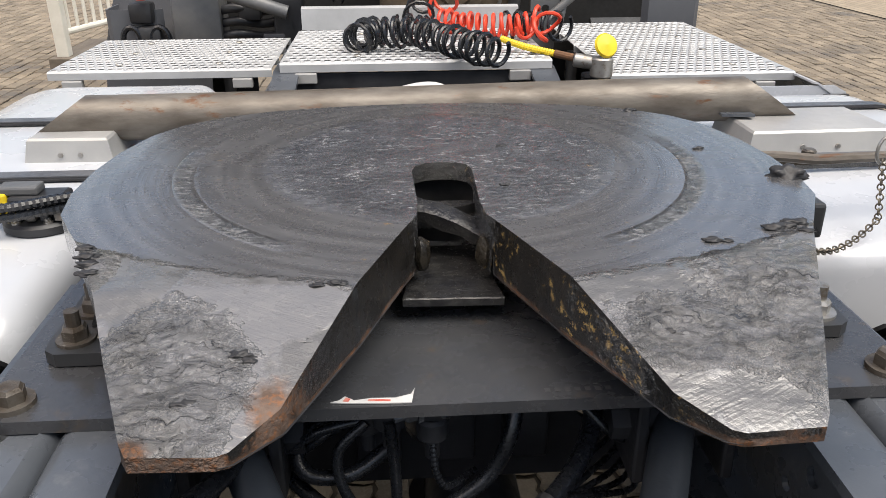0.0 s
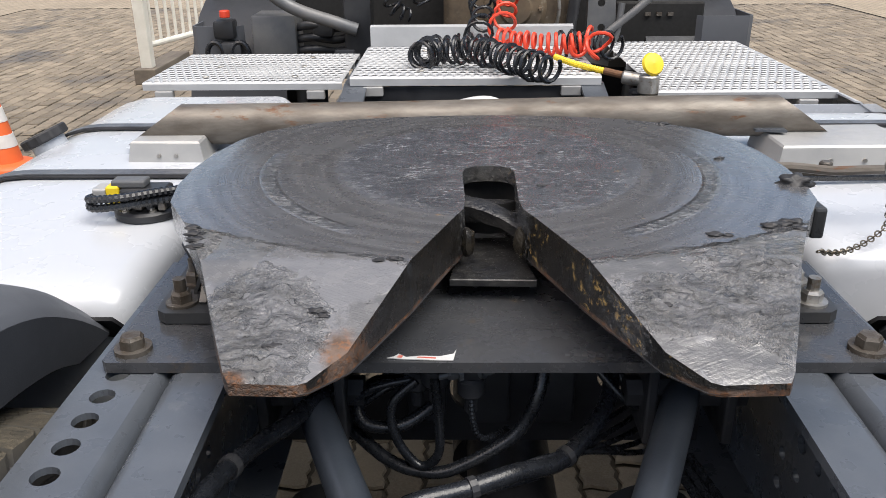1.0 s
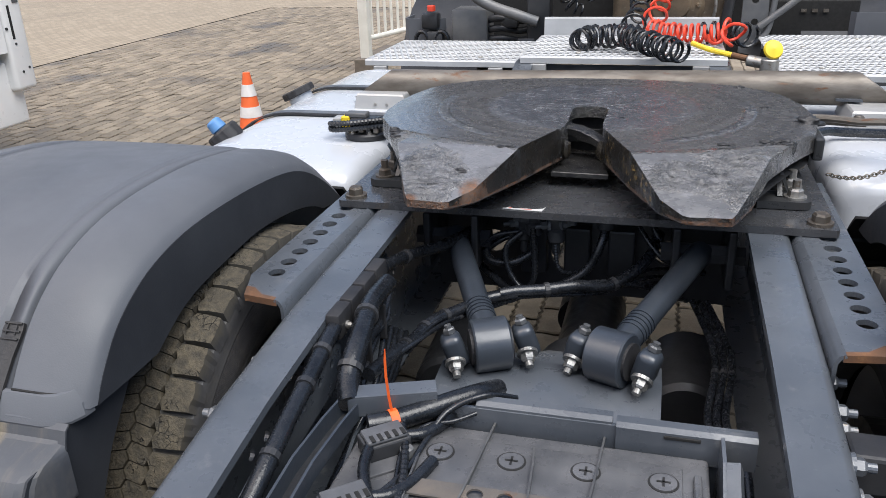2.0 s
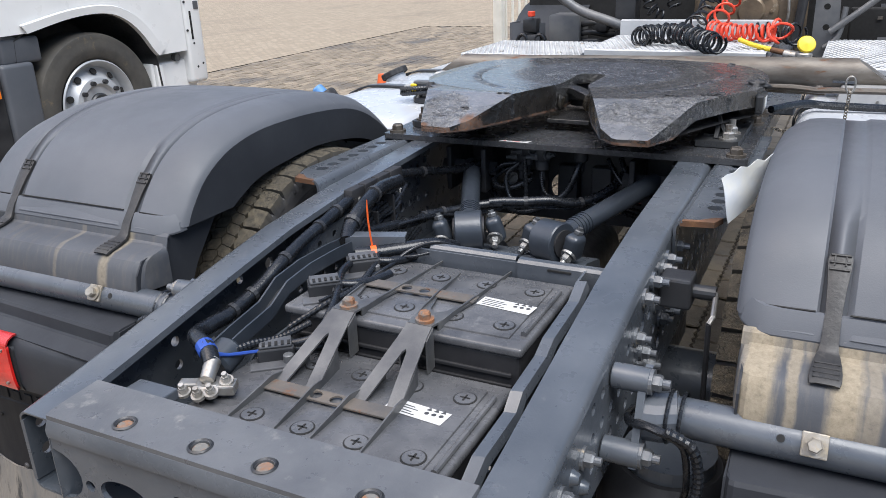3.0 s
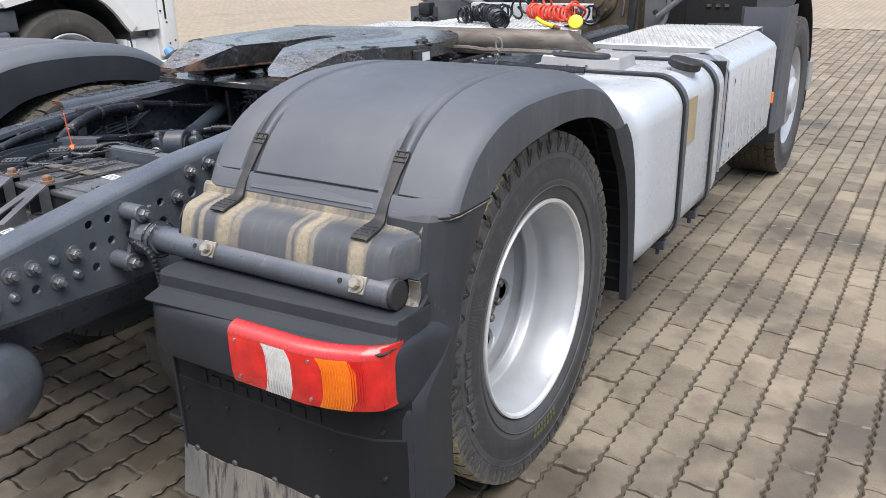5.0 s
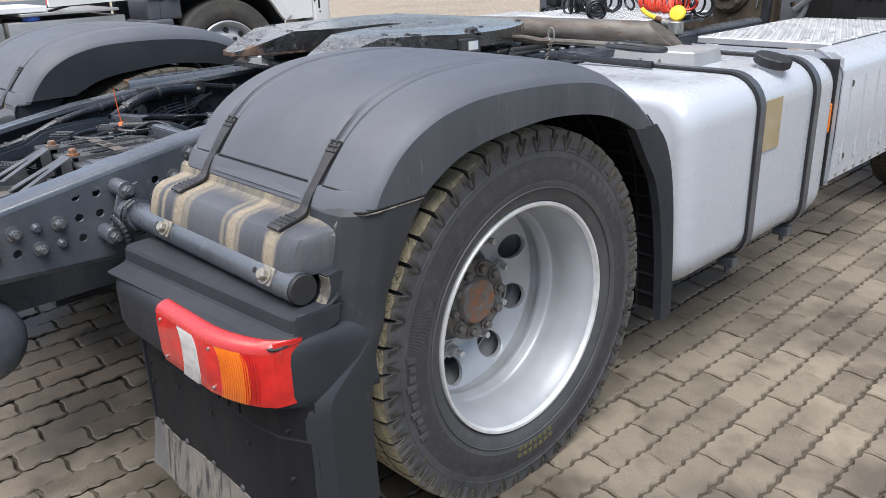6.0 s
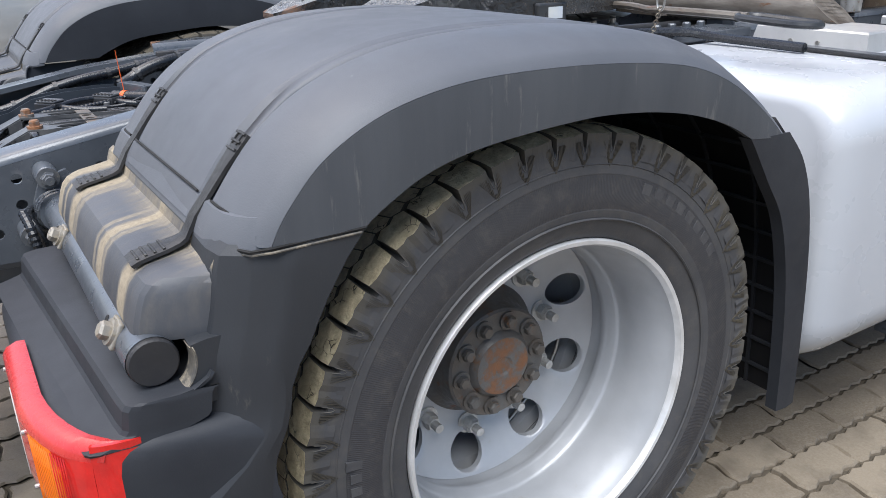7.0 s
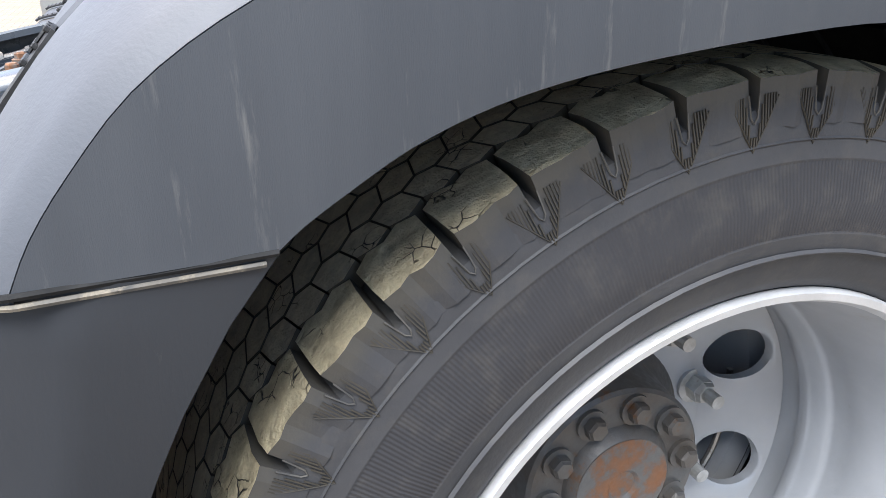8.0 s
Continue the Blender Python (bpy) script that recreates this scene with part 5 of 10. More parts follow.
def build_fender(s):
    t = thing("rear_fender", "dark grey plastic rear fender over twin wheels with rubber straps", "fender", (s * 0.9, 1.1, 0.3), "rear fenders")
    # lid: crown with two shallow strap channels, bevelled along both edges
    bm = bmesh.new()
    rows = []
    n = len(CROWN)
    for k in range(n):
        (cy, cz), (sy, sz) = CROWN[k], SIDE[k]
        f = min(1.0, 0.75 + k / 20.0, (n - 1 - k) / 6.0 + 0.2)
        (ay, az) = ARCH[k]
        toward = Vector((ay - sy, az - sz)).normalized()
        up = Vector((cy - 1.13, cz - 0.5)).normalized() * 0.012 * f
        fold = lambda x, d, x2: [(s * x2, sy + toward.x * d * 0.1, sz + toward.y * d * 0.1 + 0.003), (s * (x2 * 0.4 + x * 0.6), sy + toward.x * d * 0.35, sz + toward.y * d * 0.35), (s * x, sy + toward.x * d, sz + toward.y * d)]
        at = lambda x, q: (s * x, cy + up.x * q, cz + up.y * q)
        row = fold(0.585, 0.018, 0.597)[::-1] + [(s * 0.613, sy + (cy - sy) * 0.5, sz + (cz - sz) * 0.5), (s * 0.634, sy + (cy - sy) * 0.88, sz + (cz - sz) * 0.88), at(0.655, 0.0), at(0.675, 0.05)]
        low = -0.5 if k < 11 else -0.5 + min(0.34, (k - 10) * 0.09)
        row += [at(0.698, 0.05), at(0.6985, 0.05), at(0.7025, low), at(0.703, low), at(0.741, low), at(0.7415, low), at(0.7505, 0.2), at(0.752, 0.22), at(0.93, 0.34)]
        row += [at(1.086, 0.22), at(1.0875, 0.2), at(1.0965, low), at(1.097, low), at(1.135, low), at(1.1355, low), at(1.1395, 0.05), at(1.14, 0.05)]
        row += [(s * 1.155, cy, cz), (s * 1.18, cy + (sy - cy) * 0.08, cz + (sz - cz) * 0.08), (s * 1.205, cy + (sy - cy) * 0.3, cz + (sz - cz) * 0.3)] + fold(1.2635, 0.018, 1.246)
        rows.append(row)
    loft(bm, rows)
    part("lid", bm, "fender", t, "grey textured plastic lid", smooth=True, thick=0.004, sharp=0.55)
    # hem along the rear edge of the lid
    bm = bmesh.new()
    hem = [(-0.003, 0.8665), (0.003, 0.868), (0.0035, 0.871), (-0.004, 0.888), (-0.0155, 0.906), (-0.02, 0.907), (-0.028, 0.9)]
    way = [(0.588, 0.662, -1, 0, 0.0), (0.594, 0.648, -0.8, -0.5, 0.35), (0.606, 0.634, -0.5, -0.8, 0.8), (0.622, 0.622, -0.25, -0.95, 1), (0.64, 0.617, 0, -1, 1), (0.9, 0.617, 0, -1, 1), (1.06, 0.617, 0, -1, 1), (1.165, 0.617, 0, -1, 1), (1.195, 0.6205, 0.25, -0.97, 0.95), (1.218, 0.629, 0.45, -0.89, 0.85), (1.238, 0.6405, 0.66, -0.75, 0.65), (1.252, 0.651, 0.9, -0.44, 0.35), (1.2605, 0.664, 1, 0, 0.0)]
    loft(bm, [[(s * (x + nx * (o * q if o > 0 else o)), y + ny * (o * q if o > 0 else o), z + 0.006 * (1 - q)) for o, z in hem] for x, y, nx, ny, q in way])
    part("hem", bm, "fender", t, smooth=True, thick=0.003, sharp=0.3)
    joint = [(0.745, 0.6335, 0.9115), (0.93, 0.6325, 0.9125), (1.092, 0.6335, 0.9115)]
    joint_out = [(1.1395, 0.636, 0.9095), (1.17, 0.6362, 0.9095), (1.195, 0.641, 0.907), (1.222, 0.651, 0.9045)]
    joint_in = [(0.61, 0.652, 0.904), (0.632, 0.64, 0.907), (0.65, 0.6365, 0.9085), (0.698, 0.636, 0.9095)]
    for line in (joint, joint_out, joint_in):
        bm = sweep(bmesh.new(), [(s * x, y, z) for x, y, z in line], 0.0018, 6)
        part("hem_joint", bm, "hollow", t)
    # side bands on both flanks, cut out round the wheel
    # outer flank is coloured darker than the lid to carry its shade
    for x, mat, lab in ((1.262, "flank", "faded grey outer flank, toned darker for its shade"), (0.586, "fender_dark", "black inner flank")):
        bm = bmesh.new()
        rows = []
        for k, (y, z) in enumerate(SIDE):
            lo = ARCH[k] if x > 1 else (y + (ARCH[k][0] - y) * 1.2, z + (ARCH[k][1] - z) * 1.2)
            e = 0.004 if x > 1 else -0.004
            d = Vector((lo[0] - y, lo[1] - z)).normalized() * 0.0175
            y, z = y + d.x, z + d.y
            rows.append([(s * (x + e * 0.4), y, z), (s * (x + e), y + (lo[0] - y) * 0.5, z + (lo[1] - z) * 0.5), (s * (x + e * 0.6), *lo), (s * (x - e * 3), lo[0], lo[1] + 0.002)])
        loft(bm, rows)
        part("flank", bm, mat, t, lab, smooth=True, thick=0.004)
    # front hanging flap and its side strip
    bm = bmesh.new()
    prof = [(1.585, 0.905), (1.62, 0.872), (1.665, 0.82), (1.7, 0.74), (1.725, 0.62), (1.742, 0.45), (1.75, 0.285)]
    loft(bm, [[(s * x, y, z) for x in (0.57, 0.7, 0.9, 1.1, 1.25)] for y, z in prof])
    front = part("front_flap", bm, "flap", t, "black rubber flap before the tank", smooth=True, thick=0.006)
    bm = bmesh.new()
    inner = [(1.5, 0.888), (1.514, 0.878), (1.568, 0.8), (1.622, 0.72), (1.66, 0.6), (1.683, 0.45), (1.695, 0.285)]
    loft(bm, [[(s * 1.262, y, z), (s * 1.266, (y + q) / 2, (z + w) / 2), (s * 1.264, q, w), (s * 1.24, q, w)] for (y, z), (q, w) in list(zip(finer(prof, 5), finer(inner, 5)))[4:]])
    part("front_strip", bm, "fender_dark", t, smooth=True, thick=0.004)
    for k in range(9):
        z = 0.83 - 0.062 * k
        y = interp([(0.285, 1.75), (0.45, 1.742), (0.62, 1.725), (0.74, 1.7), (0.82, 1.665), (0.872, 1.62)], z)
        bm = box(bmesh.new(), min(s * 0.58, s * 1.24), max(s * 0.58, s * 1.24), y - 0.009, y, z - 0.004, z + 0.004, 0.0015)
        part("flap_rib", bm, "fender_dark", front)
    for x in (0.68, 0.8, 0.92, 1.04, 1.15):
        bm = loft(bmesh.new(), [[(s * (x + w), y - 0.006, z) for w in (-0.003, 0.003)] for y, z in prof])
        part("flap_rib", bm, "fender_dark", front, thick=0.006)
    # rear skirt: upright rim below the hem, box with sloping top, tube recess
    boxp = [(0.622, 0.874), (0.614, 0.868), (0.609, 0.854), (0.602, 0.85), (0.57, 0.8455), (0.548, 0.842), (0.535, 0.836), (0.526, 0.826), (0.52, 0.812), (0.513, 0.788), (0.512, 0.776), (0.516, 0.77), (0.53, 0.768), (0.58, 0.768)]
    bm = bmesh.new()
    rows = []
    for x, e in ((0.6, 0.1), (0.601, 0.06), (0.606, 0.02), (0.612, 0.008), (0.622, 0.0), (0.75, 0.0), (0.9, 0.0), (1.05, 0.0), (1.172, 0.0), (1.182, 0.002), (1.189, 0.007), (1.194, 0.016), (1.203, 0.038), (1.209, 0.06), (1.2145, 0.098)):
        rows.append([(s * x, min(0.607, y + e) if i > 2 else y, z - (e * 0.03 if i > 2 else 0.0)) for i, (y, z) in enumerate(boxp)])
    loft(bm, rows)
    part("skirt_box", bm, "dusty_box", t, "moulded box with tan streaks of dried mud", smooth=True, thick=0.003, sharp=0.34)
    # stepped ledge below the tube, its front edge running slightly askew
    bm = bmesh.new()
    rows = []
    for x, e in ((0.612, 0.05), (0.614, 0.012), (0.618, 0.003), (0.625, 0.0), (0.75, 0.0), (0.9, 0.0), (1.05, 0.0), (1.2, 0.0), (1.226, 0.001), (1.233, 0.006), (1.2365, 0.016), (1.239, 0.05), (1.24, 0.1)):
        yf = 0.44 + (x - 0.65) * 0.068
        prof_l = [(0.585, 0.79), (0.58, 0.73), (0.572, 0.719), (0.56, 0.714), (yf + 0.012, 0.713), (yf + 0.004, 0.7115), (yf, 0.706), (yf - 0.0035, 0.682), (yf - 0.008, 0.676), (yf - 0.016, 0.673), (yf - 0.05, 0.664)]
        if x > 1.13:
            prof_l[0], prof_l[1] = (0.585, 0.731), (0.58, 0.724)
        rows.append([(s * x, min(0.59, y + e) if i > 3 else y, z) for i, (y, z) in enumerate(prof_l)])
    loft(bm, rows)
    part("ledge", bm, "fender_dark", t, "stepped ledge below the carrier tube", smooth=True, thick=0.004, sharp=0.3)
    carrier = [(0.6, 0.668), (0.46, 0.668), (0.436, 0.6678), (0.422, 0.667), (0.41, 0.6645), (0.4, 0.659), (0.3925, 0.648), (0.39, 0.63), (0.39, 0.56), (0.396, 0.538), (0.416, 0.527), (0.452, 0.524)]
    bm = loft(bmesh.new(), [[(s * x, min(y + d, 0.645), z - 0.035 * max(0.0, (x - 1.24) / 0.0225) ** 2 * (1 if z > 0.6 else 0)) for y, z in carrier] for x, d in CARRIER_BACK])
    part("lamp_carrier", bm, "fender_dark", t, "dark grey plastic lamp carrier", smooth=True, thick=0.004, sharp=0.6)
    bm = plate(bmesh.new(), [(y + carrier_back(0.614), z) for y, z in carrier[1:]], [], lambda u, v: (s * 0.617, u, v), (-s * 0.003, 0, 0))
    part("carrier_end", bm, "fender_dark", t)
    bm = cyl(bmesh.new(), (s * 0.683, 0.3895, 0.612), (s * 0.683, 0.392, 0.612), 0.0055, 12)
    part("hole", bm, "hollow", t)
    # outer corner post between skirt and flank
    bm = bmesh.new()
    post = [(0.879, 0.628, 0.785), (0.868, 0.616, 0.776), (0.845, 0.61, 0.757), (0.8, 0.602, 0.728), (0.77, 0.594, 0.712), (0.745, 0.586, 0.7), (0.722, 0.582, 0.684), (0.69, 0.58, 0.67), (0.67, 0.578, 0.662), (0.64, 0.57, 0.65), (0.6, 0.542, 0.642), (0.56, 0.508, 0.632), (0.536, 0.492, 0.627), (0.518, 0.484, 0.624), (0.5, 0.482, 0.62), (0.38, 0.484, 0.62), (0.262, 0.483, 0.625)]
    rows = []
    for z, y0, y1 in post:
        k = min(1.0, max(0.0, (z - 0.54) / 0.08))
        cut = lambda x, r, c: (s * x, y0 + r * (1 - k) + c * k, z)
        rows.append([(s * 1.13, y0 - 0.004, z), (s * 1.19, y0 - 0.006, z), cut(1.2215, -0.001, -0.001), cut(1.2235, 0.0, 0.0), cut(1.247, 0.008, 0.03), cut(1.2495, 0.012, 0.034), cut(1.2615, 0.036, 0.066), cut(1.263, 0.04, 0.07), (s * 1.265, max((y0 + y1) / 2, y0 + 0.082), z), (s * 1.263, max(y1, y0 + 0.09), z), (s * 1.24, max(y1, y0 + 0.09), z)])
    loft(bm, rows)
    part("corner_post", bm, "post_plastic", t, "dark faceted lower fender corner with dusty rim", smooth=True, thick=0.004, sharp=0.3)
    # boss of the post that closes round the tube's end, dust lying in the hollow
    arc = [(0.525 + 0.044 * math.cos(a), 0.748 + 0.044 * math.sin(a)) for a in np.linspace(radians(28), radians(-92), 14)]
    bm = bmesh.new()
    plate(bm, [(0.605, 0.688), (0.61, 0.772), (0.585, 0.772)] + arc + [(0.535, 0.692), (0.56, 0.686)], [], lambda u, v: (s * 1.232, u, v), (-s * 0.035, 0, 0))
    bmesh.ops.bevel(bm, geom=[e for e in bm.edges if len(e.link_faces) == 2 and e.calc_face_angle(0) > 1], offset=0.003, segments=2, affect="EDGES")
    part("tube_boss", bm, "post_plastic", t, smooth=True, sharp=0.5)
    bm = bmesh.new()
    loft(bm, [[(s * x, 0.525 + (r * math.cos(a)), 0.748 + r * math.sin(a)) for a in np.linspace(radians(24), radians(-90), 14)] for x, r in ((1.206, 0.0425), (1.222, 0.0425), (1.229, 0.0432), (1.2325, 0.0455))])
    part("dust_lining", bm, "dusty_corner", t, "tan dust lying in the hollow", smooth=True, thick=0.0016)
    # inner side of the skirt
    bm = bmesh.new()
    plate(bm, [(0.64, 0.874), (0.614, 0.868), (0.606, 0.85), (0.54, 0.838), (0.52, 0.81), (0.514, 0.775), (0.575, 0.77), (0.575, 0.715), (0.45, 0.71), (0.44, 0.672), (0.43, 0.62), (0.44, 0.55), (0.47, 0.53), (0.6, 0.55), (0.63, 0.66), (0.7, 0.78), (0.78, 0.874)], [], lambda u, v: (s * 0.612, u, v), (-s * 0.004, 0, 0))
    part("inner_panel", bm, "fender_dark", t)
    # mud flap under the lamp
    bend = lambda x: 0.075 * max(0.0, (x - 1.08) / 0.18) ** 2.5
    bm = bmesh.new()
    loft(bm, [[(s * x, y + bend(x) * 0.8, z) for x in (0.622, 0.635, 0.8, 1.0, 1.1, 1.18, 1.235, 1.25)] for y, z in ((0.445, 0.54), (0.447, 0.452), (0.4445, 0.448), (0.446, 0.35), (0.443, 0.245))])
    flap = part("mud_flap", bm, "flap", t, "black mud flap with rivets along its lower edge", smooth=True, thick=0.006, sharp=0.2)
    for k in range(5):
        x = 0.655 + 0.125 * k
        bm = cyl(bmesh.new(), (s * x, 0.436 + bend(x) * 0.8, 0.262), (s * x, 0.447 + bend(x) * 0.8, 0.262), 0.0085, 14, bev=0.003)
        part("rivet", bm, "flap_rivet", flap)
    for x, z in ((0.64, 0.37), (0.64, 0.42), (0.78, 0.41), (0.93, 0.405), (1.08, 0.4), (1.2, 0.47), (1.2, 0.36)):
        bm = cyl(bmesh.new(), (s * x, 0.438 + bend(x) * 0.8, z), (s * x, 0.448 + bend(x) * 0.8, z), 0.0045, 10)
        part("rivet", bm, "hollow", flap)
    bm = loft(bmesh.new(), [[(s * x, y + bend(x) * 0.8 + 0.003 * math.sin(x * 37 + z * 11), z + 0.004 * math.sin(x * 23)) for x in np.linspace(0.612, 1.25, 15)] for y, z in ((0.4385, 0.258), (0.432, 0.2), (0.42, 0.13))])
    part("flap_extension", bm, "flap_grey", flap, "weathered pale grey lower flap", smooth=True, thick=0.005)
    bm = box(bmesh.new(), min(s * 0.615, s * 0.622), max(s * 0.615, s * 0.622), 0.436, 0.46, 0.25, 0.535, 0.002)
    part("edge_strip", bm, "fender_dark", flap)
    for i in range(9):
        x = 0.71 + 0.042 * i
        bm = box(bmesh.new(), s * x - 0.013, s * x + 0.013, 0.4405 + bend(x) * 0.8, 0.446 + bend(x) * 0.8, 0.458, 0.482 if i % 4 else 0.492, 0.002)
        part("embossed_mark", bm, "flap", flap, "embossed plain bar")
    # rubber straps: ribbed grip at both ends
    for x in (0.7225, 1.116):
        bm = bmesh.new()
        line = [(0.697, 0.981), (0.691, 0.9745), (0.684, 0.9665), (0.664, 0.9435), (0.64, 0.913), (0.6205, 0.887), (0.611, 0.871), (0.604, 0.8605), (0.595, 0.8565), (0.575, 0.852), (0.556, 0.849), (0.5415, 0.8455), (0.534, 0.841)]
        wid = [0.0145, 0.016, 0.0155, 0.0125, 0.0105, 0.0105, 0.011, 0.0125, 0.0155, 0.019, 0.0205, 0.0205, 0.0185]
        loft(bm, [[(s * (x - w), y, z), (s * (x - w), y - 0.003, z + 0.003), (s * (x - w * 0.6), y - 0.003, z + 0.0042), (s * (x + w * 0.6), y - 0.003, z + 0.0042), (s * (x + w), y - 0.003, z + 0.003), (s * (x + w), y, z)] for (y, z), w in zip(line, wid)])
        bmesh.ops.translate(bm, verts=[v for v in bm.verts if v.co.z > 0.89], vec=(0, 0.0012, -0.0012))
        st = part("strap", bm, "strap_rubber", t, "worn black rubber holding strap", smooth=True, thick=0.003)
        for y, z, tilt in ((0.6935, 0.982, 48), (0.6855, 0.973, 48), (0.678, 0.9645, 49), (0.5735, 0.8555, 12), (0.562, 0.8535, 12), (0.551, 0.8515, 14), (0.541, 0.849, 20)):
            m = Matrix.Translation((s * x, y, z)) @ Matrix.Rotation(radians(tilt), 4, "X")
            wide = 0.0145 if z > 0.9 else 0.0175
            bm = box(bmesh.new(), -wide, wide, -0.0018, 0.0018, 0.0, 0.0042, 0.0008, 1, m=m)
            part("grip_rib", bm, "strap_rubber", st)
        for e in (-0.5, 0.5):
            for run in (list(zip(line, wid))[8:12], list(zip(line, wid))[0:3]):
                bm = sweep(bmesh.new(), [(s * (x + e * w), y - 0.004, z + 0.0045) for (y, z), w in run], 0.0012, 5)
                part("grip_rib", bm, "strap_rubber", st)
    # seam line below the lid, with dust lying in it
    bm = sweep(bmesh.new(), [(s * 0.6, 0.6215, 0.8705), (s * 1.2, 0.6235, 0.8705), (s * 1.2555, 0.642, 0.8765), (s * 1.2655, 0.664, 0.8795), (s * 1.2655, 0.787, 0.8805)], 0.0022, 6)
    part("seam", bm, "hollow", t)
    bm = sweep(bmesh.new(), [(s * 1.2, 0.6225, 0.866), (s * 1.255, 0.643, 0.872), (s * 1.2665, 0.666, 0.8745), (s * 1.266, 0.78, 0.8755)], 0.0018, 6)
    part("dusty_seam", bm, "dusty_corner", t)
    return t


def build_tail_lamp(s):
    """A long lamp that follows the carrier and wraps round its outer end; the fields meet in blunt arrow-shaped joints."""
    t = thing("tail_lamp", "long tail lamp with red, clear and amber lens fields", "tail lamp", (s * 1.06, 0.42, 0.6), "tail lamps")
    yb, z0 = 0.389, 0.545
    shape = [(0.0, 0.003), (0.1, 0.01), (0.22, 0.0165), (0.42, 0.0175), (0.66, 0.0165), (0.78, 0.01), (0.86, 0.002)]

    def field(xa, xb, za, zb, out, chevron=True, n=8):
        rows = []
        for i in range(n + 1):
            col = []
            for f, dx in shape:
                z = za + (zb - za) * f / 0.86
                ca = 1.0 if chevron and xa > 0.9 else 0.0
                cb = 1.0 if chevron and xb < 1.22 else 0.0
                x = xa + dx * ca + (xb + dx * cb - xa - dx * ca) * i / n
                round_in = 0.006 * max(0.0, abs((z - 0.61) / 0.066)) ** 4
                col.append((s * x, yb + carrier_back(x) - out + round_in, z))
            rows.append(col)
        return loft(bmesh.new(), rows)

    part("housing", field(0.884, 1.205, z0 - 0.005, 0.65, 0.002, False, 24), "dark_part", t, smooth=True, thick=0.008)
    fields = ((0.889, 0.975, "lens_red"), (0.975, 1.038, "lens_white"), (1.038, 1.108, "lens_red"), (1.108, 1.172, "lens_amber"), (1.172, 1.21, "lens_red"))
    for a, b, mat in fields:
        part("lens", field(a, b, z0, 0.6545, 0.012), mat, t, {"lens_red": "glossy red lens", "lens_white": "clear ribbed lens", "lens_amber": "amber lens"}[mat], smooth=True, thick=0.006)
    part("lens", field(1.2105, 1.2275, z0, 0.6545, 0.0125, False), "lens_red", t, "glossy red lens", smooth=True, thick=0.006)
    # slanting upper edge of the lens
    rows = []
    for x in [0.889 + 0.03 * i for i in range(10)] + [1.18 + 0.004 * i for i in range(15)]:
        y = yb + carrier_back(x)
        rows.append([(s * x, y - 0.0125 + d, z) for d, z in ((0.0, 0.6545), (0.0015, 0.661), (0.007, 0.668), (0.02, 0.6735), (0.03, 0.672))])
    part("lens", loft(bmesh.new(), rows), "lens_rim", t, "pale red translucent upper lens edge", smooth=True, thick=0.004)
    # rounded end of the lens, turning back into the carrier
    rows = []
    for f in range(7):
        a = radians(90 * f / 6)
        rows.append([(s * (1.2275 + 0.011 * math.sin(a)), yb + carrier_back(1.2275) - 0.0125 + 0.03 * (1 - math.cos(a)) + 0.004 * f, z0 + 0.002 + (0.674 - z0) * j / 6 * (1 - 0.01 * f / 6)) for j in range(7)])
    part("lens", loft(bmesh.new(), rows), "lens_red", t, "glossy red lens", smooth=True, thick=0.005)
    for x, z in ((0.907, 0.644), (0.911, 0.562), (1.098, 0.644), (1.098, 0.562)):
        y = yb + carrier_back(x)
        bm = cyl(bmesh.new(), (s * x, y - 0.01, z), (s * x, y - 0.0175, z), 0.0035, 10)
        part("screw", bm, "galv", t)
    for xa, xb, mat, step in ((0.982, 1.047, "lens_white", 0.0042), (1.176, 1.206, "lens_red", 0.0045), (1.12, 1.182, "lens_amber", 0.0055)):
        bm = bmesh.new()
        for k in range(int((xb - xa) / step)):
            x = xa + step * k
            sweep(bm, [(s * (x + dx * 0.5), yb + carrier_back(x) - 0.0152, z0 + 0.004 + (0.6525 - z0 - 0.004) * f / 0.86) for f, dx in shape], 0.0009, 4)
        part("lens_rib", bm, mat, t)
    return t


for side in (1, -1):
    build_fender(side)
    build_tail_lamp(side)


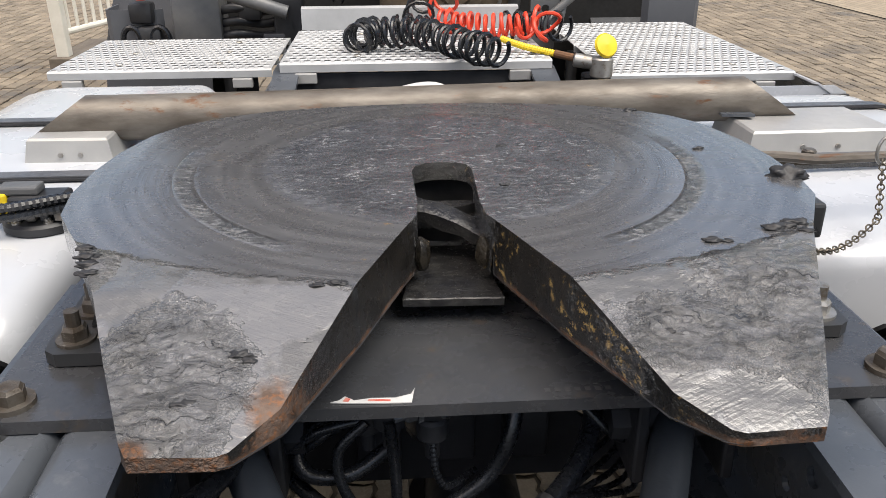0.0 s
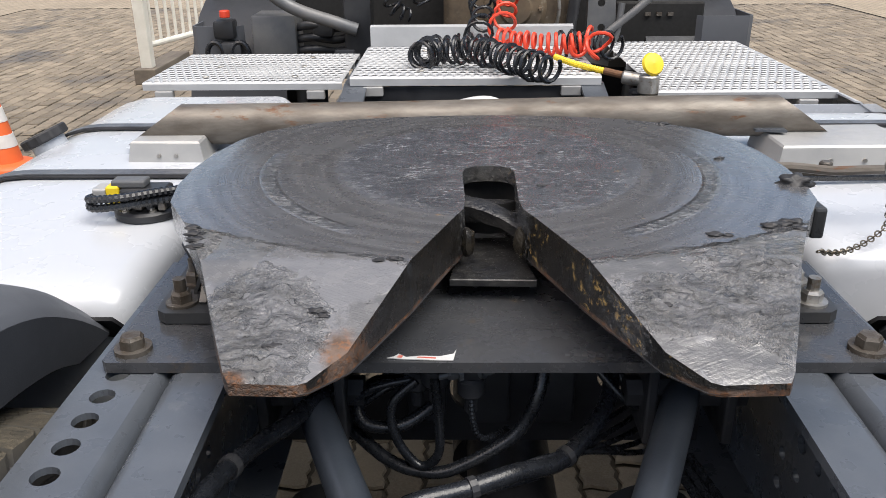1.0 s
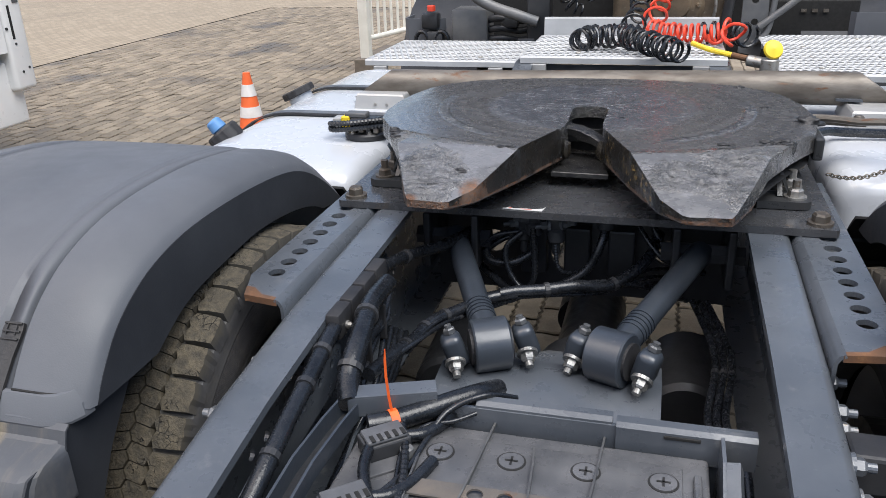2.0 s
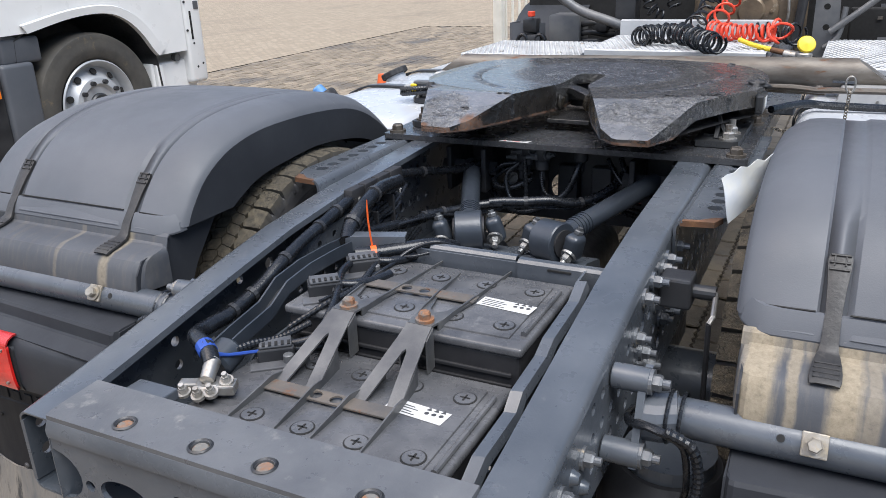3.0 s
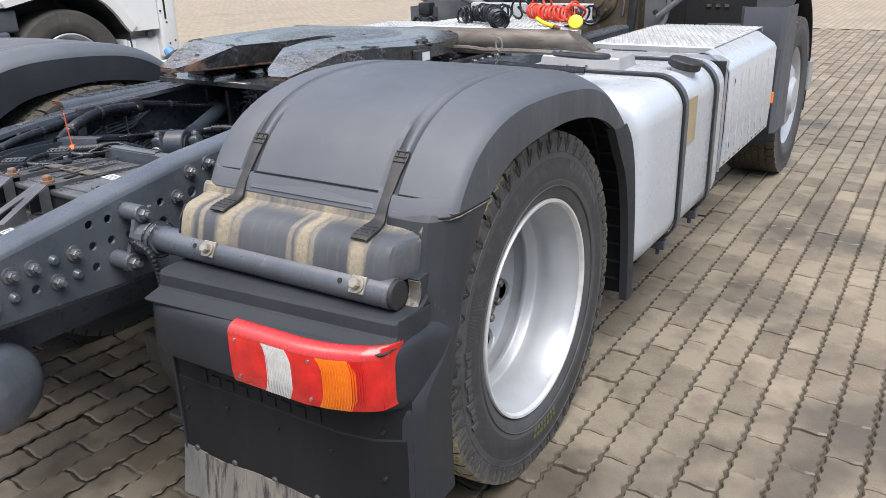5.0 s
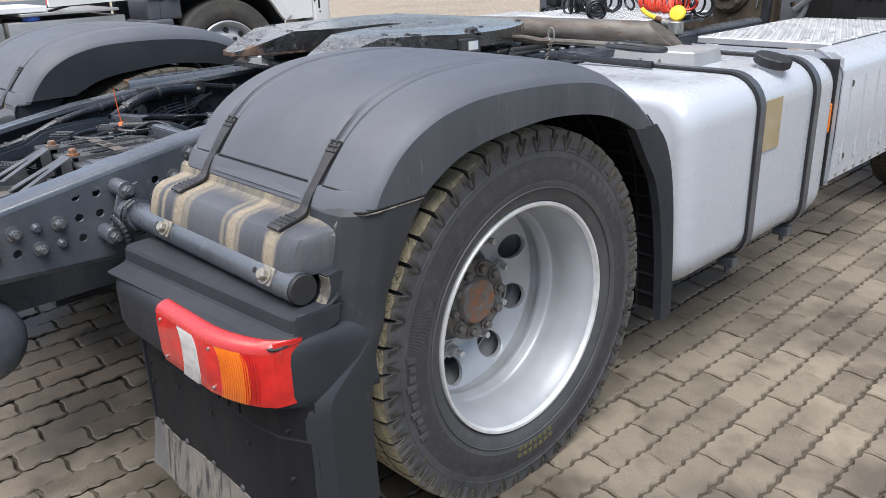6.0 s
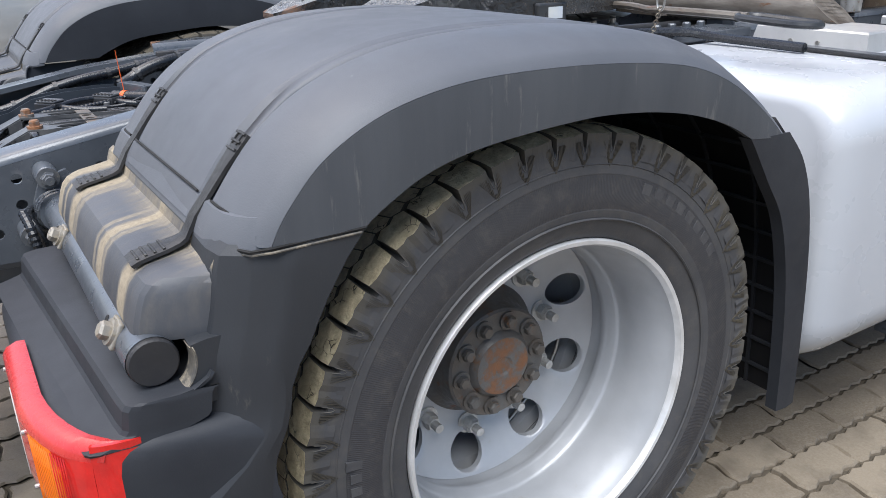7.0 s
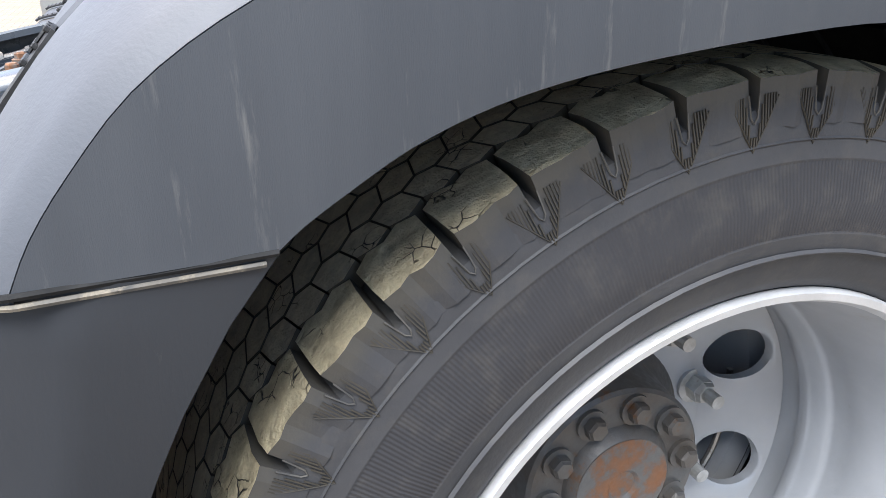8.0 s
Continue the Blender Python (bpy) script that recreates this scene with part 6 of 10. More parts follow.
# ---- fifth wheel coupling ----
def build_mounting_plate():
    t = thing("mounting_plate", "dark steel mounting plate bolted across both chassis rails", "mounting plate", (0, 1.7, 0.925))
    bm = bmesh.new()
    outline = [(-0.5, 1.4), (0.5, 1.4), (0.506, 1.406), (0.506, 2.06), (-0.506, 2.06), (-0.506, 1.406)]
    plate(bm, outline, [], lambda u, v: (u, v, 0.941), (0, 0, -0.015))
    bmesh.ops.bevel(bm, geom=[e for e in bm.edges if len(e.link_faces) == 2 and e.calc_face_angle(0) > 1], offset=0.0015, segments=1, affect="EDGES")
    part("plate", bm, "mount_steel", t)
    for x, y in ((-0.475, 1.432), (0.475, 1.432), (-0.475, 1.95), (0.475, 1.95), (-0.475, 1.82), (0.475, 1.82)):
        bm = hex_bolt(bmesh.new(), (x, y, 0.943), (0, 0, 1), 0.0165, 0.017)
        part("bolt", bm, "rust_bolt", t, "pale rust-stained hexagon bolt")
    bm = bmesh.new()
    plate(bm, [(-0.143, 1.409), (-0.128, 1.407), (-0.1, 1.405), (-0.058, 1.403), (-0.054, 1.43), (-0.058, 1.419), (-0.075, 1.413), (-0.1, 1.414), (-0.118, 1.411), (-0.128, 1.419), (-0.134, 1.412)], [], lambda u, v: (u, v, 0.9418), (0, 0, 0.0012))
    part("torn_label", bm, "label_white", t, "torn white label rest")
    for q in ([(-0.13, 1.4095), (-0.124, 1.4085), (-0.122, 1.4135), (-0.127, 1.4165)], [(-0.104, 1.4085), (-0.08, 1.4065), (-0.08, 1.4095), (-0.103, 1.4115)]):
        bm = bmesh.new()
        plate(bm, q, [], lambda u, v: (u, v, 0.9434), (0, 0, -0.0008))
        part("red_rest", bm, "tape_red", t, "red print rest on the torn label")
    bm = bmesh.new()
    for i in range(7):
        box(bm, 0.085 + 0.011 * i, 0.091 + 0.011 * i, 1.414, 1.421, 0.9412, 0.9416)
    part("stamp", bm, "print_dark", t, "stamped number shown as small bars")
    return t


def build_pedestal(s):
    t = thing("coupling_pedestal", "grey steel coupling bearing bracket bolted on the mounting plate", "bearing bracket", (s * 0.43, 1.65, 0.941), "bearing brackets")
    bm = bmesh.new()
    plate(bm, [(0.36, 1.515), (0.365, 1.5), (0.455, 1.5), (0.468, 1.51), (0.47, 1.53), (0.475, 2.0), (0.36, 2.0)], [], lambda u, v: (s * u, v, 0.959), (0, 0, -0.016))
    part("foot_plate", bm, "plate_steel", t)
    bm = bmesh.new()
    loft(bm, [[(s * x, 1.53, 0.959), (s * x, 1.57, 0.99), (s * (x - 0.012), 1.66, 1.03), (s * (x - 0.012), 1.84, 1.03), (s * x, 1.95, 0.959)] for x in (0.405, 0.415)])
    part("web", bm, "plate_steel", t, thick=0.008)
    bm = cyl(bmesh.new(), (s * 0.36, 1.75, 0.995), (s * 0.44, 1.75, 0.995), 0.032, 24, bev=0.003)
    part("bearing_pin", bm, "plate_steel", t, smooth=True)
    for y in (1.532, 1.6, 1.9, 1.97):
        bm = hex_bolt(bmesh.new(), (s * 0.44, y, 0.959), (0, 0, 1), 0.0155, 0.016, True, 0.018)
        part("bolt", bm, "rust_bolt" if s < 0 else "galv", t, "bolt with stud end" if s < 0 else "zinc bolt with stud end")
    bm = bmesh.new()
    loft(bm, [[(s * 0.375, y, 0.96), (s * 0.43, y, 0.96), (s * 0.418, y + 0.005, 0.99), (s * 0.4, y + 0.02, 1.02)] for y in (1.56, 1.57)])
    part("gusset", bm, "plate_steel", t, thick=0.008)


RING = [(0.0, 2.183), (0.1, 2.179), (0.2, 2.166), (0.29, 2.144), (0.36, 2.112), (0.42, 2.064), (0.462, 2.0), (0.488, 1.92), (0.5, 1.83), (0.499, 1.74), (0.484, 1.66), (0.452, 1.6), (0.425, 1.55)]
HORN = [(0.37, 1.43), (0.338, 1.344), (0.305, 1.262), (0.297, 1.249), (0.225, 1.246), (0.213, 1.25), (0.174, 1.29), (0.112, 1.432), (0.06, 1.575), (0.043, 1.618), (0.04, 1.66)]
THROAT = [(0.043, 1.79), (0.038, 1.812), (0.022, 1.824), (0.0, 1.827)]


def plate_top(x, y):
    """Height of the worn upper face: level, falling off down the two horns."""
    z = 1.067
    if y < 1.435:
        z -= (1.435 - y) * 0.32
    ed = max(abs(x) - 0.45, 0.0)
    return z - ed * 0.08


def grease_height(x, y):
    """Smeared ridges of old grease: torn up in the middle of one horn and along the rim of the other, a scuffed arc round the middle."""
    r = math.hypot(x, y - 1.845)
    n2 = noise.noise(Vector((x * 70, y * 120, 7.7)))
    n3 = noise.noise(Vector((x * 9, y * 9, 1.3)))
    horn = min(1.0, max(0.0, (1.425 + 0.72 * x * x + 0.02 * n3 - y) / 0.02))
    spots = ((-0.285, 1.315, 0.075, 0.095), (0.33, 1.42, 0.085, 0.13), (-0.4, 1.52, 0.035, 0.12), (0.22, 1.36, 0.12, 0.05))
    torn = max(min(1.0, max(0.0, (1.15 - math.hypot((x - a) / c, (y - b) / d) + 0.5 * n3) * 2.5)) for a, b, c, d in spots)
    bend = y + 0.02 * noise.noise(Vector((x * 12, y * 12, 6.1)))
    ridge = 1 - abs(noise.noise(Vector((x * 15, bend * 62, 5.5))))
    h = horn * (0.0012 + 0.0008 * noise.noise(Vector((x * 22, y * 30, 4.4))))
    h += horn * torn * (0.022 * max(0.0, ridge - 0.8) + 0.0016 * n2 + 0.003 * max(0.0, noise.noise(Vector((x * 26, bend * 60, 3.1)))))
    fine = 1 - abs(noise.noise(Vector((x * 60, y * 95, 2.5))))
    if r < 0.25:
        h += 0.005 * max(0.0, fine - 0.8) * (0.6 + 0.5 * n3)
    if abs(r - 0.366) < 0.012 and y < 1.9 and abs(x) > 0.17:
        h += 0.0012 * n2 - 0.0008
    return h


def build_coupling():
    t = thing("fifth_wheel", "black greased steel fifth wheel coupling plate with V-shaped throat", "fifth wheel", (0, 1.75, 0.97))
    outline = RING[1:] + HORN + THROAT + [(-x, y) for x, y in reversed(HORN + THROAT[:-1])] + [(-x, y) for x, y in reversed(RING)]
    ring = outline
    # top face on a fine grid so that the grease can stand up from it
    bm = bmesh.new()
    bm.faces.new([bm.verts.new((x, y, 0)) for x, y in ring])
    for k in range(1, 182):
        x = -0.5 + k * 0.0055
        bmesh.ops.bisect_plane(bm, geom=bm.verts[:] + bm.edges[:] + bm.faces[:], plane_co=(x, 0, 0), plane_no=(1, 0, 0))
    for k in range(1, 171):
        y = 1.246 + k * 0.0055
        bmesh.ops.bisect_plane(bm, geom=bm.verts[:] + bm.edges[:] + bm.faces[:], plane_co=(0, y, 0), plane_no=(0, 1, 0))
    border = [e for e in bm.edges if len(e.link_faces) == 1]
    rim = {v for e in border for v in e.verts}
    tree = kdtree.KDTree(len(rim))
    for k, v in enumerate(rim):
        tree.insert((v.co.x, v.co.y, 0), k)
    tree.balance()
    for v in bm.verts:
        z = plate_top(v.co.x, v.co.y)
        d = tree.find((v.co.x, v.co.y, 0))[2]
        v.co.z = z + grease_height(v.co.x, v.co.y) * min(1.0, d / 0.014)
    down = bmesh.ops.extrude_edge_only(bm, edges=border)["geom"]
    for v in down:
        if isinstance(v, bmesh.types.BMVert):
            inner = abs(v.co.x) < 0.3 and v.co.y < 1.84 and abs(v.co.x) < 0.02 + max(0.03, (1.66 - v.co.y) * 0.5)
            v.co.z = 0.992 if inner else max(0.992, v.co.z - 0.045)
            if v.co.y < 1.34:
                v.co.z = 0.992
            if v.co.y > 1.765 and abs(v.co.x) < 0.06:
                v.co.z = 1.04
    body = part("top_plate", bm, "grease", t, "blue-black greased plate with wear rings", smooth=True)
    bm = bmesh.new()
    under = [(x * 0.985, y) for x, y in ring]
    f = bm.faces.new([bm.verts.new((x, y, 0.9945)) for x, y in under])
    bmesh.ops.triangulate(bm, faces=[f])
    part("underside", bm, "dark_part", t)
    # throat furniture
    bm = bmesh.new()
    plate(bm, [(-0.064, 1.572), (0.063, 1.568), (0.04, 1.73), (-0.04, 1.73)], [], lambda u, v: (u, v, 0.976), (0, 0, -0.012))
    bmesh.ops.bevel(bm, geom=bm.edges[:], offset=0.0015, segments=1, affect="EDGES")
    part("throat_shelf", bm, "wet_grease", t, "dark grease-wet shelf below the throat")
    bm = bmesh.new()
    loft(bm, [[Vector((x, y + dy, z + dz + 0.004 * noise.noise(Vector((x * 60, dy * 60, dz * 60))))) for dy, dz in ((-0.016, -0.012), (-0.018, 0.006), (-0.008, 0.013), (0.02, 0.012), (0.03, -0.01))] for x, y, z in ((-0.046, 1.712, 1.04), (-0.03, 1.705, 1.038), (-0.01, 1.697, 1.033), (0.015, 1.688, 1.026), (0.035, 1.678, 1.017), (0.05, 1.67, 1.01))], True)
    bmesh.ops.holes_fill(bm, edges=[e for e in bm.edges if len(e.link_faces) == 1])
    part("lock_jaw", bm, "wet_grease", t, "black grease-wet lock jaw across the throat", smooth=True)
    bm = bmesh.new()
    box(bm, -0.046, 0.046, 1.72, 1.79, 1.004, 1.022, 0.004)
    part("jaw_plate", bm, "wet_grease", t)
    for x in (-0.037, 0.04):
        e = 1 if x > 0 else -1
        bm = bmesh.new()
        rows = [[(x + e * q * math.cos(a) * 0.9, 1.618 + q * math.sin(a) * 1.25, z) for a in np.linspace(0, 2 * math.pi, 9, False)] for z, q in ((0.992, 0.004), (0.998, 0.0095), (1.012, 0.012), (1.028, 0.01), (1.038, 0.004))]
        loft(bm, rows, True)
        bm.verts.ensure_lookup_table()
        bm.faces.new(bm.verts[-9:])
        for v in bm.verts:
            v.co += Vector((1, 1, 0.6)) * 0.004 * noise.noise(v.co * 70)
        part("guide_lug", bm, "greasy_lug", t, "worn greasy guide lug with bare brown flanks", smooth=True, sharp=0.5)
    # ring coloured black so that the throat reads as a dark hole
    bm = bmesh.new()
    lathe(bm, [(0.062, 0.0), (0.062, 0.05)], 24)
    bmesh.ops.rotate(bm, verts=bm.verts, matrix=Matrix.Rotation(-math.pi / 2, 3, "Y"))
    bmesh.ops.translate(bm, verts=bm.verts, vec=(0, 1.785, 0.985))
    part("throat_wall", bm, "hollow", t, "black-coloured wall standing for the dark behind the throat", smooth=True)
    # lumps of grease on the rim
    rnd = random.Random(5)
    for k, (x, y, r) in enumerate(((0.478, 1.735, 0.016), (0.4, 1.862, 0.005), (0.36, 2.1, 0.007), (0.29, 1.515, 0.006), (0.305, 1.512, 0.004), (0.375, 1.545, 0.008), (0.39, 1.55, 0.007), (0.405, 1.56, 0.008), (0.41, 1.535, 0.005), (-0.215, 1.35, 0.006), (-0.205, 1.344, 0.005), (-0.26, 1.298, 0.006), (-0.25, 1.285, 0.005), (-0.13, 1.438, 0.005), (-0.15, 1.435, 0.004), (-0.398, 1.5, 0.007), (-0.405, 1.52, 0.007), (-0.392, 1.48, 0.006), (-0.415, 1.545, 0.006), (0.08, 1.72, 0.004), (0.1, 1.9, 0.004), (0.19, 1.36, 0.004), (0.235, 1.375, 0.004))):
        bm = bmesh.new()
        bmesh.ops.create_icosphere(bm, subdivisions=3, radius=r)
        ph = rnd.uniform(0, 9)
        for v in bm.verts:
            n = noise.noise(v.co / r * 1.7 + Vector((ph, k, 0)))
            v.co *= 1 + 0.8 * n
            v.co.z *= 0.8 if k == 0 else 0.5
            v.co.x *= 1.7
        bmesh.ops.translate(bm, verts=bm.verts, vec=(x, y, plate_top(x, y) + r * 0.15))
        part("grease_lump", bm, "black_grease", body, smooth=True, sharp=2.5)
    # strap lug on the side with a paper rest
    bm = bmesh.new()
    box(bm, 0.484, 0.505, 1.66, 1.75, 1.0, 1.05, 0.005)
    part("side_block", bm, "plate_steel", t)
    bm = bmesh.new()
    box(bm, 0.5052, 0.5062, 1.69, 1.735, 1.012, 1.04)
    part("side_label", bm, "white_sheet", t, "small white label rest")
    return t


def build_release_handle():
    t = thing("release_handle", "rust-brown flat release bar with a bent loop handle", "release handle", (0.7, 1.9, 1.0))
    bm = sweep(bmesh.new(), [(0.47, 1.93, 1.03), (0.55, 1.925, 1.032), (0.62, 1.915, 1.028), (0.66, 1.91, 1.03), (0.8, 1.92, 1.03), (0.9, 1.935, 1.028)], 0.009, 8, smooth_n=4)
    part("bar", bm, "raw_pipe", t, smooth=True)
    bm = sweep(bmesh.new(), [(0.88, 1.935, 1.028), (0.9, 1.905, 1.028), (0.95, 1.9, 1.026), (1.03, 1.915, 1.022), (1.065, 1.945, 1.02), (1.05, 1.975, 1.02), (0.98, 1.985, 1.022), (0.9, 1.975, 1.026), (0.88, 1.94, 1.028)], 0.0085, 8, smooth_n=6)
    part("loop", bm, "plate_steel", t, "dark bent steel loop", smooth=True)
    bm = bmesh.new()
    plate(bm, [(0.47, 1.95), (0.64, 1.93), (0.645, 1.955), (0.62, 1.965), (0.56, 1.968), (0.47, 1.985)], [], lambda u, v: (u, v, 1.02), (0, 0, -0.008))
    part("lever_plate", bm, "rust_bolt", t, "rusty lever plate")
    bm = hex_bolt(bmesh.new(), (0.625, 1.947, 1.02), (0, 0, 1), 0.012, 0.012)
    part("pivot_bolt", bm, "rust_bolt", t)
    return t


def build_safety_chain():
    t = thing("safety_chain", "thin dull steel safety chain with a steel spring hook", "chain", (0.7, 1.85, 0.93))
    bm = chain_links(bmesh.new(), (0.705, 1.868, 1.04), (0.7, 1.84, 0.95), 0.0, 12, 0.0085, 0.0014)
    part("chain", bm, "chain", t)
    bm = chain_links(bmesh.new(), (0.7, 1.84, 0.95), (0.53, 1.72, 0.955), 0.02, 20, 0.0085, 0.0014)
    part("chain", bm, "chain", t)
    loop = [(0.704 + 0.012 * math.cos(a), 1.868, 1.055 + 0.022 * math.sin(a)) for a in np.linspace(0, 2 * math.pi, 18)]
    bm = sweep(bmesh.new(), loop, 0.0028, 8, False)
    part("spring_hook", bm, "galv", t, "bright steel spring hook", smooth=True)


def build_pipe():
    t = thing("guide_pipe", "weathered brown-grey steel pipe with mitred ends lying across", "steel pipe", (0, 2.45, 0.96))
    bm = bmesh.new()
    r, seg, cy, cz = 0.049, 32, 2.43, 0.996
    for rr in (r, r - 0.006):
        rows = []
        for x in [-1] + [k / 12 for k in range(-11, 12)] + [1]:
            row = []
            for k in range(seg):
                a = 2 * math.pi * k / seg
                z = rr * math.sin(a)
                lim = 0.785 - (z / r) * 0.07
                xx = max(-lim, min(lim, x * 0.86)) if abs(x) == 1 else x * 0.7
                row.append((xx, cy + rr * math.cos(a), cz + z + 0.006 * xx + 0.004 * math.sin(xx * 3)))
            rows.append(row)
        loft(bm, rows, True)
    ends = [e for e in bm.edges if len(e.link_faces) == 1]
    bmesh.ops.bridge_loops(bm, edges=[e for e in ends if e.verts[0].co.x > 0])
    bmesh.ops.bridge_loops(bm, edges=[e for e in ends if e.verts[0].co.x < 0])
    part("pipe", bm, "raw_pipe", t, smooth=True)
    for x in (-0.4, 0.4):
        bm = box(bmesh.new(), x - 0.03, x + 0.03, 2.43, 2.49, 0.93, 0.963, 0.003)
        part("support", bm, "frame_paint", t)


M["black_grease"] = surf("thick_black_grease", (0.012, 0.012, 0.014), (0.03, 0.03, 0.032), 30, (0.45, 0.65), 0, 0.5, 120)
M["wet_grease"] = surf("wet_black_grease_steel", (0.018, 0.018, 0.02), (0.05, 0.049, 0.047), 40, (0.12, 0.3), 0.3, 0.5, 90, (0.11, 0.08, 0.045), (0.66, 0.76), 50, bump_dist=0.004)
M["greasy_lug"] = surf("greasy_worn_lug", (0.014, 0.013, 0.012), (0.05, 0.042, 0.03), 45, (0.18, 0.4), 0.4, 0.5, 120, (0.34, 0.24, 0.11), (0.6, 0.7), 55, bump_dist=0.003)
M["mount_steel"] = surf("oily_dark_mounting_plate", (0.038, 0.041, 0.047), (0.062, 0.063, 0.066), 6, (0.16, 0.36), 0.15, 0.12, 120, (0.1, 0.075, 0.05), (0.6, 0.74), 16, coat=0.3)
build_mounting_plate()
for side in (1, -1):
    build_pedestal(side)
build_coupling()
build_release_handle()
build_safety_chain()
build_pipe()


def build_torn_sheet():
    bm = bmesh.new()
    # stands on edge, leaning from the rail angle against the fender
    low0, low1, top0, top1 = Vector((0.524, 0.955, 0.926)), Vector((0.56, 1.03, 0.95)), Vector((0.503, 0.968, 1.011)), Vector((0.595, 1.05, 1.053))
    rows = []
    for i in range(9):
        u = i / 8
        row = []
        for j in range(7):
            v = j / 6
            p = low0.lerp(low1, u).lerp(top0.lerp(top1, u), v * (1 + 0.05 * math.sin(u * 23)))
            row.append(p + Vector((0.004 * math.sin(5 * u + 3 * v), 0.003 * math.sin(9 * v + 4 * u), 0.0)) * v)
        rows.append(row)
    loft(bm, rows)
    t = part("torn_sheet", bm, "white_sheet", None, smooth=True, thick=0.0015)
    tagged(t, "pale torn plastic sheet caught between rail and fender", "sheet")


build_torn_sheet()


# ---- tanks, panels and walkways ----
def rounded_section(x0, x1, z0, z1, r, n=9, r_low=0.11):
    """Corner-rounded rectangle in x and z, running round."""
    pts = []
    for cx, cz, q, a0 in ((x1 - r, z1 - r, r, 0), (x0 + 0.055, z1 - 0.055, 0.055, 90), (x0 + 0.055, z0 + 0.055, 0.055, 180), (x1 - r_low, z0 + r_low, r_low, 270)):
        for k in range(n + 1):
            a = radians(a0 + 90 * k / n)
            pts.append((cx + q * math.cos(a), cz + q * math.sin(a)))
    return pts


def build_tank(s, y0, y1, r):
    t = thing("fuel_tank", "white painted fuel tank with rounded corners and black straps", "fuel tank", (s * 0.9, 2.3, 0.32), "fuel tanks")
    sec = rounded_section(0.56, 1.258, 0.32, 0.925, r)
    cx, cz = 0.9, 0.62
    bm = bmesh.new()
    rows = []
    for y, f in ((y0, 0.86), (y0 + 0.006, 0.915), (y0 + 0.02, 0.955), (y0 + 0.05, 0.985), (y0 + 0.09, 1.0), ((y0 + y1) / 2, 1.0), (y1 - 0.09, 1.0), (y1 - 0.05, 0.985), (y1 - 0.02, 0.955), (y1, 0.86)):
        rows.append([(s * (cx + (x - cx) * f), y, cz + (z - cz) * f) for x, z in sec])
    loft(bm, rows, True)
    caps = [e for e in bm.edges if len(e.link_faces) == 1]
    bmesh.ops.holes_fill(bm, edges=caps)
    part("shell", bm, "white_paint", t, smooth=True)
    for y in (2.215, 2.63):
        bm = bmesh.new()
        sec2 = rounded_section(0.556, 1.264, 0.314, 0.931, r + 0.004)
        loft(bm, [[(s * x, yy, z) for x, z in sec2] for yy in (y - 0.024, y + 0.024)], True)
        part("strap_pad", bm, "black_rubber", t, "black rubber strap pad", smooth=True, thick=0.004)
        bm = bmesh.new()
        sec3 = rounded_section(0.552, 1.268, 0.31, 0.935, r + 0.007)
        loft(bm, [[(s * x, yy, z) for x, z in sec3] for yy in (y - 0.016, y + 0.019)], True)
        part("strap", bm, "strap_steel", t, "dark grey steel tank strap", smooth=True, thick=0.003)
        bm = bmesh.new()
        box(bm, s * 1.2 - 0.03, s * 1.2 + 0.03, y - 0.02, y + 0.02, 0.285, 0.32, 0.004)
        cyl(bm, (s * 1.2, y, 0.26), (s * 1.2, y, 0.29), 0.008, 10)
        part("strap_foot", bm, "frame_paint", t)
    return t


def cap(t, p, d, r, h, mat, name="filler_cap", label="black ribbed filler cap"):
    bm = bmesh.new()
    p, d = Vector(p), Vector(d).normalized()
    u, w = frame_of(d)[1:]
    rows = []
    for f, q in ((0.0, 0.9), (0.15, 1.0), (0.85, 1.0), (1.0, 0.93)):
        rows.append([p + d * h * f + (u * math.cos(a) + w * math.sin(a)) * r * q * (1 + (0.035 if i % 4 < 2 else 0)) for i, a in enumerate(np.linspace(0, 2 * math.pi, 48, False))])
    loft(bm, rows, True)
    bm.faces.new(bm.verts[-48:])
    part(name, bm, mat, t, label)


tank_r = build_tank(1, 1.8, 2.84, 0.11)
cap(tank_r, (1.185, 2.42, 0.93), (0.25, 0, 1), 0.058, 0.032, "black_rubber")
bm = cyl(bmesh.new(), (1.18, 2.42, 0.9), (1.187, 2.42, 0.935), 0.045, 24)
part("filler_neck", bm, "white_paint", tank_r, smooth=True)
bm = bmesh.new()
loft(bm, [[(1.262, y, z) for y in (2.25, 2.365)] for z in (0.68, 0.845)])
part("sticker", bm, "sticker_gold", tank_r, "faded gold sticker", thick=0.0012)

tank_l = build_tank(-1, 1.64, 3.1, 0.26)
cap(tank_l, (-1.098, 1.995, 0.885), (-0.62, -0.1, 0.78), 0.05, 0.05, "black_rubber", label="black filler neck cap")
bm = bmesh.new()
cyl(bm, (-1.128, 1.99, 0.924), (-1.152, 1.986, 0.955), 0.026, 20, 0.023, 0.006)
part("cap_lid", bm, "light_blue", tank_l, "pale blue cap lid", smooth=True)
cap(tank_l, (-1.12, 2.55, 0.915), (-0.42, 0, 0.9), 0.06, 0.026, "black_rubber")
bm = cyl(bmesh.new(), (-1.1, 2.55, 0.87), (-1.122, 2.55, 0.918), 0.045, 24)
part("filler_neck", bm, "white_paint", tank_l, smooth=True)


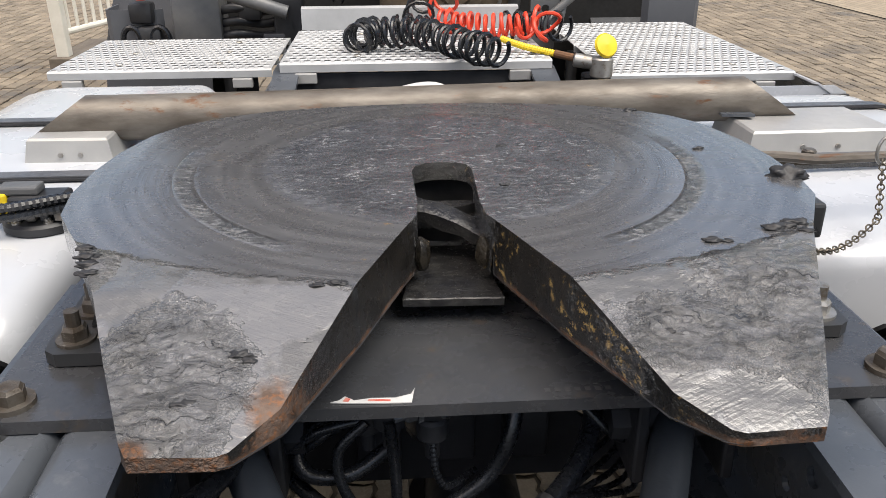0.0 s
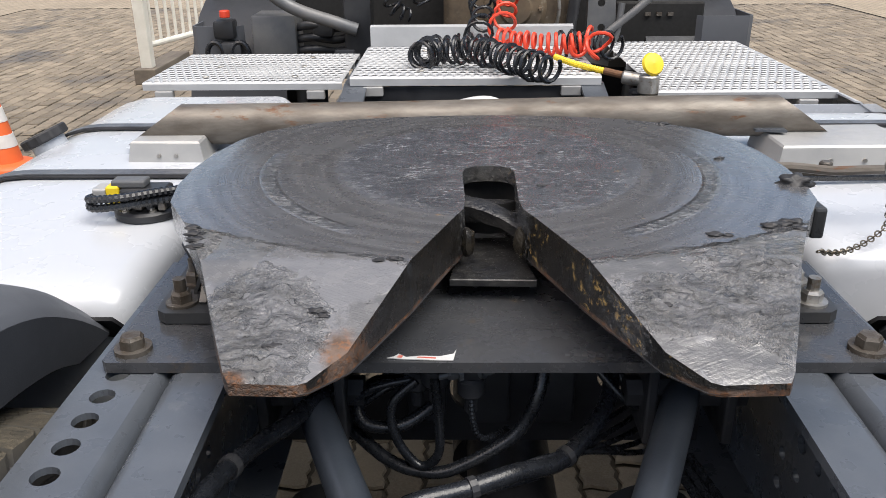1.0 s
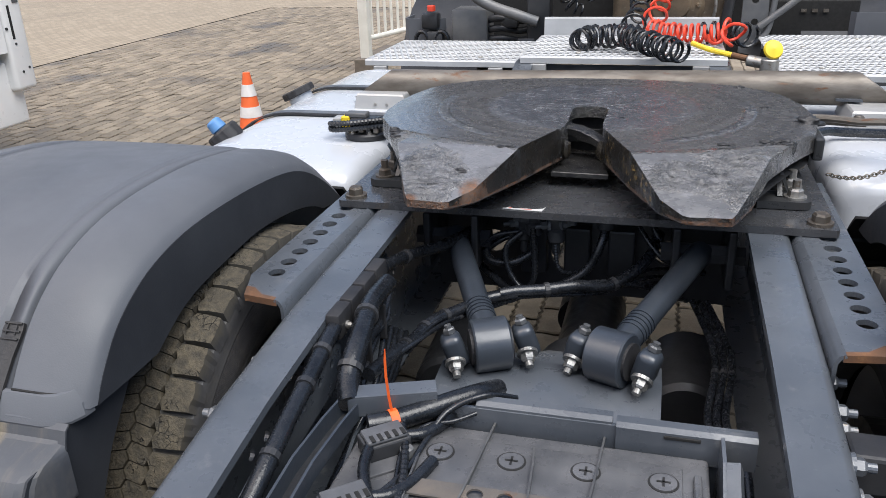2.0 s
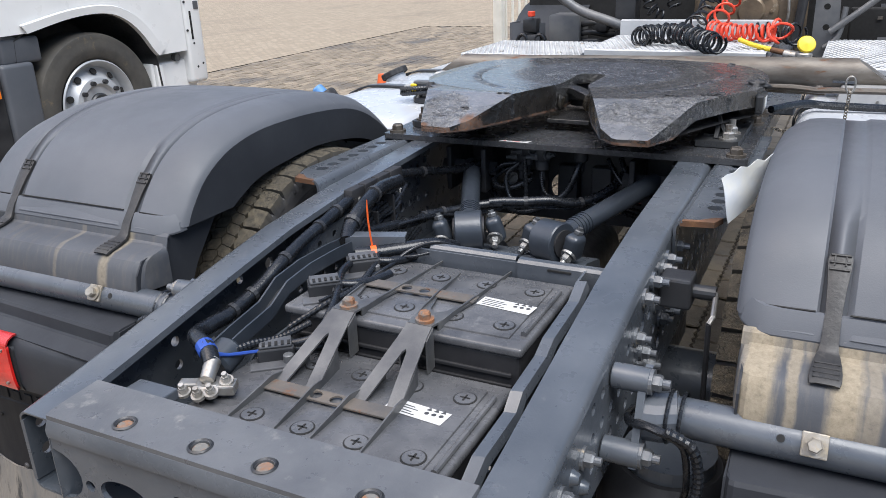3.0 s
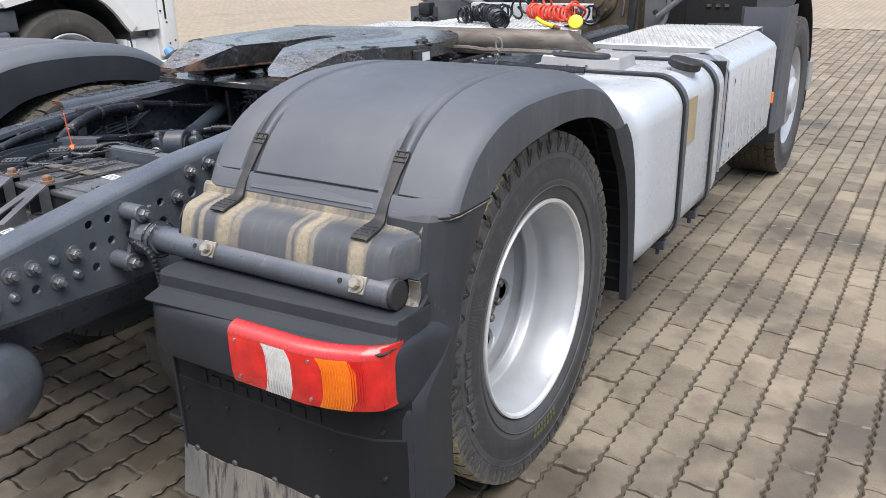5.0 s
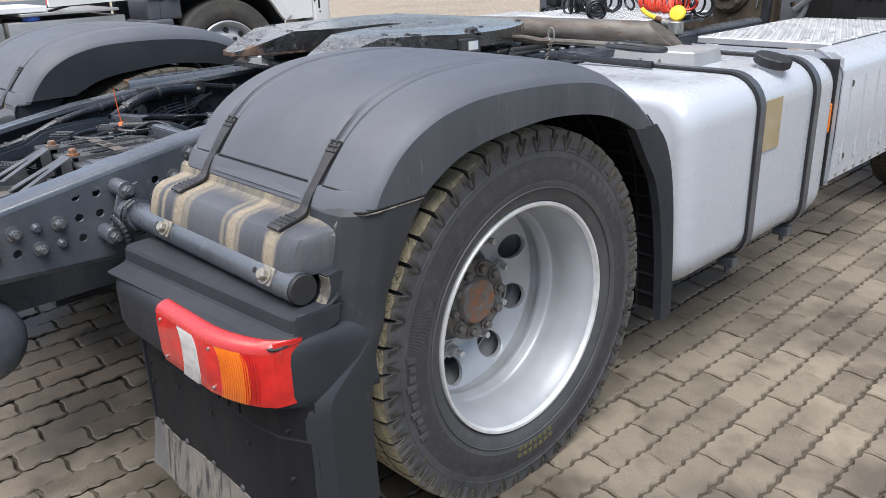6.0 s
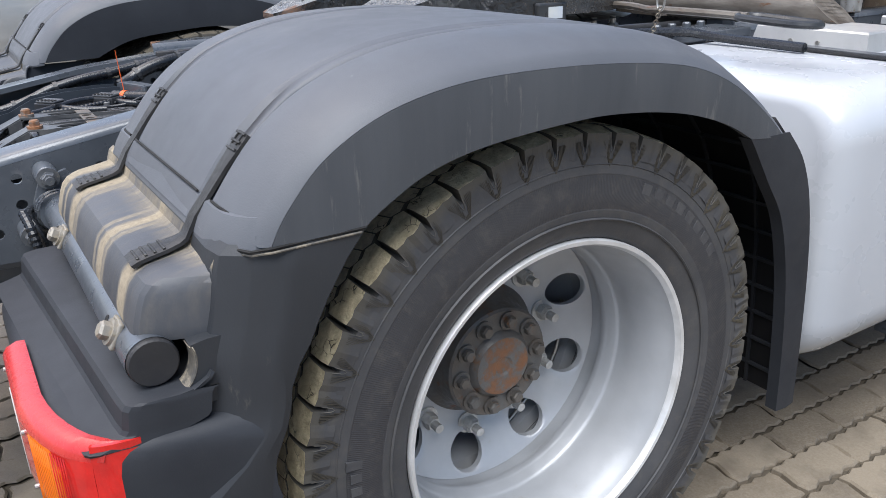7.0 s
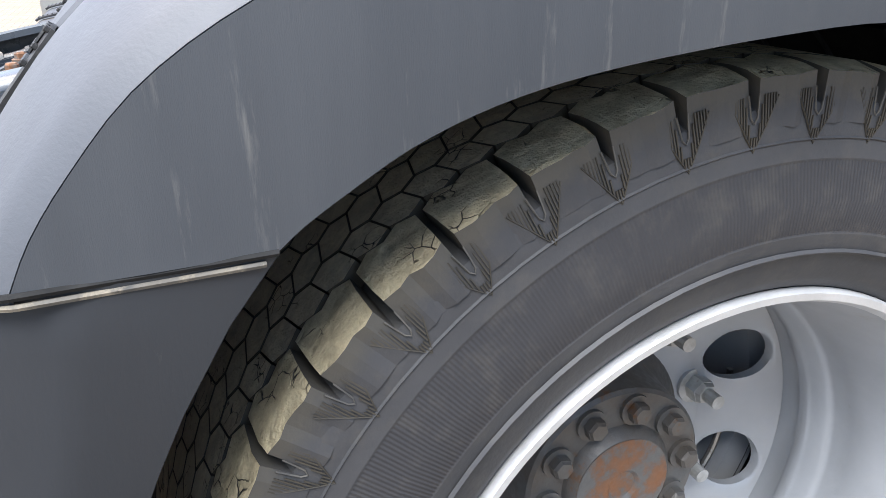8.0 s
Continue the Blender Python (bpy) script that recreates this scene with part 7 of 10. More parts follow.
def build_tank_sender():
    t = thing("tank_sender", "round black tank sender with yellow-banded plug and cables", "tank sender", (-0.7, 2.03, 0.925))
    bm = cyl(bmesh.new(), (-0.68, 2.03, 0.924), (-0.68, 2.03, 0.945), 0.062, 28, bev=0.005)
    part("flange", bm, "dark_part", t, smooth=True)
    for k in range(6):
        a = k * math.pi / 3
        bm = hex_bolt(bmesh.new(), (-0.68 + 0.05 * math.cos(a), 2.03 + 0.05 * math.sin(a), 0.944), (0, 0, 1), 0.005, 0.006)
        part("screw", bm, "galv", t)
    bm = bmesh.new()
    box(bm, -0.72, -0.63, 2.0, 2.05, 0.945, 0.985, 0.006)
    part("body", bm, "dark_part", t)
    bm = box(bmesh.new(), -0.745, -0.72, 2.0, 2.045, 0.955, 0.99, 0.004)
    part("yellow_plug", bm, "yellow", t, "yellow plug band")
    bm = box(bmesh.new(), -0.772, -0.745, 2.002, 2.042, 0.957, 0.985, 0.004)
    part("plug", bm, "alu_white", t, "pale plug body")
    bm = box(bmesh.new(), -0.735, -0.67, 2.005, 2.04, 0.985, 1.0, 0.004)
    part("plug_lever", bm, "grey_part", t)
    for dz in (0, 0.016):
        bm = sweep(bmesh.new(), [(-0.772, 2.02, 0.965), (-0.765, 1.975, 0.958 + dz), (-0.7, 1.965, 0.965 + dz), (-0.6, 2.0, 0.97 + dz), (-0.54, 2.02, 0.96 + dz)], 0.0085, 8, smooth_n=8, ribbed=0.005)
        part("cable", bm, "cable", t)
    for k in range(4):
        bm = box(bmesh.new(), -0.71 + 0.022 * k, -0.696 + 0.022 * k, 1.985, 2.0, 0.948, 0.97 - 0.004 * (k % 2), 0.002)
        part("terminal", bm, "hub" if k % 2 else "dark_part", t)
    t.location += Vector((0.03, -0.05, 0.0))


build_tank_sender()


def build_white_box(s, x0, x1, y0):
    t = thing("sensor_cover", "small pale metal cover box on the tank top", "cover box", (s * (x0 + x1) / 2, y0 + 0.09, 0.92), "cover boxes")
    bm = bmesh.new()
    loft(bm, [[(s * x, y, z) for x, y in ((x0 - e, y0 - e), (x1 + e, y0 + 0.005 - e), (x1 - 0.01 + e, y0 + 0.19 + e), (x0 - e, y0 + 0.185 + e))] for z, e in ((0.915, 0.012), (0.968, 0.002), (0.973, -0.002))], True)
    bm.faces.new(bm.verts[-4:])
    part("cover", bm, "alu_white", t)
    for f in (0.35, 0.6):
        x = x0 + (x1 - x0) * f
        bm = cyl(bmesh.new(), (s * x, y0 - 0.009, 0.94), (s * x, y0 + 0.002, 0.94), 0.005, 10)
        part("screw", bm, "galv", t)
    bm = bmesh.new()
    plate(bm, [(x0 - 0.03, y0 + 0.1), (x0 + 0.04, y0 + 0.09), (x0 + 0.04, y0 + 0.17), (x0 - 0.03, y0 + 0.17)], [], lambda u, v: (s * u, v, 0.985), (0, 0, -0.006))
    part("bracket", bm, "frame_paint", t)


build_white_box(1, 0.68, 0.985, 2.27)
build_white_box(-1, 0.65, 0.81, 2.33)


def build_walkway(name, x0, x1, y0, y1, z, label, planks):
    t = thing(name, label, "walkway", ((x0 + x1) / 2, y0, z - 0.03), "walkways")
    w = (y1 - y0) / planks
    for k in range(planks):
        a, b = y0 + w * k + 0.004, y0 + w * (k + 1) - 0.004
        bm = bmesh.new()
        loft(bm, [[(x, a, z - 0.024), (x, a, z - 0.004), (x, a + 0.004, z), (x, b - 0.004, z), (x, b, z - 0.004), (x, b, z - 0.024)] for x in (x0, (x0 + x1) / 2, x1)])
        part("plank", bm, "tread_plate", t, thick=0.003)
    bm = bmesh.new()
    nx = int((x1 - x0) / 0.028)
    rows = max(planks * 4, int((y1 - y0) / 0.036))
    for j in range(rows):
        y = y0 + (j + 0.5) * (y1 - y0) / rows
        for i in range(nx):
            x = x0 + 0.018 + (i + (0.5 if j % 2 else 0)) * 0.028
            if x > x1 - 0.02:
                continue
            for wx, wy, h in ((0.009, 0.0065, 0.0045),):
                lo = [bm.verts.new((x + dx * wx * 1.35, y + dy * wy * 1.5, z)) for dx, dy in ((-1, -0.6), (-0.6, -1), (0.6, -1), (1, -0.6), (1, 0.6), (0.6, 1), (-0.6, 1), (-1, 0.6))]
                hi = [bm.verts.new((x + dx * wx, y + dy * wy, z + h)) for dx, dy in ((-1, -0.6), (-0.6, -1), (0.6, -1), (1, -0.6), (1, 0.6), (0.6, 1), (-0.6, 1), (-1, 0.6))]
                for k in range(8):
                    bm.faces.new((lo[k], lo[(k + 1) % 8], hi[(k + 1) % 8], hi[k]))
    part("grip_collar", bm, "tread_plate", t, "raised grip collars")["kind"] = "stuff"
    # black faces on the collar tops stand in for the shaded holes
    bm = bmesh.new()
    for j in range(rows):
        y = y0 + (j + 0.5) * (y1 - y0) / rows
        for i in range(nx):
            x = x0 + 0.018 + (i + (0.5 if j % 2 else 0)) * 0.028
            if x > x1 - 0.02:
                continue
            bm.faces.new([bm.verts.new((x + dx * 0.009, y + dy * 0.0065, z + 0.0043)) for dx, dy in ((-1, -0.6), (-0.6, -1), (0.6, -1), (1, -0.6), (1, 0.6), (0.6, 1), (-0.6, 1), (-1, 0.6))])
    part("grip_shade_cap", bm, "hollow", t, "black caps standing for the dark of the punched holes", fix=False)["kind"] = "stuff"
    for i in range(2):
        for j in range(planks):
            x, y = x0 + (x1 - x0) * (0.28 + 0.46 * i), y0 + w * (j + 0.5)
            bm = cyl(bmesh.new(), (x, y, z), (x, y, z + 0.006), 0.012, 14, bev=0.002)
            part("bolt", bm, "galv", t)
    for x in (x0 + 0.07, x1 - 0.09):
        bm = bmesh.new()
        box(bm, x - 0.03, x + 0.03, y0 - 0.006, y0 + 0.02, z - 0.055, z - 0.026, 0.003)
        part("clip", bm, "alu_white", t)
    return t


walk_l = build_walkway("walkway", -1.1, -0.43, 3.19, 3.76, 0.935, "white aluminium walkway planks with punched grip holes", 3)
walk_c = build_walkway("walkway", -0.37, 0.385, 2.93, 3.5, 1.0, "raised white aluminium walkway with punched grip holes", 3)
walk_r = build_walkway("walkway", 0.58, 1.14, 3.02, 4.02, 0.935, "white aluminium walkway planks next to a white panel", 4)
bm = bmesh.new()
loft(bm, [[(x, 3.503, 1.0), (x, 3.506, 1.07), (x, 3.53, 1.075)] for x in (-0.36, 0.375)])
part("upstand", bm, "tread_plate", walk_c, thick=0.003)
for x in (-0.355, 0.36):
    bm = bmesh.new()
    loft(bm, [[(x - 0.035, y, z), (x + 0.035, y, z)] for y, z in ((2.66, 0.934), (2.8, 0.938), (2.95, 0.972), (3.4, 0.972))])
    part("carrier", bm, "frame_paint", walk_c, "dark grey carrier strip", thick=0.012)
bm = box(bmesh.new(), -0.33, 0.34, 2.945, 2.96, 0.89, 0.97, 0.003)
part("beam", bm, "dark_part", walk_c)


def build_side_panel():
    t = thing("side_panel", "white side panel with pressed ribs and rivets along its foot", "side panel", (1.1, 3.4, 0.42))
    prof = [(1.135, 0.928), (1.15, 0.926), (1.232, 0.872), (1.244, 0.85), (1.246, 0.6), (1.24, 0.44), (1.2, 0.415)]
    ys = [2.9 + 0.06 * k for k in range(17)]
    bm = loft(bmesh.new(), [[(x, y, z) for x, z in prof] for y in ys])
    part("panel", bm, "white_paint", t, smooth=True, thick=0.005)
    bm = bmesh.new()
    loft(bm, [[(0.62, y, z), (1.2, y, z), (1.238, y, z - 0.02 if z > 0.8 else z)] for y, z in ((2.905, 0.92), (2.905, 0.42))])
    part("end_panel", bm, "white_paint", t, thick=0.004)
    for k in range(6):
        y = 2.98 + 0.14 * k
        bm = bmesh.new()
        loft(bm, [[(1.2465, y - 0.012, z), (1.2495, y - 0.006, z), (1.2495, y + 0.006, z), (1.2465, y + 0.012, z)] for z in (0.5, 0.52, 0.79, 0.82)])
        part("pressed_rib", bm, "white_paint", t, smooth=True)
    for k in range(10):
        bm = cyl(bmesh.new(), (1.24, 2.96 + 0.09 * k, 0.455), (1.247, 2.96 + 0.09 * k, 0.455), 0.009, 12, bev=0.002)
        part("rivet", bm, "galv", t)
    for y, z in ((3.0, 0.8), (3.0, 0.52)):
        bm = cyl(bmesh.new(), (1.242, y, z), (1.248, y, z), 0.012, 14)
        part("latch", bm, "dark_part", t)
    bm = box(bmesh.new(), 1.205, 1.228, 2.87, 2.9, 0.63, 0.74, 0.004)
    part("reflector", bm, "lens_amber", t, "amber side reflector")
    bm = box(bmesh.new(), 1.24, 1.256, 3.86, 3.885, 0.56, 0.62, 0.004)
    part("reflector", bm, "lens_amber", t, "amber side reflector")
    bm = box(bmesh.new(), 1.16, 1.232, 2.876, 2.886, 0.42, 0.9, 0.002)
    part("edge_seal", bm, "black_rubber", t)


build_side_panel()


# ---- battery bay and axle links between the rails ----
M["grey_nut"] = surf("scuffed_painted_nut", (0.075, 0.08, 0.088), (0.13, 0.135, 0.14), 30, (0.3, 0.5), 0.4, 0.15, 200, (0.4, 0.4, 0.4), (0.6, 0.7), 50)
def build_battery(x0, x1, y0, y1, z1, label):
    t = thing("battery", label, "battery", ((x0 + x1) / 2, (y0 + y1) / 2, z1 - 0.22), "batteries")
    bm = box(bmesh.new(), x0 + 0.006, x1 - 0.006, y0 + 0.006, y1 - 0.006, z1 - 0.22, z1 - 0.016, 0.006)
    part("case", bm, "black_rubber", t)
    bm = box(bmesh.new(), x0, x1, y0, y1, z1 - 0.018, z1, 0.006, 3)
    lid = part("lid", bm, "battery", t, "dusty black lid", smooth=True)
    bm = box(bmesh.new(), x0 + 0.1, x1 - 0.035, y0 + 0.03, y1 - 0.03, z1 - 0.004, z1 + 0.004, 0.003)
    part("lid_plateau", bm, "battery", lid, smooth=True)
    for k in range(4):
        for j in (0, 1):
            x, y = x0 + 0.13 + (x1 - x0 - 0.19) * k / 3, y0 + 0.07 + (y1 - y0 - 0.14) * j
            # black disc round each plug stands for the shade of a recess
            bm = cyl(bmesh.new(), (x, y, z1 + 0.003), (x, y, z1 + 0.0048), 0.0205, 20)
            part("plug_recess", bm, "hollow", lid)
            bm = cyl(bmesh.new(), (x, y, z1 + 0.004), (x, y, z1 + 0.0058), 0.0178, 20)
            part("vent_plug", bm, "battery", lid)
            bm = bmesh.new()
            box(bm, x - 0.009, x + 0.009, y - 0.0015, y + 0.0015, z1 + 0.0055, z1 + 0.0068)
            box(bm, x - 0.0015, x + 0.0015, y - 0.009, y + 0.009, z1 + 0.0055, z1 + 0.0068)
            part("plug_slot", bm, "hollow", lid)
    for k in range(5):
        bm = box(bmesh.new(), x0 + 0.02, x1 - 0.02, y0 + 0.001, y0 + 0.008, z1 - 0.06 - 0.022 * k, z1 - 0.052 - 0.022 * k, 0.002)
        part("case_rib", bm, "black_rubber", t)
    bm = sweep(bmesh.new(), [(x1 - 0.016, y0 + 0.05, z1 + 0.004), (x1 - 0.016, y1 - 0.05, z1 + 0.004)], 0.0055, 8)
    part("handle", bm, "battery", t, smooth=True)
    bm = bmesh.new()
    xl, yl = x1 - (0.172 if z1 < 0.8 else 0.145), y0 + (0.17 if z1 < 0.8 else 0.135)
    loft(bm, [[(xl + u * 0.11 + v * 0.004, yl + v * 0.036 - u * 0.01, z1 + 0.0052) for u in (0, 1)] for v in (0, 1)])
    lab = part("paper_label", bm, "label_white", lid, "white warning label with small symbols", thick=0.0006)
    bm = bmesh.new()
    for i in range(3):
        q = (xl + 0.075 + 0.013 * i, yl + 0.024 - 0.008, z1 + 0.0058)
        bm.faces.new([bm.verts.new((q[0] + dx * 0.005, q[1] + dy * 0.005 + 0.01, q[2])) for dx, dy in ((-1, -1), (1, -1), (0, 1))])
        bm.faces.new([bm.verts.new((q[0] + 0.0045 * math.cos(a), q[1] - 0.003 + 0.0045 * math.sin(a), q[2])) for a in np.linspace(0, 2 * math.pi, 9)[:-1]])
    for i in range(4):
        q = (xl + 0.008, yl + 0.004 + 0.007 * i)
        bm.faces.new([bm.verts.new((q[0] + dx, q[1] + dy, z1 + 0.0058)) for dx, dy in ((0, 0), (0.05 - 0.008 * (i % 2), -0.005), (0.05 - 0.008 * (i % 2), -0.0025), (0, 0.0025))])
    part("label_print", bm, "print_dark", lab)
    return t


def build_battery_clamp(x, bridge):
    """Bent sheet clamp: a forked slope, a level tongue with a bolt, and upright blades fanning out along both batteries."""
    t = thing("battery_clamp", "worn forked sheet steel battery clamp with rusty bolt", "battery clamp", (x, 0.45, 0.76), "battery clamps")
    bm = bmesh.new()
    plate(bm, [(-0.04, 0.0), (-0.019, 0.0), (-0.0035, 0.105), (0.0, 0.112), (0.0035, 0.105), (0.019, 0.0), (0.04, 0.0), (0.023, 0.146), (0.022, 0.165), (-0.022, 0.165), (-0.023, 0.146)],
          [], lambda u, v: (x + u * 1.12, 0.368 + v * 0.98, 0.7475 + v * 0.44), (0, 0, -0.004))
    part("slope", bm, "clamp_steel", t)
    # level tongue that forks again over the front battery
    bm = bmesh.new()
    plate(bm, [(-0.0246, 0.0), (0.0246, 0.0), (0.03, 0.06), (0.044, 0.15), (0.036, 0.152), (0.016, 0.075), (0.0, 0.062), (-0.016, 0.075), (-0.036, 0.152), (-0.044, 0.15), (-0.03, 0.06)],
          [], lambda u, v: (x + u, 0.5285 + v, 0.8205 - v * 0.06), (0, 0, -0.004))
    part("tongue", bm, "clamp_steel", t)
    bm = hex_bolt(bmesh.new(), (x + 0.002, 0.546, 0.8215), (0, 0, 1), 0.012, 0.013)
    part("bolt", bm, "hub_rust", t, "rusty hexagon bolt")
    for s in (-1, 1):
        top = ((0.026, 0.55, 0.8035, 0.014), (0.031, 0.6, 0.8035, 0.016), (0.038, 0.68, 0.8035, 0.014), (0.043, 0.76, 0.804, 0.009), (0.048, 0.852 if s > 0 else 0.8, 0.804, 0.004))
        bm = loft(bmesh.new(), [[(x + s * dx, y, z) for z in (zz, zz + h)] for dx, y, zz, h in top])
        part("blade", bm, "clamp_steel", t, thick=0.003)
        low = ((0.032, 0.455, 0.739, 0.044), (0.036, 0.43, 0.739, 0.032), (0.041, 0.39, 0.739, 0.017), (0.044, 0.36, 0.739, 0.022), (0.045, 0.3, 0.739, 0.014), (0.046, 0.25, 0.739, 0.008), (0.046, 0.222, 0.739, 0.003))
        bm = loft(bmesh.new(), [[(x + s * dx, y, z) for z in (zz, zz + h)] for dx, y, zz, h in low])
        part("blade", bm, "clamp_steel", t, thick=0.003)
        # bent-down cheek beside the slope
        bm = loft(bmesh.new(), [[(x + s * w, y, z1), (x + s * w, y, z0)] for w, y, z0, z1 in ((0.0275, 0.5, 0.74, 0.804), (0.0255, 0.53, 0.74, 0.817))])
        part("cheek", bm, "clamp_steel", t, thick=0.003)
    if bridge:
        for y, z in ((0.675, 0.815), (0.352, 0.75)):
            bm = bmesh.new()
            plate(bm, [(x - 0.05, y - 0.016), (x + 0.205, y - 0.016), (x + 0.205, y + 0.016), (x - 0.05, y + 0.016)], [ring2((x + 0.055, y), 0.011, 16), ring2((x + 0.095, y), 0.011, 16)], lambda u, v: (u, v, z), (0, 0, -0.003))
            part("bridge", bm, "clamp_rust", t, "rust-edged bridge plate with two holes")


M["clamp_rust"] = surf("rust_spotted_sheet_steel", (0.1, 0.095, 0.09), (0.16, 0.135, 0.11), 22, (0.4, 0.6), 0.3, 0.2, 140, (0.2, 0.09, 0.04), (0.56, 0.66), 26)
build_battery(-0.235, 0.255, 0.2, 0.52, 0.738, "black dusty truck battery in the lower rear tray")
build_battery(-0.235, 0.262, 0.536, 0.832, 0.803, "black dusty truck battery raised on the front tray")
for x, both in ((-0.09, True), (0.071, False)):
    build_battery_clamp(x, both)


def build_battery_tray():
    t = thing("battery_tray", "dark sheet steel battery tray with notched side walls", "battery tray", (0, 0.48, 0.5))
    bm = bmesh.new()
    side = [(0.19, 0.5), (0.19, 0.725), (0.26, 0.732), (0.3, 0.75), (0.42, 0.754), (0.45, 0.776), (0.56, 0.784), (0.6, 0.8), (0.74, 0.81), (0.79, 0.832), (0.865, 0.834), (0.865, 0.5)]
    plate(bm, side, [ring2((0.35, 0.7), 0.01, 10), ring2((0.62, 0.76), 0.01, 10)], lambda u, v: (0.276, u, v), (0.005, 0, 0))
    part("side_wall", bm, "frame_paint", t)
    bm = bmesh.new()
    plate(bm, side, [], lambda u, v: (-0.25, u, v - 0.04), (0.005, 0, 0))
    part("side_wall", bm, "frame_paint", t)
    bm = bmesh.new()
    loft(bm, [[(0.281, y, z), (0.297, y, z + 0.002), (0.302, y, z - 0.012)] for y, z in side[1:10]])
    part("rolled_edge", bm, "frame_paint", t, thick=0.003)
    bm = box(bmesh.new(), -0.25, 0.281, 0.846, 0.852, 0.5, 0.83, 0.001)
    part("front_wall", bm, "frame_paint", t)
    bm = loft(bmesh.new(), [[(x, 0.848, 0.79), (x, 0.849, 0.833), (x, 0.854, 0.838), (x, 0.866, 0.838), (x, 0.87, 0.832), (x, 0.87, 0.815)] for x in (-0.072, 0.03, 0.128)])
    part("capping", bm, "frame_paint", t, smooth=True, thick=0.004)
    bm = loft(bmesh.new(), [[(x, 0.842, 0.785), (x, 0.843, 0.83), (x, 0.848, 0.835), (x, 0.862, 0.835), (x, 0.866, 0.828)] for x in (0.134, 0.23, 0.325)])
    part("capping", bm, "frame_paint", t, smooth=True, thick=0.004)
    bm = box(bmesh.new(), 0.2, 0.25, 0.8385, 0.842, 0.822, 0.827, 0.001)
    part("slot", bm, "hollow", t)
    bm = box(bmesh.new(), -0.25, 0.278, 0.195, 0.86, 0.5, 0.508)
    part("floor", bm, "frame_paint", t)
    bm = box(bmesh.new(), -0.24, 0.27, 0.53, 0.84, 0.508, 0.583)
    part("riser", bm, "dark_part", t)
    return t


build_battery_tray()


def build_terminal_gear():
    """Bright pole clamp with its nuts, and the thick lead that leaves it."""
    t = thing("battery_terminal", "zinc battery terminal clamp with blue tape on its cable", "battery terminal", (-0.21, 0.29, 0.738))
    bm = bmesh.new()
    cyl(bm, (-0.212, 0.292, 0.738), (-0.212, 0.292, 0.777), 0.012, 18, 0.01)
    lathe_ring = [(0.021, -0.008), (0.023, -0.005), (0.023, 0.008), (0.02, 0.011), (0.012, 0.011)]
    ring = lathe(bmesh.new(), lathe_ring, 20)
    bmesh.ops.rotate(ring, verts=ring.verts, matrix=Matrix.Rotation(-math.pi / 2, 3, "Y"))
    bmesh.ops.translate(ring, verts=ring.verts, vec=(-0.212, 0.292, 0.757))
    part("pole", bm, "galv", t, smooth=True)
    part("pole_clamp", ring, "galv", t, "bright zinc pole clamp", smooth=True)
    m = pose(-0.212, 0.292, 0.757, 0, 0, 25)
    bm = box(bmesh.new(), -0.052, -0.018, -0.012, 0.012, -0.011, 0.012, 0.003, m=m)
    part("clamp_jaw", bm, "galv", t)
    bm = box(bmesh.new(), 0.016, 0.046, -0.016, 0.016, -0.01, 0.008, 0.003, m=m)
    part("clamp_jaw", bm, "galv", t)
    for u, v, w in ((-0.038, -0.018, 0.0), (0.031, 0.0, 0.01), (0.012, -0.028, 0.004), (-0.01, -0.03, 0.0)):
        bm = hex_bolt(bmesh.new(), m @ Vector((u, v, w)), Vector((0.1, -0.35, 1.0)), 0.0085, 0.01, True, 0.007)
        part("nut", bm, "galv", t)
    bm = cyl(bmesh.new(), (-0.208, 0.283, 0.775), (-0.222, 0.318, 0.792), 0.012, 14, 0.0145)
    part("cable_lug", bm, "galv", t, "bright crimped cable lug", smooth=True)
    bm = sweep(bmesh.new(), [(-0.22, 0.312, 0.789), (-0.245, 0.332, 0.803), (-0.285, 0.352, 0.806), (-0.312, 0.378, 0.798), (-0.322, 0.42, 0.793), (-0.32, 0.47, 0.793)], 0.0155, 14, smooth_n=8)
    part("thick_cable", bm, "cable", t, smooth=True)
    bm = sweep(bmesh.new(), [(-0.238, 0.327, 0.8), (-0.258, 0.339, 0.8045)], 0.0168, 14)
    part("blue_tape", bm, "blue_tape", t, "blue tape")
    for k in range(2):
        bm = sweep(bmesh.new(), [(-0.25, 0.336, 0.79 + 0.005 * k), (-0.235, 0.37, 0.775), (-0.215, 0.41, 0.765), (-0.2, 0.44, 0.757)], 0.0032, 6, smooth_n=6)
        part("blue_wire", bm, "blue_tape", t)
    bm = sweep(bmesh.new(), [(-0.235, 0.31, 0.758), (-0.25, 0.36, 0.768), (-0.23, 0.42, 0.772), (-0.2, 0.47, 0.768), (-0.16, 0.52, 0.785)], 0.0075, 10, smooth_n=8, ribbed=0.004)
    part("corrugated_hose", bm, "cable", t)
    return t


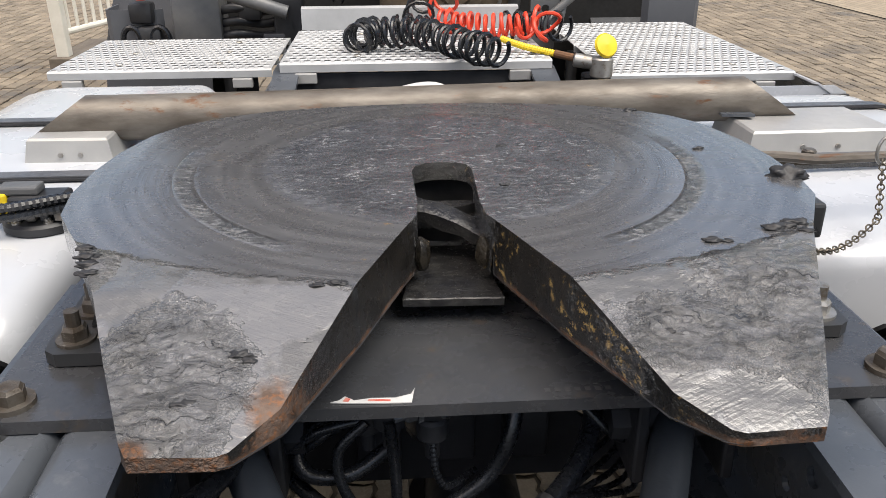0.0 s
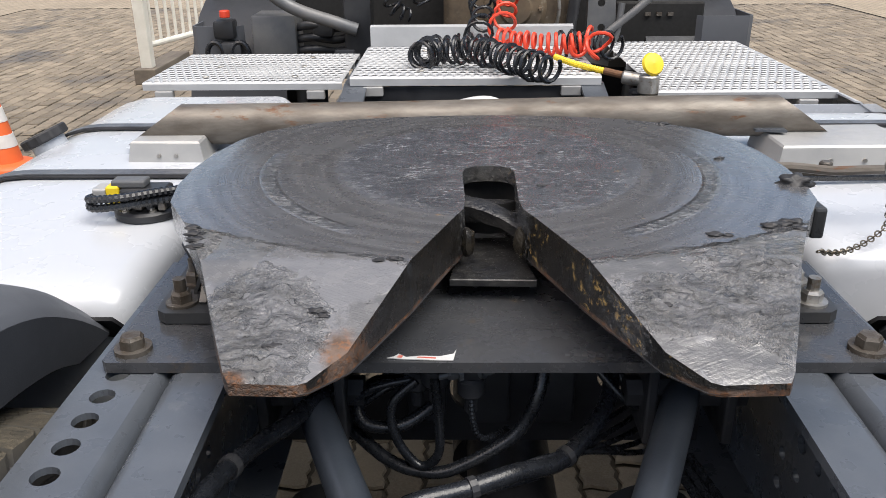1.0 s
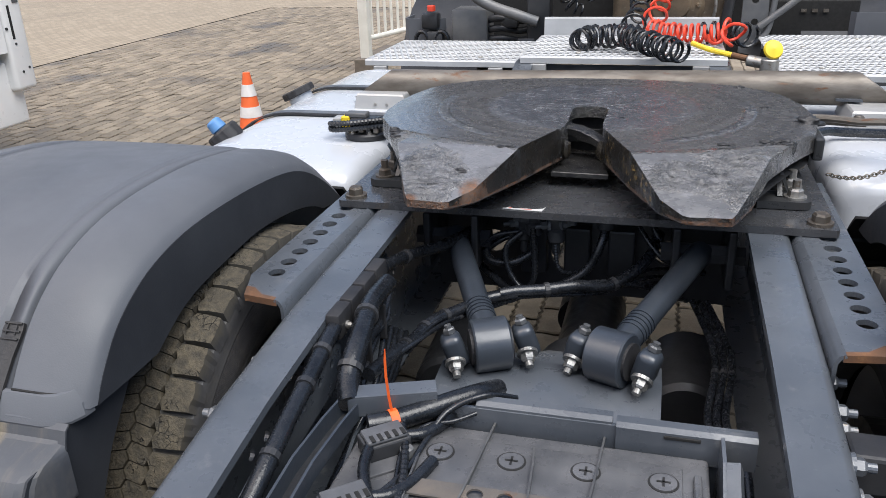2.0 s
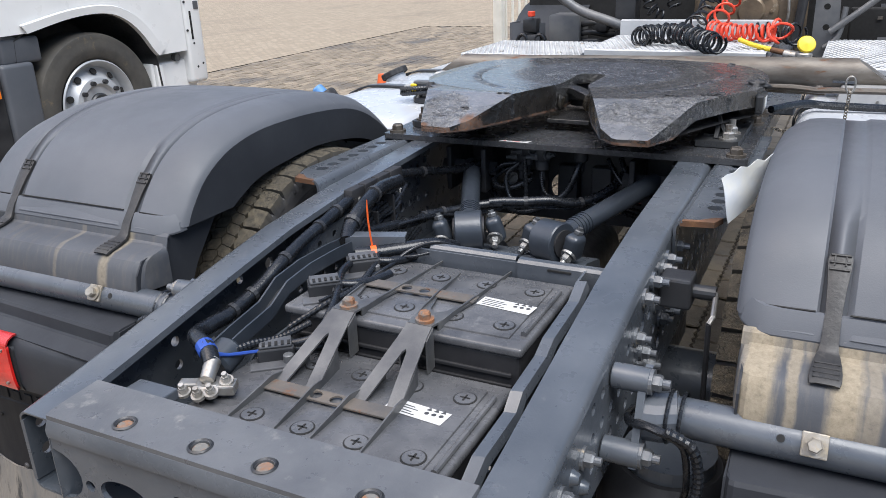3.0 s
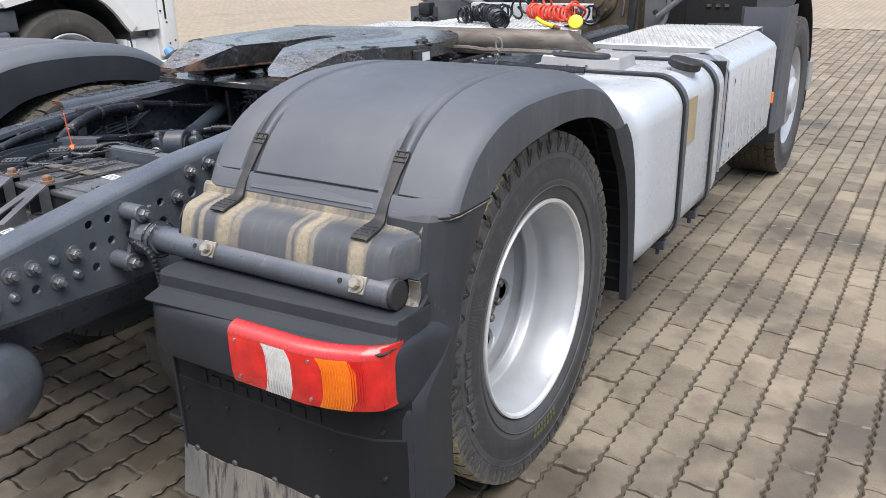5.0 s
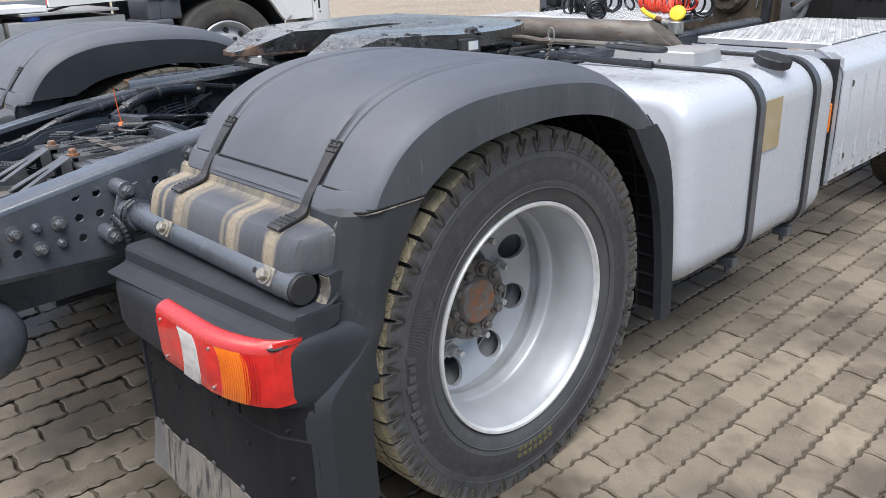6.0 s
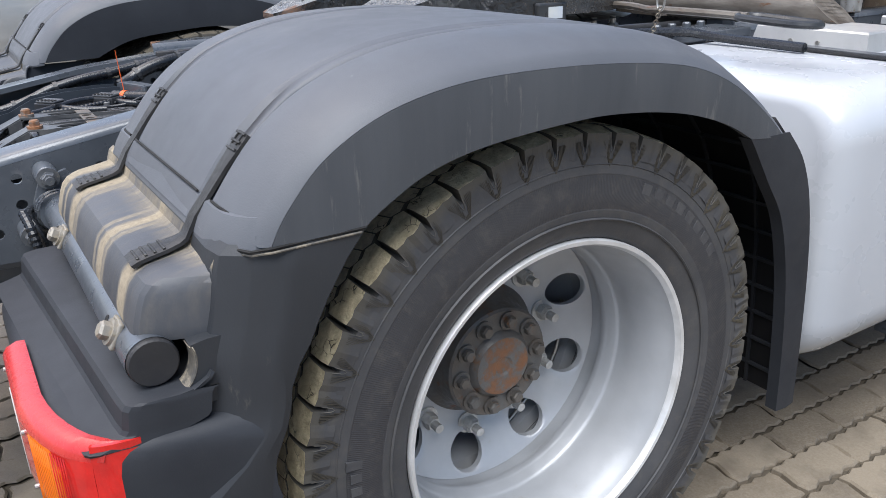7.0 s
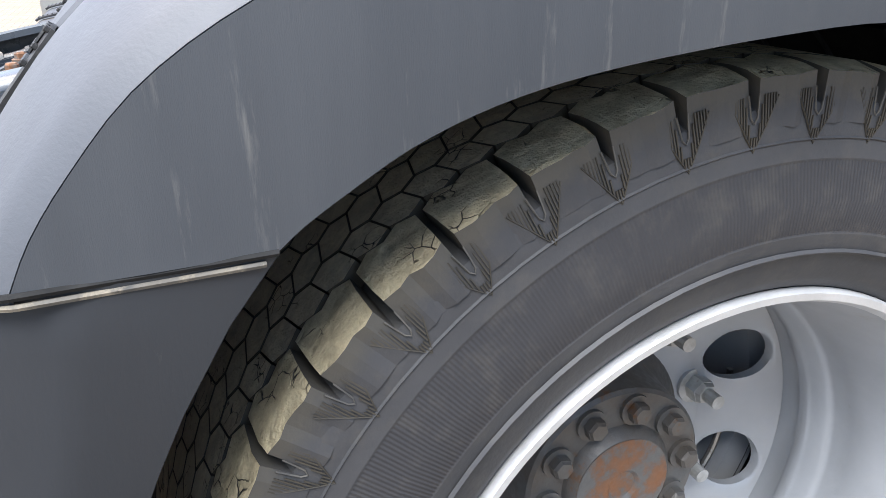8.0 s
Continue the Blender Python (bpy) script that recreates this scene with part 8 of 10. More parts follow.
def build_plug(x, y, z, turn):
    t = thing("fuse_block", "black fuse block with ribbed cap and short cable", "fuse block", (x, y, z), "fuse blocks")
    m = pose(x, y, z, 0, 0, turn)
    bm = box(bmesh.new(), -0.034, 0.034, -0.022, 0.022, 0, 0.026, 0.003, m=m)
    part("block", bm, "dark_part", t)
    bm = box(bmesh.new(), -0.03, 0.03, -0.019, 0.019, 0.026, 0.033, 0.003, m=m)
    part("cap", bm, "fuse_grey", t, "grey ribbed cap")
    for k in range(5):
        bm = box(bmesh.new(), -0.024 + 0.0115 * k, -0.0185 + 0.0115 * k, -0.0195, -0.004, 0.0328, 0.0342, m=m)
        part("slot", bm, "hollow", t)
    bm = box(bmesh.new(), -0.048, 0.02, -0.05, -0.022, -0.001, 0.003, 0.001, m=m)
    part("tab", bm, "fuse_grey", t, "flat dark sheet tab")
    bm = cyl(bmesh.new(), m @ Vector((0.022, -0.03, 0.0)), m @ Vector((0.022, -0.03, 0.018)), 0.01, 14, bev=0.002)
    part("stud_nut", bm, "grey_part", t)
    bm = bmesh.new()
    sweep(bm, [m @ Vector((0.03, 0, 0.014)), m @ Vector((0.06, -0.005, 0.012)), m @ Vector((0.1, 0.012, 0.008)), m @ Vector((0.14, 0.04, 0.006))], 0.0095, 10, smooth_n=6)
    part("lead", bm, "cable", t, smooth=True)


M["fuse_grey"] = surf("dusty_grey_fuse_plastic", (0.06, 0.062, 0.067), (0.1, 0.102, 0.108), 18, (0.3, 0.5), 0, 0.12, 200)
build_terminal_gear()
def build_bay_harness():
    """Bundled leads lying over the batteries beside the rail."""
    t = thing("cable_harness", "black corrugated battery cables lying beside the rail", "cable harness", (-0.2, 0.45, 0.76))
    runs = (((-0.175, 0.47, 0.76), (-0.13, 0.49, 0.775), (-0.12, 0.53, 0.81), (-0.15, 0.6, 0.818), (-0.19, 0.68, 0.825), (-0.2, 0.76, 0.825)),
            ((-0.2, 0.5, 0.775), (-0.15, 0.55, 0.81), (-0.13, 0.64, 0.815), (-0.15, 0.74, 0.82), (-0.17, 0.8, 0.825), (-0.13, 0.84, 0.83)),
            ((-0.17, 0.62, 0.815), (-0.14, 0.7, 0.812), (-0.13, 0.78, 0.812), (-0.11, 0.83, 0.83), (-0.06, 0.86, 0.845), (-0.02, 0.9, 0.82)),
            ((-0.165, 0.56, 0.812), (-0.145, 0.66, 0.812), (-0.155, 0.74, 0.815), (-0.14, 0.8, 0.818), (-0.1, 0.82, 0.82), (-0.07, 0.84, 0.825)))
    for k, run in enumerate(runs):
        bm = sweep(bmesh.new(), list(run), (0.0085, 0.0065, 0.0045, 0.0035)[k], 10, smooth_n=8, ribbed=0.005 if k == 1 else 0.0)
        part("lead", bm, "cable", t, smooth=k != 1)
    return t


build_bay_harness()
build_plug(-0.195, 0.452, 0.739, 38)
build_plug(-0.19, 0.615, 0.804, 40)
build_plug(-0.185, 0.752, 0.804, 40)


def build_bay_bracket():
    t = thing("cable_bracket", "dark bent steel cable brackets along the inner rail", "cable bracket", (-0.28, 0.5, 0.75))
    # open trunking with two walls beside the batteries
    line = [(-0.272, 0.37, 0.772), (-0.272, 0.44, 0.785), (-0.268, 0.52, 0.8), (-0.27, 0.58, 0.828), (-0.268, 0.66, 0.838), (-0.262, 0.75, 0.84), (-0.255, 0.83, 0.838)]
    for off, h in ((-0.014, 0.02), (0.014, 0.016)):
        bm = loft(bmesh.new(), [[(x + off, y, z - 0.024), (x + off, y, z + h - 0.012)] for x, y, z in line])
        part("trunking_wall", bm, "link_paint", t, thick=0.004)
    bm = loft(bmesh.new(), [[(x - 0.014, y, z - 0.022), (x + 0.014, y, z - 0.022)] for x, y, z in line])
    part("trunking_floor", bm, "dark_part", t, thick=0.003)
    bm = cyl(bmesh.new(), (-0.262, 0.36, 0.75), (-0.262, 0.41, 0.765), 0.03, 20, bev=0.006)
    part("trunking_mouth", bm, "link_paint", t, smooth=True)
    bm = box(bmesh.new(), -0.32, -0.235, 0.205, 0.245, 0.755, 0.775, 0.003)
    part("block", bm, "frame_paint", t)
    # slotted support sheet on the rail
    bm = bmesh.new()
    plate(bm, [(0.5, 0.76), (0.95, 0.79), (0.95, 0.86), (0.72, 0.85), (0.6, 0.82), (0.5, 0.8)], [ring2((y, 0.805 + (y - 0.6) * 0.1), 0.008, 10) for y in (0.56, 0.62, 0.68, 0.8, 0.86, 0.91)], lambda u, v: (-0.333, u, v), (0.004, 0, 0))
    part("support_sheet", bm, "frame_paint", t)
    m = pose(-0.192, 0.823, 0.818, 0, 0, 20)
    bm = box(bmesh.new(), -0.07, 0.065, -0.004, 0.004, 0.0, 0.034, 0.002, m=m)
    part("plate", bm, "frame_paint", t)
    bm = box(bmesh.new(), -0.07, 0.065, -0.004, 0.03, 0.032, 0.036, 0.001, m=m)
    part("plate_flange", bm, "frame_paint", t)


build_bay_bracket()


def build_cable(name, pts, r, label, ties=(), ribbed=0.0, mat="cable"):
    t = thing(name, label, "cable", pts[0], "cables in the bay")
    line = catmull([Vector(p) for p in pts], 8)
    bm = sweep(bmesh.new(), line, r, 10, ribbed=ribbed) if not ribbed else sweep(bmesh.new(), pts, r, 10, smooth_n=8, ribbed=ribbed)
    part("sleeve", bm, mat, t, smooth=not ribbed)
    for f in ties:
        i = min(len(line) - 2, int(f * (len(line) - 1)))
        d = (line[i + 1] - line[i]).normalized()
        bm = cyl(bmesh.new(), line[i] - d * 0.005, line[i] + d * 0.005, r * 1.18, 12)
        part("cable_tie", bm, "dark_part", t)
    return t


build_cable("cable_loom", [(-0.32, 0.46, 0.793), (-0.318, 0.52, 0.803), (-0.312, 0.58, 0.822), (-0.31, 0.64, 0.845), (-0.314, 0.72, 0.862), (-0.32, 0.8, 0.872), (-0.326, 0.88, 0.884), (-0.331, 0.945, 0.892)], 0.0135, "thick black cable loom clipped along the inner rail", (0.08, 0.2, 0.45, 0.7, 0.85))
build_cable("cable_loom", [(-0.331, 1.16, 0.892), (-0.328, 1.24, 0.878), (-0.305, 1.33, 0.862), (-0.27, 1.4, 0.852), (-0.23, 1.5, 0.85)], 0.0125, "thick black cable leaving the duct towards the cross beam", (0.4,))
build_cable("cable_loom", [(-0.255, 0.8, 0.84), (-0.272, 0.84, 0.856), (-0.276, 0.88, 0.876), (-0.282, 0.94, 0.892), (-0.295, 1.02, 0.898), (-0.3, 1.12, 0.89)], 0.0175, "thick black cable loop rising to the rail", (0.3, 0.7))
build_cable("cable_loom", [(-0.262, 0.9, 0.83), (-0.25, 1.0, 0.815), (-0.24, 1.08, 0.8), (-0.226, 1.15, 0.8), (-0.192, 1.22, 0.793), (-0.148, 1.28, 0.794), (-0.094, 1.31, 0.797)], 0.0125, "wrapped black cable bundle hanging across the bay", (0.25, 0.45, 0.6))
build_cable("cable_loom", [(-0.125, 1.295, 0.799), (-0.094, 1.31, 0.801), (-0.042, 1.33, 0.8), (0.02, 1.36, 0.801), (0.08, 1.4, 0.787), (0.129, 1.45, 0.798), (0.163, 1.5, 0.82), (0.18, 1.56, 0.85)], 0.0125, "tape-wrapped black cable bundle under the mounting plate", (0.32, 0.62))
for k in range(5):
    build_cable("thin_cable", [(-0.262 - 0.005 * k, 0.92, 0.825 - 0.004 * k), (-0.25 + 0.006 * k, 1.04, 0.8 + 0.004 * k), (-0.222 + 0.005 * k, 1.16, 0.79 + 0.006 * (k % 3)), (-0.15, 1.285, 0.784 - 0.004 * k), (-0.05, 1.335, 0.783 + 0.002 * k), (0.08, 1.405, 0.772 + 0.006 * k), (0.15 + 0.014 * k, 1.48, 0.79 - 0.012 * k), (0.21 + 0.01 * k, 1.56, 0.77 - 0.02 * k)], 0.0042, "thin black cable among the bundle", (0.35, 0.5))
for k in range(5):
    build_cable("thin_cable", [(-0.31, 1.12 + 0.03 * k, 0.8 - 0.02 * k), (-0.29, 1.0 + 0.02 * k, 0.75 - 0.012 * k), (-0.3, 0.9, 0.7 - 0.01 * k), (-0.3, 0.8 + 0.01 * k, 0.68)], 0.006, "thin black cable below the rail flange")
for x in (0.33, 0.315, 0.3):
    build_cable("thin_cable", [(x, 0.82, 0.7), (x - 0.005, 0.95, 0.73), (x - 0.02, 1.1, 0.69), (x, 1.3, 0.7), (x - 0.04, 1.5, 0.72)], 0.007, "thin black cable along the rail web", (0.4, 0.7))
for pts, r, rb in (([(-0.22, 1.52, 0.765), (-0.15, 1.47, 0.735), (-0.09, 1.45, 0.73), (-0.041, 1.45, 0.745), (0.03, 1.46, 0.79), (0.06, 1.47, 0.85), (0.068, 1.5, 0.9)], 0.0095, 0),
                   ([(-0.083, 1.45, 0.885), (-0.078, 1.445, 0.82), (-0.08, 1.445, 0.765), (-0.106, 1.45, 0.742), (-0.138, 1.46, 0.78), (-0.144, 1.47, 0.83), (-0.11, 1.48, 0.864)], 0.0068, 0),
                   ([(-0.08, 1.5, 0.815), (-0.13, 1.48, 0.79), (-0.18, 1.48, 0.79), (-0.195, 1.5, 0.81), (-0.17, 1.53, 0.83), (-0.09, 1.54, 0.82)], 0.0095, 0),
                   ([(-0.25, 1.5, 0.8), (-0.21, 1.49, 0.82), (-0.16, 1.48, 0.855), (-0.1, 1.49, 0.863)], 0.006, 0),
                   ([(-0.25, 1.52, 0.775), (-0.2, 1.5, 0.805), (-0.15, 1.5, 0.84), (-0.1, 1.52, 0.85)], 0.006, 0),
                   ([(-0.034, 1.455, 0.85), (-0.03, 1.45, 0.81), (-0.015, 1.455, 0.785), (0.02, 1.5, 0.77)], 0.005, 0.003),
                   ([(0.13, 1.54, 0.88), (0.165, 1.51, 0.84), (0.2, 1.5, 0.81), (0.25, 1.52, 0.79)], 0.006, 0),
                   ([(0.16, 1.56, 0.88), (0.19, 1.53, 0.83), (0.22, 1.52, 0.8), (0.28, 1.54, 0.77)], 0.0075, 0)):
    build_cable("air_hose", pts, r, "black air hose hanging below the mounting plate", (), rb)


def build_valve(x, y, z):
    t = thing("air_valve", "small black air valve with grimy hose fittings", "air valve", (x, y, z), "air valves")
    bm = bmesh.new()
    cyl(bm, (x, y, z), (x, y, z + 0.03), 0.019, 18, bev=0.004)
    box(bm, x - 0.016, x + 0.016, y - 0.012, y + 0.02, z + 0.026, z + 0.06, 0.005)
    part("body", bm, "dark_part", t, smooth=True)
    for d in ((1, -0.4, 0.25), (-1, -0.3, -0.1)):
        e = Vector((x, y, z + 0.04)) + Vector(d).normalized() * 0.016
        bm = hex_bolt(bmesh.new(), e, d, 0.009, 0.014, True, 0.012)
        part("fitting", bm, "grey_nut", t, "worn metal hose fitting")
    bm = cyl(bmesh.new(), (x, y, z - 0.028), (x, y, z), 0.009, 14, bev=0.002)
    part("lower_fitting", bm, "dark_part", t)


for q in ((-0.083, 1.47, 0.865), (-0.034, 1.46, 0.855), (0.068, 1.49, 0.88), (-0.11, 1.5, 0.84)):
    build_valve(*q)


def build_rail_trunk():
    """Jointed cable duct under the rail flange, with the looms that leave it."""
    t = thing("cable_duct", "black jointed plastic cable duct under the rail flange", "cable duct", (-0.333, 1.05, 0.89))
    for k in range(4):
        y = 0.93 + 0.062 * k
        bm = box(bmesh.new(), -0.344, -0.318, y, y + 0.058, 0.868, 0.915, 0.005)
        part("duct_piece", bm, "black_rubber", t, smooth=True)
        bm = hex_bolt(bmesh.new(), (-0.318, y + 0.03, 0.885), (1, 0, 0), 0.005, 0.005)
        part("screw", bm, "galv", t)
    for k in range(6):
        bm = sweep(bmesh.new(), [(-0.325 + 0.006 * (k % 3), 1.2 - 0.01 * k, 0.86), (-0.318 + 0.007 * (k % 4), 1.1, 0.85 - 0.008 * k), (-0.315 + 0.006 * (k % 3), 1.0, 0.84 - 0.01 * k), (-0.31 + 0.005 * k, 0.9, 0.8 - 0.008 * k)], 0.0045 + 0.001 * (k % 3), 8, smooth_n=6)
        part("loom_cable", bm, "cable", t, smooth=True)
    for y, z in ((1.08, 0.83), (1.0, 0.81)):
        bm = box(bmesh.new(), -0.334, -0.292, y - 0.003, y + 0.003, z - 0.036, z + 0.036, 0.003)
        part("cable_tie", bm, "black_rubber", t)


build_rail_trunk()


def build_cross_beam():
    t = thing("chassis_cross_beam", "dark chassis cross beam below the mounting plate", "cross beam", (0, 1.65, 0.6))
    bm = bmesh.new()
    plate(bm, [(-0.34, 0.66), (0.34, 0.66), (0.34, 0.92), (-0.34, 0.92)], [ring2((-0.02, 0.76), 0.045, 18), ring2((0.2, 0.78), 0.03, 16), ring2((-0.2, 0.78), 0.03, 16)], lambda u, v: (u, 1.62, v), (0, 0.01, 0))
    part("web", bm, "dark_part", t)
    for s in (-1, 1):
        for dx in (-0.055, 0.055):
            bm = box(bmesh.new(), s * 0.27 + dx - 0.008, s * 0.27 + dx + 0.008, 1.46, 1.62, 0.77, 0.9, 0.004)
            part("link_ear", bm, "dark_part", t)
        bm = cyl(bmesh.new(), (s * 0.27 - 0.085, 1.5, 0.835), (s * 0.27 + 0.085, 1.5, 0.835), 0.022, 6)
        part("pivot_bolt", bm, "dark_part", t, "dark pivot bolt")
    for x in (-0.1, 0.0, 0.1):
        bm = box(bmesh.new(), x - 0.03, x + 0.03, 1.58, 1.62, 0.72, 0.84, 0.005)
        part("bracket", bm, "dark_part", t)


build_cross_beam()


M["worn_nut"] = surf("half_bare_nut", (0.1, 0.105, 0.11), (0.3, 0.3, 0.29), 60, (0.25, 0.45), 0.6, 0.2, 200, (0.45, 0.44, 0.42), (0.56, 0.66), 70)


def build_link(s):
    t = thing("axle_link", "dark grey axle control link with a round bushed eye", "axle link", (s * 0.11, 1.13, 0.7), "axle links")
    a, b = Vector((s * 0.11, 1.131, 0.776)), Vector((s * 0.268, 1.5, 0.838))
    d = (b - a).normalized()
    ax = Vector((1, -0.42 * s, 0.05)).normalized()
    bm = cyl(bmesh.new(), a - ax * 0.034, a + ax * 0.034, 0.05, 36, bev=0.003)
    part("eye", bm, "link_paint", t, "grey round eye", smooth=True)
    bm = cyl(bmesh.new(), a - ax * 0.039, a + ax * 0.039, 0.034, 28)
    part("bush", bm, "black_rubber", t)
    bm = cyl(bmesh.new(), a + d * 0.04, b, 0.0255, 24)
    part("rod", bm, "link_paint", t, smooth=True)
    for k in range(5):
        bm = cyl(bmesh.new(), a + d * (0.075 + 0.011 * k), a + d * (0.081 + 0.011 * k), 0.0278, 24)
        part("thread_ring", bm, "link_paint", t)
    for e in (-1, 1):
        c = a + ax * e * 0.067
        bm = bmesh.new()
        m = Matrix.Translation(c) @ ax.to_track_quat("X", "Z").to_matrix().to_4x4()
        m = m @ Matrix.Rotation(0.3 * s, 4, "Y")
        box(bm, -0.02, 0.02, -0.023, 0.023, -0.033, 0.033, 0.014, 4, m=m)
        part("eye_clamp", bm, "link_paint", t, smooth=True)
        up = Vector((0.3 * s, 0.1, 1.0)).normalized()
        bm = hex_bolt(bmesh.new(), c + up * 0.033, up, 0.012, 0.01, False, 0.006)
        part("nut", bm, "grey_nut", t, "scuffed grey nut")
        bm = hex_bolt(bmesh.new(), c + Vector((-0.006 * s, -0.02, -0.016)), Vector((-0.3 * s, -0.75, -0.5)), 0.0135, 0.015, True, 0.01)
        part("nut", bm, "worn_nut", t, "bare bright nut on a stud")


for side in (1, -1):
    build_link(side)


def build_orange_tie():
    t = thing("orange_tie", "bright orange plastic cable tie sticking up", "cable tie", (-0.19, 0.8, 0.82))
    bm = bmesh.new()
    loft(bm, [[(-0.187 - 0.006 * math.sin(2.4 * f) - w, 0.8 - 0.006 * f, 0.826 + 0.12 * f), (-0.187 - 0.006 * math.sin(2.4 * f) + w, 0.8 - 0.006 * f, 0.826 + 0.12 * f)] for f, w in ((0, 0.002), (0.3, 0.002), (0.6, 0.0019), (0.85, 0.0017), (1, 0.0006))])
    part("tail", bm, "orange_tie", t, thick=0.0015)
    bm = box(bmesh.new(), -0.194, -0.18, 0.792, 0.806, 0.816, 0.832, 0.002)
    part("head", bm, "orange_tie", t)
    bm = sweep(bmesh.new(), [(-0.22, 0.78, 0.822), (-0.187, 0.8, 0.822), (-0.14, 0.838, 0.824), (-0.1, 0.872, 0.826), (-0.075, 0.9, 0.822), (-0.06, 0.95, 0.8)], 0.0165, 12, smooth_n=6)
    part("tied_cable", bm, "cable", t, smooth=True)
    bm = sweep(bmesh.new(), [(-0.192, 0.796, 0.822), (-0.182, 0.804, 0.822)], 0.0178, 12)
    part("tie_band", bm, "orange_tie", t)


build_orange_tie()


def build_level_valve():
    """Height valve with its thin link rod beside the right rail."""
    t = thing("height_valve", "small dark height valve with a thin bright link rod", "height valve", (0.5, 0.85, 0.6))
    bm = bmesh.new()
    box(bm, 0.43, 0.49, 0.8, 0.86, 0.8, 0.86, 0.006)
    cyl(bm, (0.49, 0.83, 0.83), (0.53, 0.83, 0.83), 0.014, 14)
    part("body", bm, "dark_part", t)
    bm = sweep(bmesh.new(), [(0.53, 0.83, 0.83), (0.535, 0.77, 0.81), (0.53, 0.76, 0.8)], 0.005, 8)
    part("arm", bm, "galv", t)
    bm = cyl(bmesh.new(), (0.53, 0.76, 0.8), (0.53, 0.78, 0.48), 0.005, 8)
    part("rod", bm, "dark_part", t)
    for y, z in ((0.9, 0.86), (0.95, 0.8), (0.78, 0.86), (0.98, 0.86), (0.92, 0.74)):
        bm = hex_bolt(bmesh.new(), (0.424, y, z), (1, 0, 0), 0.012, 0.014, True, 0.012)
        part("bolt", bm, "frame_paint", t)


build_level_valve()


# ---- hoses on the walkway, cab back, gearbox ----
def build_coil(name, path, r_coil, r_hose, turns, mat, label, tail=()):
    t = thing(name, label, "coil hose", path[0], "coil hoses")
    line = catmull([Vector(p) for p in path], 12)
    line = resample(line, turns * 14)
    pts = []
    u = frame_of(line[1] - line[0])[1]
    for i, p in enumerate(line):
        tg = (line[min(i + 1, len(line) - 1)] - line[max(i - 1, 0)]).normalized()
        u = (u - tg * u.dot(tg)).normalized()
        w = tg.cross(u)
        a = 2 * math.pi * i / 14
        q = r_coil * (1 + 0.12 * math.sin(i * 0.13))
        pts.append(p + (u * math.cos(a) + w * math.sin(a)) * q)
    pts += [Vector(p) for p in tail]
    bm = sweep(bmesh.new(), pts, r_hose, 7)
    part("coil", bm, mat, t, smooth=True)
    return t


build_coil("coil_hose", [(-0.16, 3.06, 1.045), (-0.1, 3.1, 1.05), (0.0, 3.06, 1.06), (0.08, 2.98, 1.055), (0.16, 2.86, 1.05), (0.22, 2.79, 1.045)], 0.038, 0.0062, 17, "cable", "black coiled air hose lying on the walkway")
build_coil("coil_hose", [(-0.16, 3.06, 1.04), (-0.14, 3.2, 1.04), (-0.05, 3.24, 1.045), (0.03, 3.2, 1.05)], 0.036, 0.006, 9, "cable", "black coiled electric cable lying on the walkway")
build_coil("coil_hose", [(0.02, 3.3, 1.045), (0.05, 3.55, 1.12), (0.03, 3.8, 1.2), (0.02, 3.95, 1.35)], 0.042, 0.006, 10, "cable", "black coiled cable rising to the cab back")
build_coil("coil_hose", [(0.1, 3.35, 1.05), (0.18, 3.3, 1.045), (0.28, 3.26, 1.045), (0.38, 3.24, 1.05)], 0.032, 0.0062, 12, "red_hose", "red coiled air hose lying on the walkway")
build_coil("coil_hose", [(0.38, 3.24, 1.07), (0.42, 3.2, 1.06), (0.39, 3.16, 1.045), (0.34, 3.2, 1.05)], 0.036, 0.0062, 3, "red_hose", "loose turn of red coiled hose")
build_coil("coil_hose", [(0.1, 3.36, 1.06), (0.14, 3.6, 1.14), (0.15, 3.8, 1.22), (0.14, 3.95, 1.35)], 0.04, 0.0062, 7, "red_hose", "red coiled air hose rising to the cab back")
build_coil("coil_hose", [(-0.32, 3.95, 1.35), (-0.33, 3.93, 1.2), (-0.3, 3.9, 1.1), (-0.24, 3.92, 1.06)], 0.03, 0.0055, 10, "cable", "black coiled cable hanging at the cab back")
build_coil("coil_hose", [(-0.2, 3.97, 1.35), (-0.21, 3.95, 1.2), (-0.18, 3.92, 1.1)], 0.03, 0.0055, 8, "cable", "black coiled cable hanging at the cab back")
build_coil("coil_hose", [(0.3, 3.3, 1.04), (0.42, 3.3, 1.04), (0.48, 3.24, 1.04)], 0.04, 0.006, 5, "cable", "black coiled hose end beside the red one")


